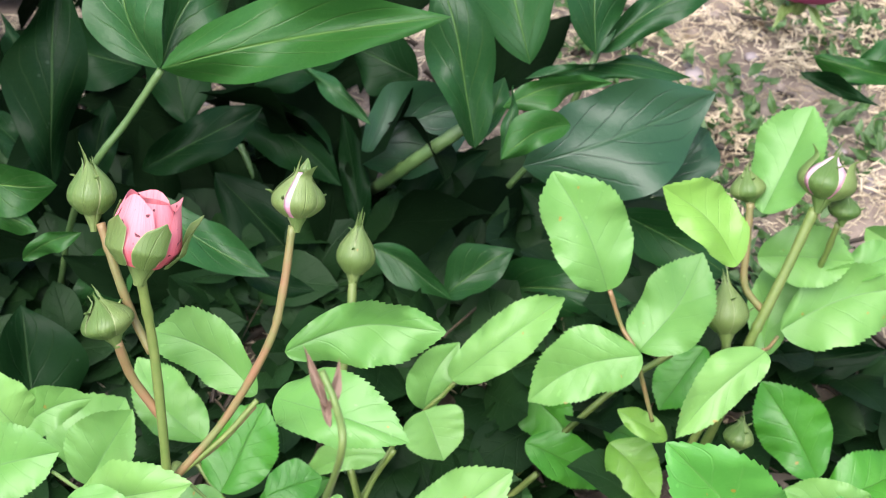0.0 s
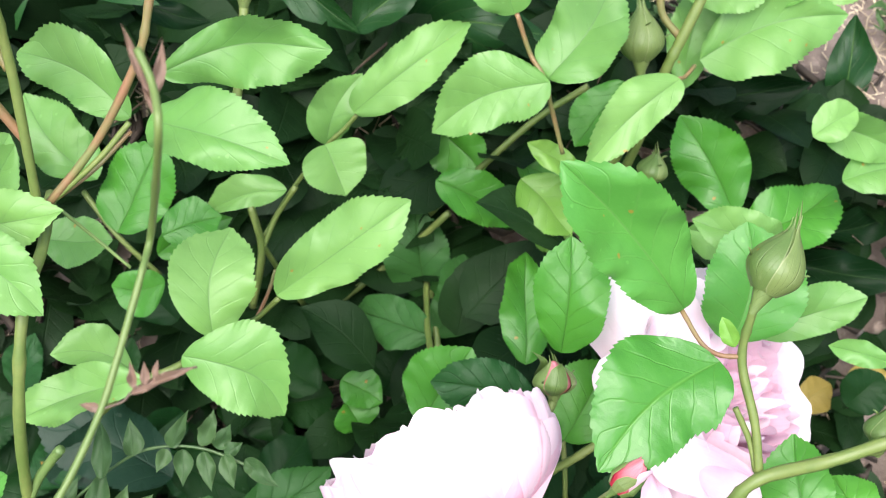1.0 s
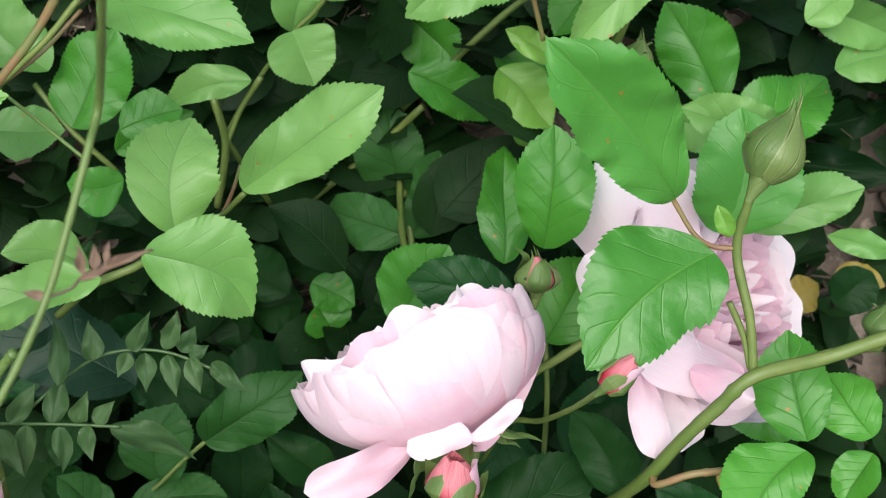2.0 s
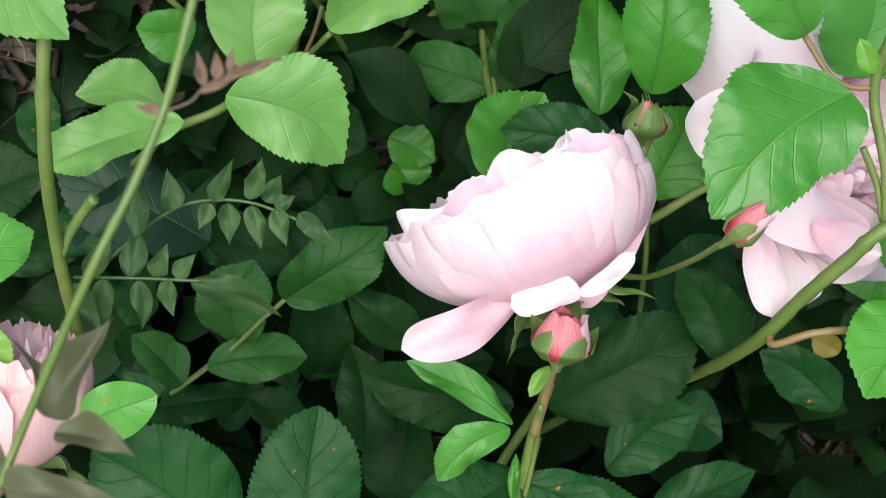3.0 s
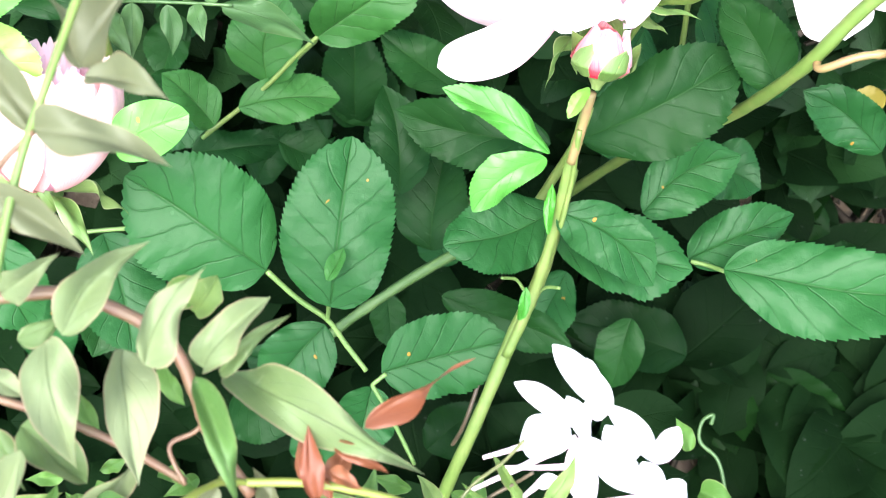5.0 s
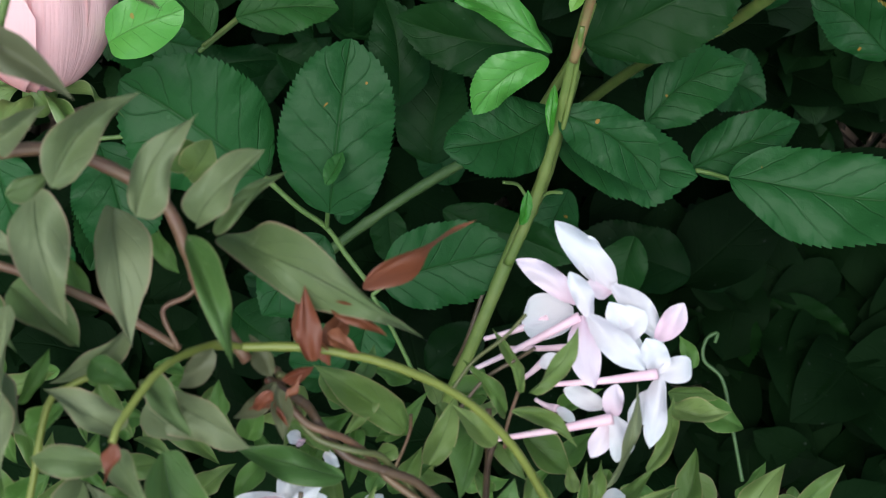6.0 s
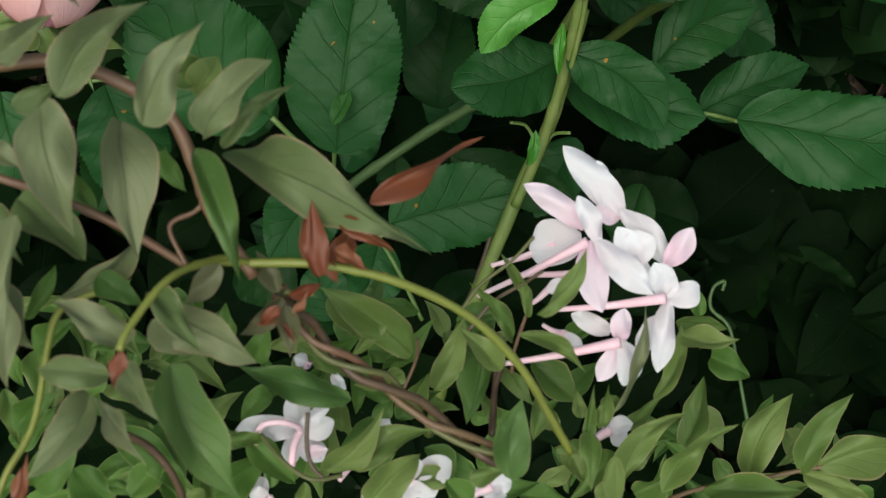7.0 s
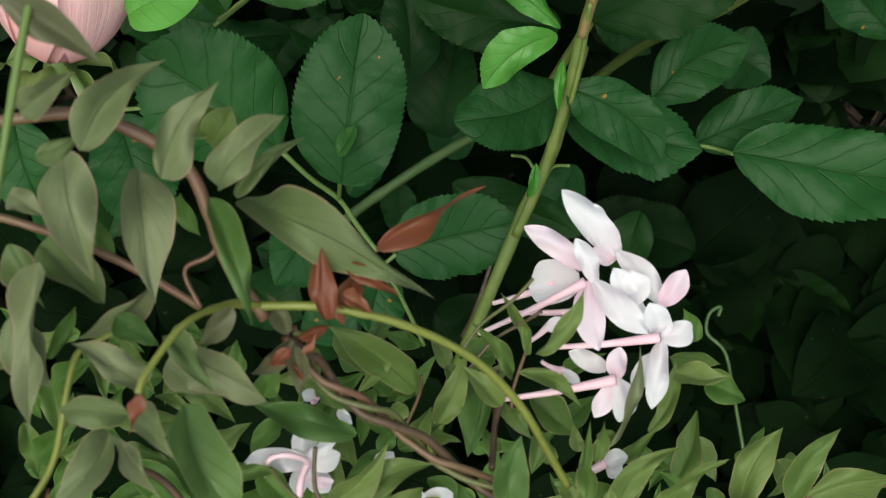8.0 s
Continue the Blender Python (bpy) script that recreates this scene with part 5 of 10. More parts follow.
leaf(rose_front, 'mat', (-0.0401, 0.1328, 0.1379), (-0.0312, 0.1851, 0.1645), 0.0381, (0.07, -0.46, 0.88), 0.10, 0.68, 32, shape='ovate', peak=0.48, lean=-0.01, skew=-0.02, hook=0.00)
leaf(rose_front, 'matl', (-0.0399, 0.1371, 0.1538), (-0.0342, 0.1476, 0.1567), 0.0058, (-0.14, -0.20, 0.97), 0.60, 0.59, 148)
leaf(rose_front, 'mat', (-0.0238, 0.1172, 0.1081), (0.0237, 0.1272, 0.1133), 0.0338, (0.01, -0.45, 0.89), 0.12, -0.01, 149, peak=0.43, lean=-0.01, skew=-0.04, hook=0.00)
leaf(rose_front, 'mat', (-0.0451, 0.1378, 0.0997), (-0.0697, 0.1124, 0.0837), 0.0273, (-0.01, -0.52, 0.85), 0.32, 0.26, 150)
leaf(rose_front, 'mat', (-0.0280, 0.1160, 0.0917), (-0.0333, 0.0922, 0.0872), 0.0244, (0.37, -0.25, 0.89), 0.31, 0.04, 151)
leaf(rose_front, 'mat', (0.0376, 0.1637, 0.1471), (-0.0010, 0.1490, 0.1541), 0.0288, (0.10, 0.09, 0.99), 0.15, 0.08, 152, shape='ovate', peak=0.58, lean=-0.07, skew=-0.09, hook=0.00)
leaf(rose_front, 'mat', (0.0373, 0.1563, 0.1656), (0.0711, 0.1371, 0.1494), 0.0207, (0.20, -0.41, 0.89), 0.12, 0.20, 153, shape='ovate', peak=0.42, lean=-0.08, skew=0.05, hook=0.05)
leaf(rose_front, 'mat', (0.0377, 0.1600, 0.1348), (0.0873, 0.1469, 0.1306), 0.0290, (0.03, -0.20, 0.98), 0.28, -0.03, 154, peak=0.58, lean=0.02, skew=0.04, hook=0.00)
leaf(rose_front, 'mat', (0.0898, 0.1584, 0.1096), (0.1292, 0.1735, 0.1153), 0.0205, (-0.06, -0.23, 0.97), 0.23, 0.88, 155, peak=0.34, lean=0.00, skew=0.01, hook=0.00)
leaf(rose_front, 'mat', (0.0998, 0.1498, 0.1223), (0.1841, 0.1358, 0.1299), 0.0340, (-0.15, -0.09, 0.98), 0.15, 0.02, 33, peak=0.36, lean=0.03, skew=0.07, hook=0.00)
leaf(rose_front, 'midl', (0.0335, 0.1726, 0.1725), (0.0089, 0.1582, 0.1614), 0.0145, (-0.03, -0.59, 0.81), 0.30, 0.50, 401, peak=0.58, lean=0.12, skew=0.18, hook=0.00)
leaf(rose_front, 'midl', (0.0343, 0.1717, 0.1785), (-0.0007, 0.1904, 0.1897), 0.0109, (0.22, -0.18, 0.96), 0.25, 0.53, 402, peak=0.58, lean=0.03, skew=0.09, hook=0.00)
leaf(rose_front, 'dark', (0.0385, 0.1943, 0.1351), (-0.0186, 0.2103, 0.1289), 0.0257, (-0.20, -0.38, 0.90), 0.33, -0.09, 159)
leaf(rose_front, 'dark', (0.0476, 0.1887, 0.1512), (0.1016, 0.2099, 0.1706), 0.0335, (-0.15, -0.43, 0.89), 0.15, 0.83, 34, peak=0.58, lean=0.03, skew=0.06, hook=0.00)
leaf(rose_front, 'mat', (0.0745, 0.1779, 0.1068), (0.1120, 0.1979, 0.1142), 0.0253, (0.03, -0.40, 0.92), 0.27, 0.21, 161, peak=0.43, lean=-0.12, skew=0.07, hook=0.00)
leaf(rose_front, 'mat', (0.1039, 0.2104, 0.0827), (0.1272, 0.1989, 0.0799), 0.0256, (-0.00, -0.24, 0.97), 0.32, 0.10, 162)
leaf(rose_front, 'dark', (0.1131, 0.1944, 0.1736), (0.0942, 0.2252, 0.1862), 0.0210, (-0.22, -0.48, 0.85), 0.37, 0.39, 163)
leaf(rose_front, 'dark', (-0.0252, 0.2343, 0.0700), (-0.0466, 0.2581, 0.0891), 0.0275, (0.27, -0.45, 0.85), 0.22, 0.72, 164)
leaf(rose_front, 'dark', (-0.1053, 0.2238, 0.0649), (-0.0674, 0.2288, 0.0604), 0.0185, (0.13, -0.08, 0.99), 0.25, 0.25, 165)
leaf(rose_front, 'dark', (-0.0657, 0.2173, 0.0896), (-0.0404, 0.2102, 0.0807), 0.0175, (0.28, -0.17, 0.94), 0.35, 0.05, 166)
leaf(rose_front, 'dark', (-0.0174, 0.1912, 0.0953), (-0.0216, 0.2313, 0.1107), 0.0232, (0.11, -0.35, 0.93), 0.38, 0.18, 167)
leaf(rose_front, 'dark', (-0.0061, 0.1763, 0.0729), (0.0014, 0.2164, 0.0877), 0.0293, (-0.27, -0.29, 0.92), 0.33, 0.77, 168)
leaf(rose_front, 'dark', (0.0044, 0.2307, 0.1067), (-0.0245, 0.2478, 0.1195), 0.0212, (0.16, -0.41, 0.90), 0.32, -0.00, 169)
leaf(rose_front, 'mat', (-0.1257, 0.1686, 0.1175), (-0.1144, 0.1251, 0.1056), 0.0322, (0.12, -0.23, 0.96), 0.15, 0.30, 170)
leaf(rose_front, 'mat', (-0.1652, 0.1690, 0.1119), (-0.1573, 0.1405, 0.0888), 0.0273, (0.29, -0.55, 0.78), 0.17, 0.65, 171)
leaf(rose_front, 'midl', (-0.1438, 0.1989, 0.2277), (-0.1155, 0.2200, 0.2314), 0.0267, (0.06, -0.25, 0.97), 0.58, 0.76, 172)
leaf(rose_front, 'lime', (-0.1422, 0.1913, 0.2353), (-0.1218, 0.1751, 0.2177), 0.0238, (0.28, -0.52, 0.80), 0.17, 0.55, 173)
leaf(rose_front, 'midl', (-0.1028, 0.1676, 0.1986), (-0.0777, 0.1722, 0.2085), 0.0184, (-0.26, -0.45, 0.86), 0.38, 0.52, 174, shape='round')
leaf(rose_front, 'dark', (-0.1931, 0.2998, 0.1069), (-0.1472, 0.3060, 0.1218), 0.0357, (-0.22, -0.43, 0.87), 0.25, 0.62, 175)
leaf(rose_front, 'dark', (-0.1780, 0.2807, 0.0882), (-0.1357, 0.3132, 0.0870), 0.0331, (0.31, -0.37, 0.87), 0.36, 0.37, 176)
leaf(rose_front, 'mat', (-0.1447, 0.2797, 0.0989), (-0.1142, 0.3011, 0.1202), 0.0234, (-0.11, -0.62, 0.78), 0.36, 0.02, 177)
leaf(rose_front, 'dark', (-0.0869, 0.2992, 0.0858), (-0.0464, 0.2830, 0.0793), 0.0266, (-0.07, -0.52, 0.85), 0.19, 0.29, 178)
leaf(rose_front, 'dark', (-0.0440, 0.2807, 0.0784), (-0.0219, 0.3074, 0.0887), 0.0274, (-0.12, -0.27, 0.96), 0.26, 0.82, 179)
leaf(rose_front, 'dark', (-0.1154, 0.2342, 0.0800), (-0.1092, 0.2537, 0.0818), 0.0216, (0.49, -0.23, 0.84), 0.21, 0.89, 180)
leaf(rose_front, 'dark', (-0.0381, 0.3418, 0.0607), (-0.0123, 0.3467, 0.0617), 0.0262, (0.03, -0.36, 0.93), 0.16, 0.74, 181)
leaf(rose_front, 'mat', (-0.0025, 0.3190, 0.0732), (0.0101, 0.3286, 0.0807), 0.0177, (0.05, -0.66, 0.75), 0.34, 0.30, 182)
leaf(rose_front, 'dark', (0.0141, 0.3040, 0.0887), (0.0528, 0.3188, 0.0953), 0.0264, (0.03, -0.47, 0.88), 0.19, 0.15, 183)
leaf(rose_front, 'mat', (0.1016, 0.2366, 0.1154), (0.1268, 0.2674, 0.1264), 0.0264, (-0.14, -0.23, 0.96), 0.35, 0.68, 184)
leaf(rose_front, 'mat', (0.1165, 0.2181, 0.1186), (0.1312, 0.2342, 0.1192), 0.0176, (-0.10, 0.06, 0.99), 0.32, 0.28, 185)
leaf(rose_front, 'mat', (0.1609, 0.1934, 0.1263), (0.1311, 0.2123, 0.1416), 0.0218, (-0.04, -0.66, 0.75), 0.21, 0.32, 186)
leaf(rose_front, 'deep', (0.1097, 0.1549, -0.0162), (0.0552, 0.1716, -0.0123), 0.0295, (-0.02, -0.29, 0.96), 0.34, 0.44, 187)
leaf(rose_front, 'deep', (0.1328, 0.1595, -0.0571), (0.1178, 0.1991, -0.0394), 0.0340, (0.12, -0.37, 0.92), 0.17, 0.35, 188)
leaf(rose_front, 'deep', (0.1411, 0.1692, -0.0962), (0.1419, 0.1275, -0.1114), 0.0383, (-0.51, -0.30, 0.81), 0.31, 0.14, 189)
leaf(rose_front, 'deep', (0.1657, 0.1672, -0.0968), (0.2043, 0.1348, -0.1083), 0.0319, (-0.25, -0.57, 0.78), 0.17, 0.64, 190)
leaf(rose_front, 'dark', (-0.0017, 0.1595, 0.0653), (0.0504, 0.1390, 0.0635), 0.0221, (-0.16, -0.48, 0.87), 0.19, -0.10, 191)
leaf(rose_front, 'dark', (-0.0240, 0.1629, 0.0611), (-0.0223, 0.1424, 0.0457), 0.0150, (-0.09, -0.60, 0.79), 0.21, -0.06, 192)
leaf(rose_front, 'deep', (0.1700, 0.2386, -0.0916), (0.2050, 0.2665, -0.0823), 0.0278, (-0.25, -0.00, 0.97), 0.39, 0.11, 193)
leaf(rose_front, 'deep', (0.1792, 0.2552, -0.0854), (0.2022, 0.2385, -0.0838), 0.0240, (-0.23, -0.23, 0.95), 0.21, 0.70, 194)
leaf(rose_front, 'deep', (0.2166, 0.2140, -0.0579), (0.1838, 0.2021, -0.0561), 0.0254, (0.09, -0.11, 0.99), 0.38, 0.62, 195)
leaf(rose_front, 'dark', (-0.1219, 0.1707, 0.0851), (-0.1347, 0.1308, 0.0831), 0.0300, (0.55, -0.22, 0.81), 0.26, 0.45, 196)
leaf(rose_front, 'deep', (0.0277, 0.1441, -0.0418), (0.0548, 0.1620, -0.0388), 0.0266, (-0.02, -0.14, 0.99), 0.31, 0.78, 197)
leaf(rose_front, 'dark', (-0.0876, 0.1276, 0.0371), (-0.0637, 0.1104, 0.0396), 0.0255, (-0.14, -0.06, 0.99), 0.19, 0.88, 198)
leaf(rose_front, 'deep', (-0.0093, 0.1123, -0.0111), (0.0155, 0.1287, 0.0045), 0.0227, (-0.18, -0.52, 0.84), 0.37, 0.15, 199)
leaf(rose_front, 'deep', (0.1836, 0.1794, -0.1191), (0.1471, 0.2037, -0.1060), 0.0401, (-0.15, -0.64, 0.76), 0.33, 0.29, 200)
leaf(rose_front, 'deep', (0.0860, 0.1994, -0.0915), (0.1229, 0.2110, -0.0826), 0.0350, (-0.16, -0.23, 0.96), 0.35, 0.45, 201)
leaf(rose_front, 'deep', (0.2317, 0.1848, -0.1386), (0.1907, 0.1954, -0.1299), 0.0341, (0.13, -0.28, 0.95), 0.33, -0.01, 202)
leaf(rose_front, 'dark', (-0.0407, 0.0931, 0.0651), (-0.0571, 0.1039, 0.0751), 0.0237, (0.28, -0.39, 0.88), 0.32, 0.52, 203)
leaf(rose_front, 'mat', (-0.0454, 0.0882, 0.0846), (-0.0514, 0.1082, 0.0903), 0.0209, (-0.02, -0.28, 0.96), 0.37, 0.53, 204)
leaf(rose_front, 'yellow', (0.2195, 0.3304, 0.0695), (0.2386, 0.3438, 0.0719), 0.0177, (0.15, -0.38, 0.91), 0.37, 0.48, 205)
leaf(rose_front, 'yellow', (0.2458, 0.3442, 0.0800), (0.2681, 0.3349, 0.0795), 0.0145, (-0.12, -0.34, 0.93), 0.15, 0.27, 206)
leaf(rose_front, 'lime', (0.0437, 0.1775, 0.2148), (0.0375, 0.1679, 0.2126), 0.0052, (-0.27, -0.05, 0.96), 0.19, 0.60, 207)
leaf(rose_front, 'yellow', (0.1923, 0.2489, 0.0454), (0.1802, 0.2557, 0.0490), 0.0129, (-0.20, -0.72, 0.66), 0.26, -0.07, 208)
stem(rose_front, 'cane', 0.0016, [(0.1435, 0.2058, 0.2494), (0.1414, 0.2187, 0.2629), (0.1365, 0.2352, 0.2782), (0.1388, 0.2450, 0.2959)])
stem(rose_front, 'redcane', 0.0009, [(0.1181, 0.2523, 0.2815), (0.1231, 0.2403, 0.2804), (0.1287, 0.2366, 0.2786), (0.1365, 0.2356, 0.2785)])
stem(rose_front, 'cane', 0.0011, [(0.1425, 0.2074, 0.2503), (0.1400, 0.2157, 0.2575), (0.1350, 0.2236, 0.2654)])
stem(rose_front, 'cane', 0.0023, [(0.1866, 0.2121, 0.2618), (0.1671, 0.2093, 0.2530), (0.1426, 0.2032, 0.2532), (0.1324, 0.1982, 0.2416), (0.1224, 0.1936, 0.2257), (0.1118, 0.1899, 0.1976), (0.1012, 0.2032, 0.1345), (0.0791, 0.2232, 0.0580), (0.0581, 0.2441, -0.0442)])
stem(rose_front, 'redcane', 0.0013, [(0.1156, 0.1893, 0.2080), (0.1155, 0.1843, 0.2114), (0.1255, 0.1848, 0.2181), (0.1366, 0.1854, 0.2192)])
stem(rose_front, 'cane', 0.0017, [(0.1225, 0.2528, 0.2120), (0.1009, 0.2482, 0.1962), (0.0881, 0.2441, 0.1871), (0.0746, 0.2422, 0.1734), (0.0621, 0.2448, 0.1391)])
stem(rose_front, 'cane', 0.0010, [(0.0896, 0.1921, 0.2681), (0.0849, 0.1991, 0.2416), (0.0789, 0.2109, 0.2074), (0.0689, 0.2169, 0.1929), (0.0622, 0.2214, 0.1484)])
stem(rose_front, 'cane', 0.0017, [(0.0785, 0.2486, 0.2277), (0.0744, 0.2408, 0.2192), (0.0724, 0.2367, 0.1933)])
stem(rose_front, 'cane', 0.0011, [(0.0879, 0.2599, 0.1732), (0.0895, 0.2467, 0.1537), (0.0899, 0.2322, 0.1216)])
stem(rose_front, 'cane', 0.0009, [(-0.0465, 0.2395, 0.1348), (-0.0567, 0.2349, 0.1256), (-0.0666, 0.2297, 0.1160), (-0.0789, 0.2243, 0.1061), (-0.0938, 0.2180, 0.0956)])
stem(rose_front, 'cane', 0.0015, [(0.0368, 0.3784, 0.1125), (0.0387, 0.3575, 0.1118), (0.0391, 0.3421, 0.1025), (0.0291, 0.3258, 0.0688)])
stem(rose_front, 'cane', 0.0020, [(0.0148, 0.4294, 0.0716), (-0.0088, 0.4166, 0.0507), (-0.0368, 0.4140, 0.0240)])
stem(rose_front, 'redcane', 0.0016, [(0.0455, 0.1799, 0.2061), (0.0433, 0.1734, 0.1957), (0.0403, 0.1655, 0.1848)])
leaf(rose_front, 'mid', (0.0335, 0.1475, 0.1674), (0.0358, 0.1633, 0.1727), 0.0037, (-0.18, -0.29, 0.94), 0.50, -0.03, 209)
leaf(rose_front, 'mid', (0.0242, 0.1251, 0.1449), (0.0265, 0.1347, 0.1523), 0.0039, (0.14, -0.62, 0.77), 0.50, 0.45, 210)
stem(rose_front, 'cane', 0.0019, [(0.0448, 0.1775, 0.2007), (0.0406, 0.1671, 0.1833), (0.0362, 0.1517, 0.1605), (0.0293, 0.1344, 0.1391), (0.0208, 0.1189, 0.1217)])
stem(rose_front, 'cane', 0.0009, [(0.0423, 0.1717, 0.1961), (0.0408, 0.1614, 0.1776), (0.0377, 0.1507, 0.1634)])
# Rose cane in the darker stalk colour, which stands in for shade on it.
stem(rose_front, 'stalk', 0.0021, [(0.0211, 0.1757, 0.0946), (0.0020, 0.1706, 0.0814), (-0.0188, 0.1630, 0.0672), (-0.0446, 0.1503, 0.0508), (-0.0682, 0.1392, 0.0189)])
stem(rose_front, 'petiole', 0.0010, [(-0.0618, 0.1449, 0.1417), (-0.0519, 0.1377, 0.1322), (-0.0423, 0.1329, 0.1227), (-0.0361, 0.1257, 0.1143), (-0.0293, 0.1179, 0.1078)])
stem(rose_front, 'petiole', 0.0008, [(-0.0407, 0.1347, 0.1365), (-0.0423, 0.1329, 0.1227)])
stem(rose_front, 'petiole', 0.0008, [(-0.1457, 0.1644, 0.1264), (-0.1239, 0.1662, 0.1273), (-0.1105, 0.1658, 0.1305)])
stem(rose_front, 'petiole', 0.0008, [(0.0906, 0.1569, 0.1111), (0.0962, 0.1544, 0.1134), (0.1006, 0.1498, 0.1201)])
stem(rose_front, 'cane', 0.0019, [(0.0482, 0.1932, 0.1401), (0.0375, 0.1843, 0.1146), (0.0280, 0.1751, 0.0890)])
stem(rose_front, 'petiole', 0.0009, [(-0.0980, 0.2230, 0.0809), (-0.0815, 0.2317, 0.0901), (-0.0694, 0.2378, 0.0982), (-0.0491, 0.2493, 0.1140)])
stem(rose_front, 'petiole', 0.0008, [(-0.0273, 0.1129, 0.1065), (-0.0205, 0.1025, 0.0973), (-0.0127, 0.0887, 0.0815)])
stem(rose_front, 'petiole', 0.0008, [(-0.0221, 0.1164, 0.1089), (-0.0273, 0.1129, 0.1065)])
stem(rose_front, 'cane', 0.0025, [(0.0422, 0.1710, 0.1667), (0.0371, 0.1552, 0.1484), (0.0316, 0.1403, 0.1376), (0.0242, 0.1275, 0.1254), (0.0095, 0.0988, 0.0979), (-0.0020, 0.0803, 0.0610), (-0.0121, 0.0614, -0.0074)])
stem(rose_front, 'petiole', 0.0006, [(0.0268, 0.1381, 0.1380), (0.0238, 0.1407, 0.1419), (0.0188, 0.1397, 0.1469)])
stem(rose_front, 'petiole', 0.0006, [(0.0306, 0.1363, 0.1374), (0.0342, 0.1378, 0.1410), (0.0385, 0.1361, 0.1457)])
stem(rose_front, 'dry', 0.0009, [(0.0172, 0.1422, 0.0379), (0.0077, 0.1183, 0.0202), (0.0006, 0.1121, -0.0129)])
bud(rose_front, 'green', (0.1395, 0.2452, 0.2961), (0.1550, 0.2676, 0.3152), 0.0094)
bud(rose_front, 'tinged', (0.0787, 0.2488, 0.2278), (0.0789, 0.2615, 0.2401), 0.0077)
bud(rose_front, 'red', (0.0894, 0.1914, 0.2688), (0.1011, 0.1978, 0.2781), 0.0050)
bud(rose_front, 'red', (0.0445, 0.1722, 0.2287), (0.0475, 0.1849, 0.2412), 0.0094)
bud(rose_front, 'green', (0.1880, 0.2169, 0.2451), (0.1926, 0.2288, 0.2583), 0.0073)
stem(rose_front, 'cane', 0.0015, [(0.1889, 0.2169, 0.2452), (0.1727, 0.2125, 0.2512), (0.1449, 0.2091, 0.2430)])
rose_front_main = bloom(rose_front, 'main', (0.0508, 0.2030, 0.2110), (-0.396, 0.833, 0.386), 0.0435, 0.0410)
loose_petal(rose_front_main, 'blush', (0.0349, 0.1962, 0.2270), (-0.0021, 0.1802, 0.2238), 0.0148, (-0.05, -0.50, 0.87), -0.25, 0.35, 212, peak=0.58, lean=-0.05, skew=-0.04, hook=0.00)
loose_petal(rose_front_main, 'pale', (0.0530, 0.1934, 0.2344), (0.0313, 0.1900, 0.2313), 0.0132, (-0.05, -0.50, 0.87), -0.30, 0.40, 213, peak=0.34, lean=0.11, skew=0.13, hook=0.00)
loose_petal(rose_front_main, 'pale', (0.0521, 0.1925, 0.2339), (0.0694, 0.2045, 0.2383), 0.0063, (-0.05, -0.50, 0.87), -0.30, 0.50, 214, peak=0.58, lean=0.04, skew=0.10, hook=0.00)
loose_petal(rose_front_main, 'blush', (0.0544, 0.1952, 0.2182), (0.0773, 0.2326, 0.2352), 0.0175, (-0.05, -0.50, 0.87), 0.45, -0.30, 211, peak=0.58, lean=-0.06, skew=0.06, hook=0.00)
rose_front_right = bloom(rose_front, 'right', (0.1328, 0.2665, 0.1885), (0.660, -0.180, 0.730), 0.0400, 0.0360)
loose_petal(rose_front_right, 'pale', (0.1299, 0.2542, 0.2194), (0.1028, 0.2985, 0.2386), 0.0453, (-0.33, -0.54, 0.77), 0.06, 0.30, 218)
loose_petal(rose_front_right, 'pale', (0.1273, 0.2666, 0.2217), (0.1378, 0.2949, 0.2385), 0.0309, (0.07, -0.53, 0.85), 0.05, 0.20, 219)
loose_petal(rose_front_right, 'pale', (0.1166, 0.2524, 0.2153), (0.0984, 0.2685, 0.2235), 0.0245, (-0.32, -0.69, 0.64), 0.05, 0.20, 220)
loose_petal(rose_front_right, 'blush', (0.1208, 0.2374, 0.2138), (0.1581, 0.2164, 0.2039), 0.0292, (-0.13, -0.60, 0.79), -0.10, 0.20, 221)
loose_petal(rose_front_right, 'blush', (0.1129, 0.2225, 0.2199), (0.1169, 0.1943, 0.2097), 0.0127, (-0.05, -0.50, 0.87), -0.30, 0.60, 216, peak=0.58, lean=-0.00, skew=-0.00, hook=0.00)
loose_petal(rose_front_right, 'pale', (0.1257, 0.2274, 0.2119), (0.1302, 0.2038, 0.1928), 0.0175, (-0.05, -0.50, 0.87), -0.20, 0.50, 217, peak=0.34, lean=0.01, skew=0.04, hook=0.00)
loose_petal(rose_front_right, 'blush', (0.1486, 0.2171, 0.2223), (0.1111, 0.2289, 0.2292), 0.0204, (-0.05, -0.50, 0.87), -0.30, 0.30, 222, peak=0.46, lean=-0.03, skew=-0.09, hook=0.00)
loose_petal(rose_front_right, 'blush', (0.1290, 0.2194, 0.2271), (0.1504, 0.2086, 0.2244), 0.0131, (-0.05, -0.50, 0.87), -0.30, 0.30, 223, peak=0.34, lean=0.03, skew=0.07, hook=0.00)
rose_front_left = bloom(rose_front, 'left', (-0.1278, 0.1602, 0.1824), (0.135, 0.686, 0.715), 0.0235, 0.0440)
peony_magenta = bloom(peony, 'magenta', (0.2092, 0.6691, 0.2377), (0.105, 0.224, 0.969), 0.0300, 0.0350)
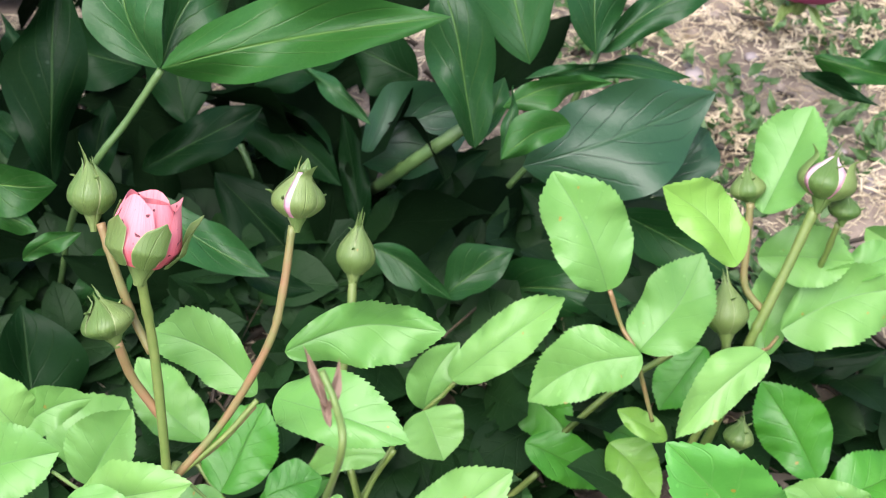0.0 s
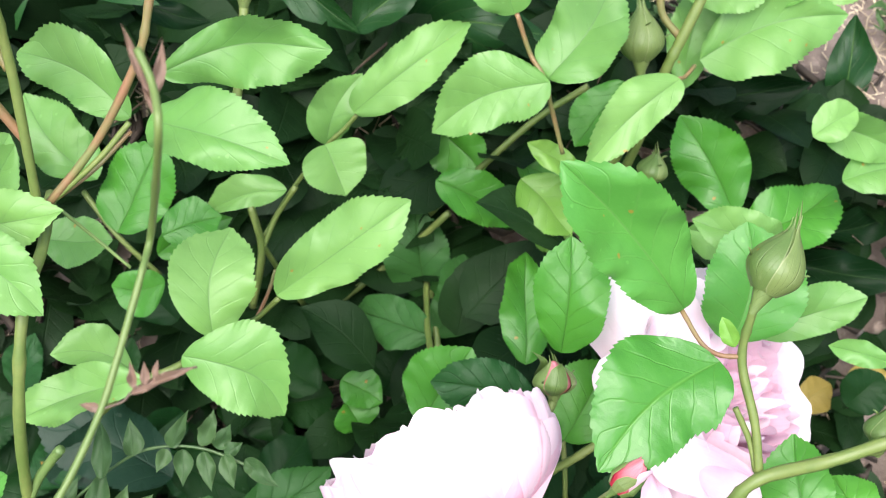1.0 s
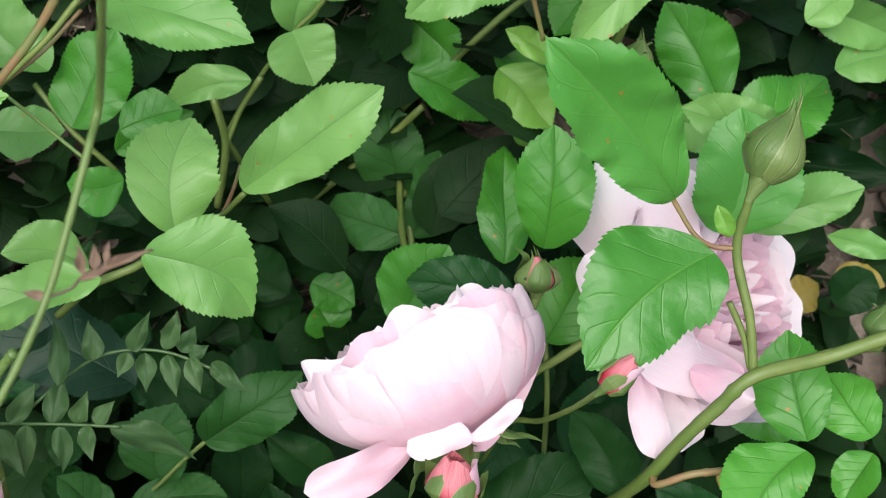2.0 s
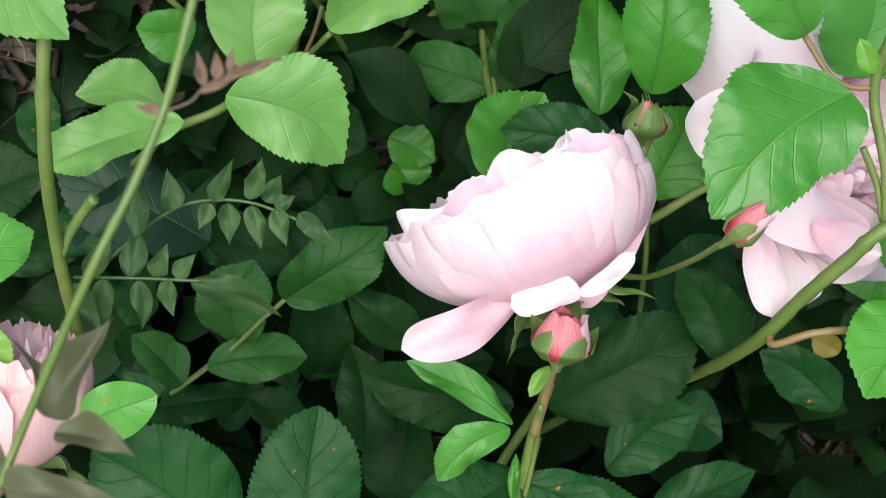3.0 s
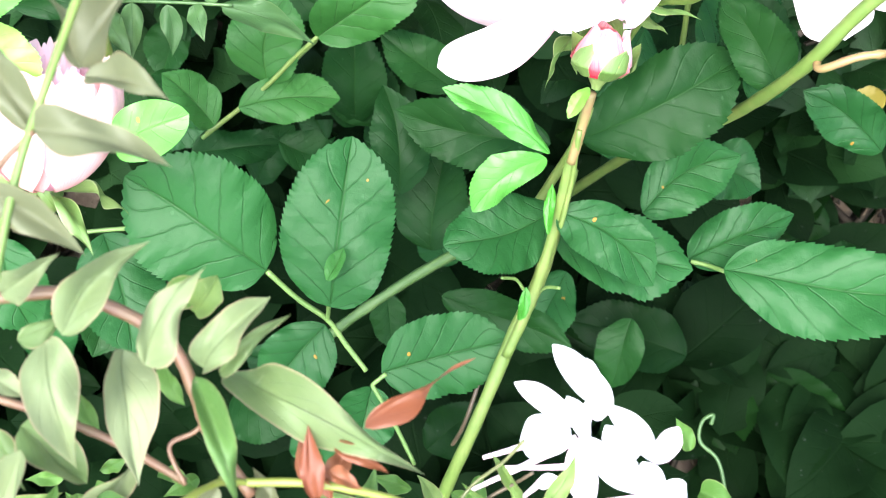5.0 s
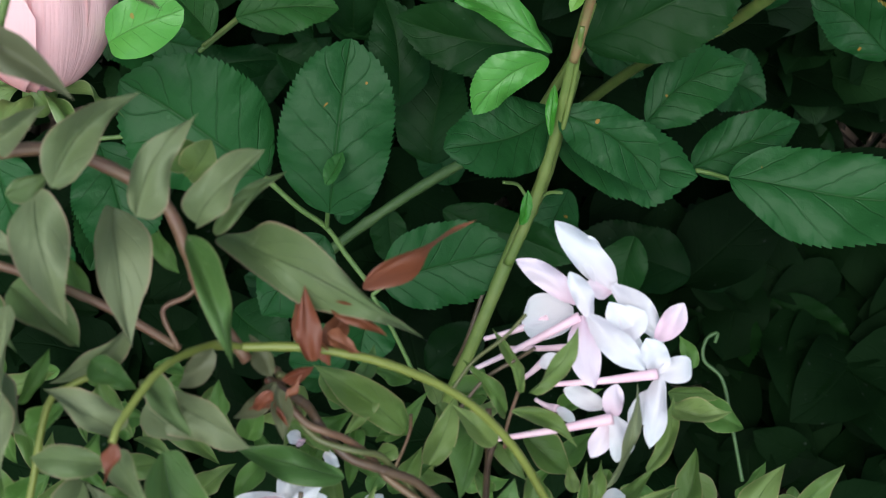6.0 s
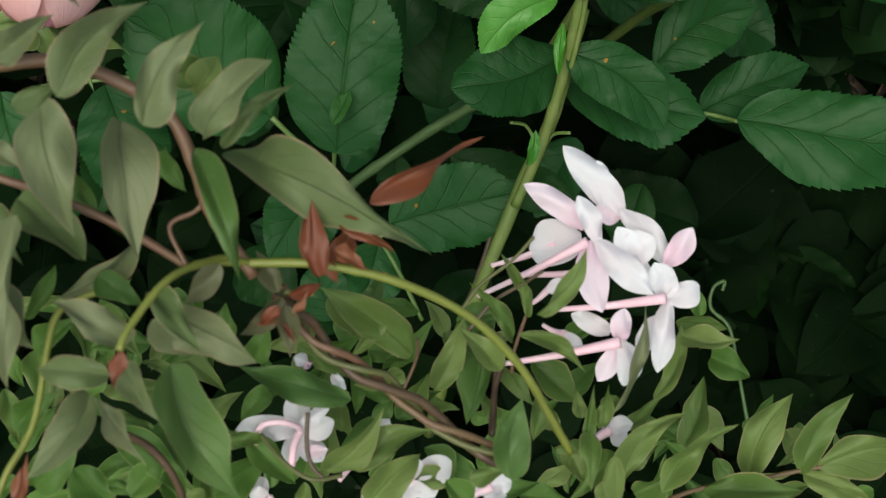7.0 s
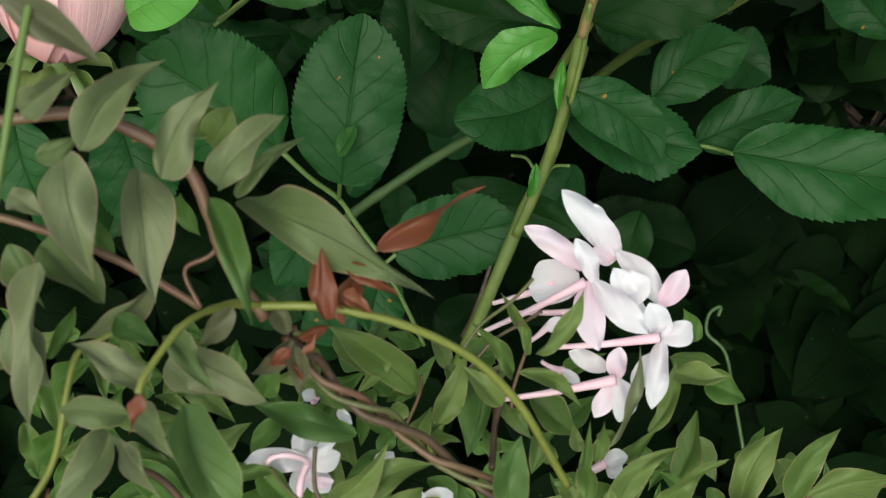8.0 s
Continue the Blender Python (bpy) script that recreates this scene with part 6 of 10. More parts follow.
stem(jasmine_sprig, 'curl', 0.0006, [(-0.1017, 0.2299, 0.1898), (-0.0865, 0.2372, 0.2009), (-0.0716, 0.2405, 0.2097), (-0.0522, 0.2400, 0.2106), (-0.0310, 0.2323, 0.2074)])
leaf(jasmine_sprig, 'jass', (-0.0635, 0.2399, 0.2122), (-0.0561, 0.2496, 0.2235), 0.0068, (0.09, -0.79, 0.61), 0.30, 0.25, 222)
leaf(jasmine_sprig, 'jass', (-0.0519, 0.2397, 0.2128), (-0.0459, 0.2493, 0.2234), 0.0072, (-0.09, -0.71, 0.70), 0.30, 0.25, 223)
leaf(jasmine_sprig, 'jass', (-0.0461, 0.2387, 0.2126), (-0.0409, 0.2454, 0.2196), 0.0068, (0.02, -0.72, 0.69), 0.30, 0.25, 224)
leaf(jasmine_sprig, 'jass', (-0.0432, 0.2373, 0.2119), (-0.0361, 0.2401, 0.2143), 0.0060, (-0.01, -0.65, 0.76), 0.30, 0.25, 225)
leaf(jasmine_sprig, 'jass', (-0.0355, 0.2349, 0.2110), (-0.0230, 0.2259, 0.2051), 0.0068, (0.08, -0.46, 0.88), 0.30, 0.25, 226)
leaf(jasmine_sprig, 'jass', (-0.0645, 0.2393, 0.2118), (-0.0685, 0.2315, 0.2077), 0.0059, (0.16, -0.51, 0.84), 0.30, 0.25, 227)
leaf(jasmine_sprig, 'jass', (-0.0587, 0.2390, 0.2120), (-0.0583, 0.2271, 0.2044), 0.0072, (0.29, -0.50, 0.81), 0.30, 0.25, 228)
leaf(jasmine_sprig, 'jass', (-0.0509, 0.2380, 0.2119), (-0.0483, 0.2252, 0.2041), 0.0069, (-0.02, -0.52, 0.86), 0.30, 0.25, 229)
leaf(jasmine_sprig, 'jass', (-0.0432, 0.2366, 0.2115), (-0.0394, 0.2251, 0.2065), 0.0068, (0.15, -0.36, 0.92), 0.30, 0.25, 230)
leaf(jasmine_sprig, 'jass', (-0.0355, 0.2341, 0.2105), (-0.0289, 0.2299, 0.2056), 0.0056, (0.18, -0.61, 0.77), 0.30, 0.25, 231)
leaf(jasmine_sprig, 'jass', (-0.0771, 0.2377, 0.2100), (-0.0789, 0.2491, 0.2183), 0.0079, (0.21, -0.55, 0.81), 0.30, 0.25, 232)
leaf(jasmine_sprig, 'jass', (-0.0889, 0.2307, 0.2051), (-0.0905, 0.2527, 0.2136), 0.0080, (0.05, -0.36, 0.93), 0.30, 0.25, 233)
stem(jasmine_sprig, 'curl', 0.0006, [(-0.1138, 0.2254, 0.1863), (-0.1006, 0.2226, 0.1913), (-0.0849, 0.2216, 0.1917), (-0.0692, 0.2203, 0.1919)])
leaf(jasmine_sprig, 'jass', (-0.0937, 0.2223, 0.1916), (-0.0901, 0.2401, 0.1981), 0.0089, (0.27, -0.38, 0.88), 0.30, 0.25, 234)
leaf(jasmine_sprig, 'jass', (-0.0849, 0.2219, 0.1919), (-0.0791, 0.2299, 0.2017), 0.0073, (0.11, -0.80, 0.59), 0.30, 0.25, 235)
leaf(jasmine_sprig, 'jass', (-0.0780, 0.2216, 0.1921), (-0.0708, 0.2283, 0.1967), 0.0069, (-0.05, -0.51, 0.86), 0.30, 0.25, 236)
leaf(jasmine_sprig, 'jass', (-0.1026, 0.2224, 0.1910), (-0.1040, 0.2072, 0.1790), 0.0077, (0.17, -0.62, 0.76), 0.30, 0.25, 237)
leaf(jasmine_sprig, 'jass', (-0.0908, 0.2213, 0.1912), (-0.0902, 0.2085, 0.1790), 0.0073, (0.38, -0.63, 0.68), 0.30, 0.25, 238)
leaf(jasmine_sprig, 'jass', (-0.0820, 0.2209, 0.1915), (-0.0784, 0.2084, 0.1887), 0.0065, (0.11, -0.18, 0.98), 0.30, 0.25, 239)
leaf(jasmine_sprig, 'jass', (-0.0731, 0.2205, 0.1918), (-0.0427, 0.2138, 0.1788), 0.0106, (0.30, -0.34, 0.89), 0.30, 0.25, 240)
leaf(jasmine_sprig, 'jass', (-0.1124, 0.2215, 0.1899), (-0.1021, 0.2047, 0.1867), 0.0081, (-0.04, -0.21, 0.98), 0.30, 0.25, 241)
leaf(jasmine_sprig, 'jass', (-0.1085, 0.2230, 0.1910), (-0.0993, 0.2357, 0.1966), 0.0080, (0.20, -0.51, 0.84), 0.30, 0.25, 242)
stem(jasmine, 'shoot', 0.0008, [(-0.0252, 0.1821, 0.4821), (-0.0219, 0.1747, 0.4796), (-0.0205, 0.1651, 0.4767), (-0.0293, 0.1757, 0.4344), (-0.0311, 0.1674, 0.4307), (-0.0333, 0.1592, 0.4270), (-0.0360, 0.1498, 0.4226), (-0.0389, 0.1419, 0.4179), (-0.0445, 0.1311, 0.4114), (-0.0517, 0.1196, 0.4044), (-0.0686, 0.1017, 0.3762), (-0.0735, 0.0888, 0.3718), (-0.0757, 0.0773, 0.3702), (-0.0776, 0.0622, 0.3682), (-0.0797, 0.0470, 0.3651)])
stem(jasmine, 'dry', 0.0003, [(-0.0389, 0.1417, 0.4178), (-0.0344, 0.1430, 0.4188), (-0.0321, 0.1455, 0.4192), (-0.0249, 0.1488, 0.4203), (-0.0194, 0.1496, 0.4211)])
leaf(jasmine, 'dry', (-0.0330, 0.1445, 0.4191), (-0.0193, 0.1486, 0.4220), 0.0026, (-0.06, -0.43, 0.90), 0.70, 0.01, 243)
leaf(jasmine, 'dry', (-0.0321, 0.1449, 0.4206), (-0.0332, 0.1506, 0.4226), 0.0020, (0.01, -0.33, 0.94), 0.50, -0.03, 244)
leaf(jasmine, 'dry', (-0.0299, 0.1455, 0.4211), (-0.0300, 0.1496, 0.4237), 0.0021, (0.20, -0.53, 0.82), 0.50, -0.04, 245)
leaf(jasmine, 'dry', (-0.0277, 0.1467, 0.4213), (-0.0271, 0.1500, 0.4239), 0.0018, (-0.13, -0.60, 0.79), 0.50, 0.73, 246)
leaf(jasmine, 'dry', (-0.0389, 0.1417, 0.4178), (-0.0436, 0.1424, 0.4189), 0.0020, (0.13, -0.48, 0.87), 0.40, 0.23, 247)
leaf(jasmine, 'dry', (-0.0249, 0.1834, 0.4685), (-0.0297, 0.1933, 0.4781), 0.0022, (0.15, -0.65, 0.74), 0.30, 0.78, 248)
leaf(jasmine, 'dry', (-0.0241, 0.1829, 0.4682), (-0.0224, 0.1908, 0.4760), 0.0024, (0.09, -0.71, 0.69), 0.30, 0.10, 249)
leaf(jasmine, 'dry', (-0.0241, 0.1798, 0.4660), (-0.0284, 0.1912, 0.4696), 0.0019, (0.05, -0.28, 0.96), 0.30, 0.36, 250)
leaf(jasmine, 'jasn', (-0.0656, 0.1073, 0.3677), (-0.0541, 0.1239, 0.3747), 0.0103, (-0.22, -0.24, 0.94), 0.81, 0.49, 251)
leaf(jasmine, 'jasn', (-0.0728, 0.0941, 0.3686), (-0.0834, 0.1150, 0.3737), 0.0065, (0.23, -0.12, 0.97), 0.65, 0.24, 252)
leaf(jasmine, 'jasn', (-0.0670, 0.1089, 0.3640), (-0.0735, 0.1225, 0.3717), 0.0052, (0.61, -0.14, 0.78), 0.58, 0.76, 253)
leaf(jasmine, 'jasn', (-0.0637, 0.1031, 0.3725), (-0.0476, 0.0976, 0.3749), 0.0066, (-0.12, 0.10, 0.99), 1.02, 0.12, 254)
leaf(jasmine, 'jasn', (-0.0714, 0.0928, 0.3735), (-0.0485, 0.0886, 0.3666), 0.0077, (0.29, 0.02, 0.96), 1.03, 1.00, 255)
leaf(jasmine, 'jasn', (-0.0799, 0.0826, 0.3724), (-0.0631, 0.0740, 0.3631), 0.0067, (0.27, -0.41, 0.87), 0.91, 0.20, 256)
stem(jasmine, 'vine', 0.0006, [(-0.0717, 0.0927, 0.3724), (-0.0764, 0.0880, 0.3715), (-0.0804, 0.0809, 0.3717), (-0.0837, 0.0733, 0.3707)])
stem(jasmine, 'vine', 0.0013, [(-0.0923, 0.0714, 0.3408), (-0.0840, 0.0728, 0.3411), (-0.0736, 0.0734, 0.3413), (-0.0638, 0.0709, 0.3384), (-0.0541, 0.0655, 0.3335), (-0.0500, 0.0569, 0.3277), (-0.0473, 0.0493, 0.3233), (-0.0398, 0.0387, 0.3168)])
stem(jasmine, 'vine', 0.0009, [(-0.0940, 0.0581, 0.3262), (-0.0876, 0.0564, 0.3257), (-0.0775, 0.0534, 0.3226), (-0.0658, 0.0488, 0.3180), (-0.0538, 0.0423, 0.3128)])
stem(jasmine, 'tendril', 0.0009, [(-0.0461, 0.0414, 0.3188), (-0.0407, 0.0410, 0.3186), (-0.0277, 0.0406, 0.3184), (-0.0127, 0.0381, 0.3144), (0.0016, 0.0331, 0.3055), (0.0120, 0.0252, 0.2946), (0.0188, 0.0163, 0.2835), (0.0235, 0.0104, 0.2744)])
stem(jasmine, 'tendril', 0.0007, [(-0.0581, 0.0180, 0.3451), (-0.0568, 0.0221, 0.3443), (-0.0514, 0.0323, 0.3390), (-0.0450, 0.0398, 0.3256), (-0.0407, 0.0410, 0.3186)])
stem(jasmine, 'tendril', 0.0007, [(-0.0872, -0.0069, 0.3167), (-0.0840, 0.0010, 0.3191), (-0.0796, 0.0108, 0.3190), (-0.0769, 0.0293, 0.3205), (-0.0728, 0.0341, 0.3188), (-0.0663, 0.0372, 0.3176)])
TWINE = [(-0.0356, 0.0372, 0.3122), (-0.0307, 0.0313, 0.3062), (-0.0232, 0.0256, 0.3002), (-0.0132, 0.0196, 0.2940), (-0.0017, 0.0133, 0.2879), (0.0100, 0.0067, 0.2815)]
twine(jasmine, "brownvine", 0.0010, TWINE, 0.0013, 2.1, 0.4)
twine(jasmine, "vine", 0.0008, TWINE, 0.0015, 2.1, 3.4)
twine(jasmine, "oldshoot", 0.0007, TWINE, 0.0021, 2.1, 1.9)
stem(jasmine, 'vine', 0.0005, [(-0.0527, 0.0406, 0.3186), (-0.0558, 0.0479, 0.3208), (-0.0503, 0.0510, 0.3217), (-0.0459, 0.0572, 0.3236)])
stem(jasmine, 'dry', 0.0005, [(-0.0322, 0.0175, 0.2873), (-0.0325, 0.0130, 0.2859), (-0.0323, 0.0091, 0.2847), (-0.0311, 0.0062, 0.2838), (-0.0292, 0.0045, 0.2833)])
stem(jasmine, 'oldshoot', 0.0004, [(-0.0003, 0.0400, 0.2804), (0.0045, 0.0460, 0.2822), (0.0113, 0.0504, 0.2856), (0.0161, 0.0547, 0.2890)])
stem(jasmine, 'dry', 0.0004, [(0.0014, 0.0365, 0.2772), (0.0072, 0.0429, 0.2792), (0.0144, 0.0465, 0.2823), (0.0180, 0.0482, 0.2849)])
stem(jasmine, 'brownvine', 0.0008, [(-0.0660, 0.0102, 0.3093), (-0.0615, 0.0082, 0.3044), (-0.0576, 0.0034, 0.2988), (-0.0559, -0.0025, 0.2917)])
stem(jasmine, 'oldshoot', 0.0005, [(-0.0430, 0.0143, 0.2790), (-0.0380, 0.0084, 0.2814), (-0.0319, 0.0043, 0.2822), (-0.0255, 0.0052, 0.2803)])
stem(jasmine, 'brownvine', 0.0007, [(0.0080, 0.0376, 0.2723), (0.0076, 0.0267, 0.2689), (0.0070, 0.0172, 0.2650)])
stem(jasmine, 'brownvine', 0.0007, [(0.0063, 0.0133, 0.2806), (0.0074, 0.0245, 0.2735), (0.0094, 0.0310, 0.2724)])
leaf(jasmine, 'jasn', (-0.0340, 0.0342, 0.3176), (-0.0428, 0.0281, 0.3115), 0.0044, (0.15, -0.45, 0.88), 0.60, 0.70, 640)
leaf(jasmine, 'jasn', (-0.0351, 0.0357, 0.3160), (-0.0402, 0.0447, 0.3146), 0.0038, (0.15, -0.45, 0.88), 0.60, 0.70, 641)
leaf(jasmine, 'jasred', (-0.0329, 0.0346, 0.3177), (-0.0271, 0.0380, 0.3145), 0.0029, (0.15, -0.45, 0.88), 0.60, 0.70, 642)
leaf(jasmine, 'jasn', (-0.0339, 0.0332, 0.3162), (-0.0337, 0.0243, 0.3092), 0.0044, (0.15, -0.45, 0.88), 0.60, 0.70, 643)
leaf(jasmine, 'jasred', (-0.0343, 0.0317, 0.3210), (-0.0382, 0.0291, 0.3160), 0.0029, (0.15, -0.45, 0.88), 0.60, 0.70, 644)
leaf(jasmine, 'jasn', (-0.0449, 0.0387, 0.3264), (-0.0527, 0.0327, 0.3203), 0.0049, (0.15, -0.45, 0.88), 0.60, 0.70, 645)
leaf(jasmine, 'jasb', (-0.0580, 0.0290, 0.3224), (-0.0509, 0.0236, 0.3165), 0.0061, (0.15, -0.45, 0.88), 0.60, 0.70, 646)
leaf(jasmine, 'jasred', (-0.0279, 0.0403, 0.3174), (-0.0299, 0.0525, 0.3170), 0.0053, (0.15, -0.45, 0.88), 0.60, 0.70, 647)
leaf(jasmine, 'jasred', (-0.0254, 0.0408, 0.3154), (-0.0212, 0.0498, 0.3140), 0.0048, (0.15, -0.45, 0.88), 0.60, 0.70, 648)
leaf(jasmine, 'jas', (-0.0577, 0.0786, 0.3232), (-0.0492, 0.0827, 0.3202), 0.0069, (0.15, -0.45, 0.88), 0.60, 0.70, 649)
leaf(jasmine, 'jasn', (-0.0488, 0.0574, 0.3354), (-0.0425, 0.0501, 0.3289), 0.0039, (0.15, -0.45, 0.88), 0.60, 0.70, 650)
leaf(jasmine, 'jasd', (-0.0695, 0.0388, 0.3192), (-0.0613, 0.0344, 0.3136), 0.0058, (0.15, -0.45, 0.88), 0.60, 0.70, 651)
leaf(jasmine, 'jasd', (-0.0214, 0.0418, 0.2801), (-0.0171, 0.0511, 0.2788), 0.0038, (0.15, -0.45, 0.88), 0.60, 0.70, 652)
leaf(jasmine, 'jasb', (-0.0709, 0.0630, 0.3485), (-0.0551, 0.0801, 0.3512), 0.0087, (0.37, -0.45, 0.81), 0.70, 0.50, 257, peak=0.41, lean=-0.12, skew=-0.18, hook=0.00)
leaf(jasmine, 'jasb', (-0.0808, 0.0639, 0.3426), (-0.0689, 0.0704, 0.3422), 0.0039, (0.40, -0.70, 0.59), 0.52, 0.32, 258)
leaf(jasmine, 'jasb', (-0.0549, 0.0565, 0.3506), (-0.0434, 0.0725, 0.3584), 0.0072, (0.35, -0.62, 0.70), 0.86, -0.11, 259, peak=0.42, lean=-0.12, skew=0.07, hook=0.00)
leaf(jasmine, 'jasb', (-0.0462, 0.0585, 0.3407), (-0.0332, 0.0702, 0.3471), 0.0069, (-0.29, -0.16, 0.94), 0.97, 1.28, 260, peak=0.58, lean=0.01, skew=0.02, hook=0.00)
leaf(jasmine, 'jasb', (-0.0442, 0.0589, 0.3346), (-0.0305, 0.0701, 0.3365), 0.0035, (0.34, -0.60, 0.72), 0.62, 1.19, 261, peak=0.58, lean=-0.12, skew=-0.16, hook=0.00)
leaf(jasmine, 'jasb', (-0.0435, 0.0618, 0.3250), (-0.0054, 0.0420, 0.3185), 0.0091, (0.17, -0.01, 0.98), 0.64, 1.33, 262, peak=0.34, lean=0.04, skew=0.14, hook=0.00)
leaf(jasmine, 'jasd', (-0.0489, 0.0585, 0.3346), (-0.0409, 0.0348, 0.3268), 0.0051, (0.23, -0.23, 0.95), 0.80, 1.22, 263, peak=0.58, lean=-0.01, skew=-0.10, hook=0.00)
leaf(jasmine, 'jasb', (-0.0629, 0.0642, 0.3342), (-0.0592, 0.0388, 0.3282), 0.0127, (0.66, -0.12, 0.74), 0.88, 0.46, 264, peak=0.34, lean=0.09, skew=0.13, hook=0.02)
leaf(jasmine, 'jasb', (-0.0748, 0.0625, 0.3453), (-0.0692, 0.0405, 0.3373), 0.0102, (0.05, -0.33, 0.94), 0.81, 1.20, 265, peak=0.34, lean=-0.00, skew=-0.00, hook=0.00)
leaf(jasmine, 'jasb', (-0.0819, 0.0500, 0.3321), (-0.0706, 0.0402, 0.3240), 0.0112, (0.63, 0.09, 0.77), 0.98, 1.03, 266, peak=0.51, lean=0.10, skew=0.11, hook=0.00)
leaf(jasmine, 'jasb', (-0.0631, 0.0458, 0.3171), (-0.0778, 0.0345, 0.3166), 0.0062, (0.44, -0.60, 0.67), 1.00, 0.34, 267)
leaf(jasmine, 'jasb', (-0.0783, 0.0433, 0.3425), (-0.0838, 0.0155, 0.3254), 0.0088, (-0.21, -0.48, 0.85), 1.03, 0.35, 268)
leaf(jasmine, 'jasb', (-0.0618, 0.0233, 0.3258), (-0.0742, 0.0302, 0.3329), 0.0063, (0.53, 0.15, 0.84), 0.87, 1.28, 269, peak=0.55, lean=-0.07, skew=0.07, hook=0.00)
leaf(jasmine, 'jasb', (-0.0634, 0.0171, 0.3292), (-0.0773, 0.0187, 0.3275), 0.0060, (-0.14, -0.17, 0.98), 0.90, 0.91, 270, peak=0.55, lean=-0.00, skew=-0.03, hook=0.00)
leaf(jasmine, 'jasb', (-0.0683, 0.0149, 0.3233), (-0.0786, -0.0008, 0.3246), 0.0070, (0.10, 0.01, 0.99), 0.77, 1.19, 271, peak=0.58, lean=-0.12, skew=0.05, hook=0.00)
leaf(jasmine, 'jasb', (-0.0694, 0.0160, 0.3174), (-0.0585, 0.0023, 0.3162), 0.0035, (-0.31, -0.32, 0.90), 0.98, 0.46, 272, peak=0.43, lean=-0.04, skew=0.13, hook=0.00)
leaf(jasmine, 'jasb', (-0.0606, 0.0188, 0.3328), (-0.0535, 0.0077, 0.3335), 0.0052, (-0.11, -0.00, 0.99), 0.84, 0.57, 273)
leaf(jasmine, 'jasd', (-0.0537, 0.0200, 0.3248), (-0.0408, -0.0040, 0.3150), 0.0133, (0.62, 0.01, 0.78), 0.74, 0.08, 274, peak=0.36, lean=0.12, skew=0.17, hook=0.00)
leaf(jasmine, 'jasb', (-0.0548, 0.0310, 0.3156), (-0.0386, 0.0215, 0.3177), 0.0097, (-0.32, -0.44, 0.84), 0.95, 1.20, 275, peak=0.58, lean=-0.12, skew=0.02, hook=0.00)
leaf(jasmine, 'jasb', (-0.0568, 0.0325, 0.3287), (-0.0481, 0.0211, 0.3284), 0.0055, (0.27, 0.18, 0.94), 0.84, 1.06, 276)
leaf(jasmine, 'jasb', (-0.0762, 0.0632, 0.3256), (-0.0797, 0.0472, 0.3169), 0.0060, (-0.23, -0.43, 0.87), 0.54, -0.15, 277)
leaf(jasmine, 'jasb', (-0.0875, 0.0495, 0.3340), (-0.0805, 0.0377, 0.3299), 0.0059, (-0.21, -0.43, 0.88), 0.63, -0.05, 278)
leaf(jasmine, 'jasb', (-0.0859, 0.0361, 0.3320), (-0.0786, 0.0227, 0.3255), 0.0088, (-0.15, -0.50, 0.85), 0.74, 0.49, 279)
leaf(jasmine, 'jasb', (-0.0873, 0.0585, 0.3368), (-0.0802, 0.0545, 0.3354), 0.0056, (0.28, 0.17, 0.95), 0.50, 0.83, 280)
leaf(jasmine, 'jasb', (-0.0834, 0.0721, 0.3462), (-0.0722, 0.0784, 0.3512), 0.0058, (0.01, -0.64, 0.77), 0.96, 1.35, 281)
leaf(jasmine, 'jasg', (-0.0780, 0.0631, 0.3151), (-0.0719, 0.0524, 0.3122), 0.0064, (-0.22, -0.38, 0.90), 0.76, 0.01, 282)
leaf(jasmine, 'jasg', (-0.0594, 0.0667, 0.3130), (-0.0546, 0.0584, 0.3113), 0.0042, (-0.25, -0.33, 0.91), 0.59, 1.18, 283)
leaf(jasmine, 'jas', (-0.0525, 0.0760, 0.3190), (-0.0479, 0.0835, 0.3208), 0.0063, (-0.16, -0.24, 0.96), 0.94, 1.40, 284, peak=0.58, lean=0.12, skew=0.11, hook=0.00)
leaf(jasmine, 'jasg', (-0.0509, 0.0356, 0.2773), (-0.0515, 0.0438, 0.2793), 0.0044, (-0.06, -0.24, 0.97), 0.52, 1.07, 285)
leaf(jasmine, 'jasg', (-0.0454, 0.0308, 0.2758), (-0.0417, 0.0395, 0.2787), 0.0059, (0.03, -0.33, 0.94), 0.87, -0.04, 286)
leaf(jasmine, 'jasg', (-0.0437, 0.0270, 0.2641), (-0.0499, 0.0199, 0.2646), 0.0055, (0.10, -0.02, 0.99), 0.46, 1.14, 287)
leaf(jasmine, 'jasg', (-0.0837, 0.0311, 0.3158), (-0.0787, 0.0419, 0.3164), 0.0040, (0.60, -0.32, 0.73), 0.55, 0.84, 288)
leaf(jasmine, 'jasg', (-0.0853, 0.0277, 0.3043), (-0.0754, 0.0333, 0.3089), 0.0058, (-0.28, -0.26, 0.92), 1.01, -0.04, 289)
leaf(jasmine, 'jasg', (-0.0565, 0.0359, 0.2774), (-0.0625, 0.0430, 0.2802), 0.0051, (0.10, -0.29, 0.95), 0.81, 0.10, 290)
leaf(jasmine, 'jasg', (-0.0392, 0.0251, 0.2635), (-0.0327, 0.0304, 0.2658), 0.0045, (0.19, -0.57, 0.80), 0.77, 1.36, 291)
leaf(jasmine, 'jasg', (-0.0811, 0.0215, 0.2888), (-0.0742, 0.0306, 0.2905), 0.0062, (0.43, -0.47, 0.78), 0.71, 1.11, 292)
leaf(jasmine, 'jasg', (-0.0914, 0.0140, 0.2918), (-0.0826, 0.0212, 0.2961), 0.0067, (-0.13, -0.39, 0.91), 0.82, 0.17, 293)
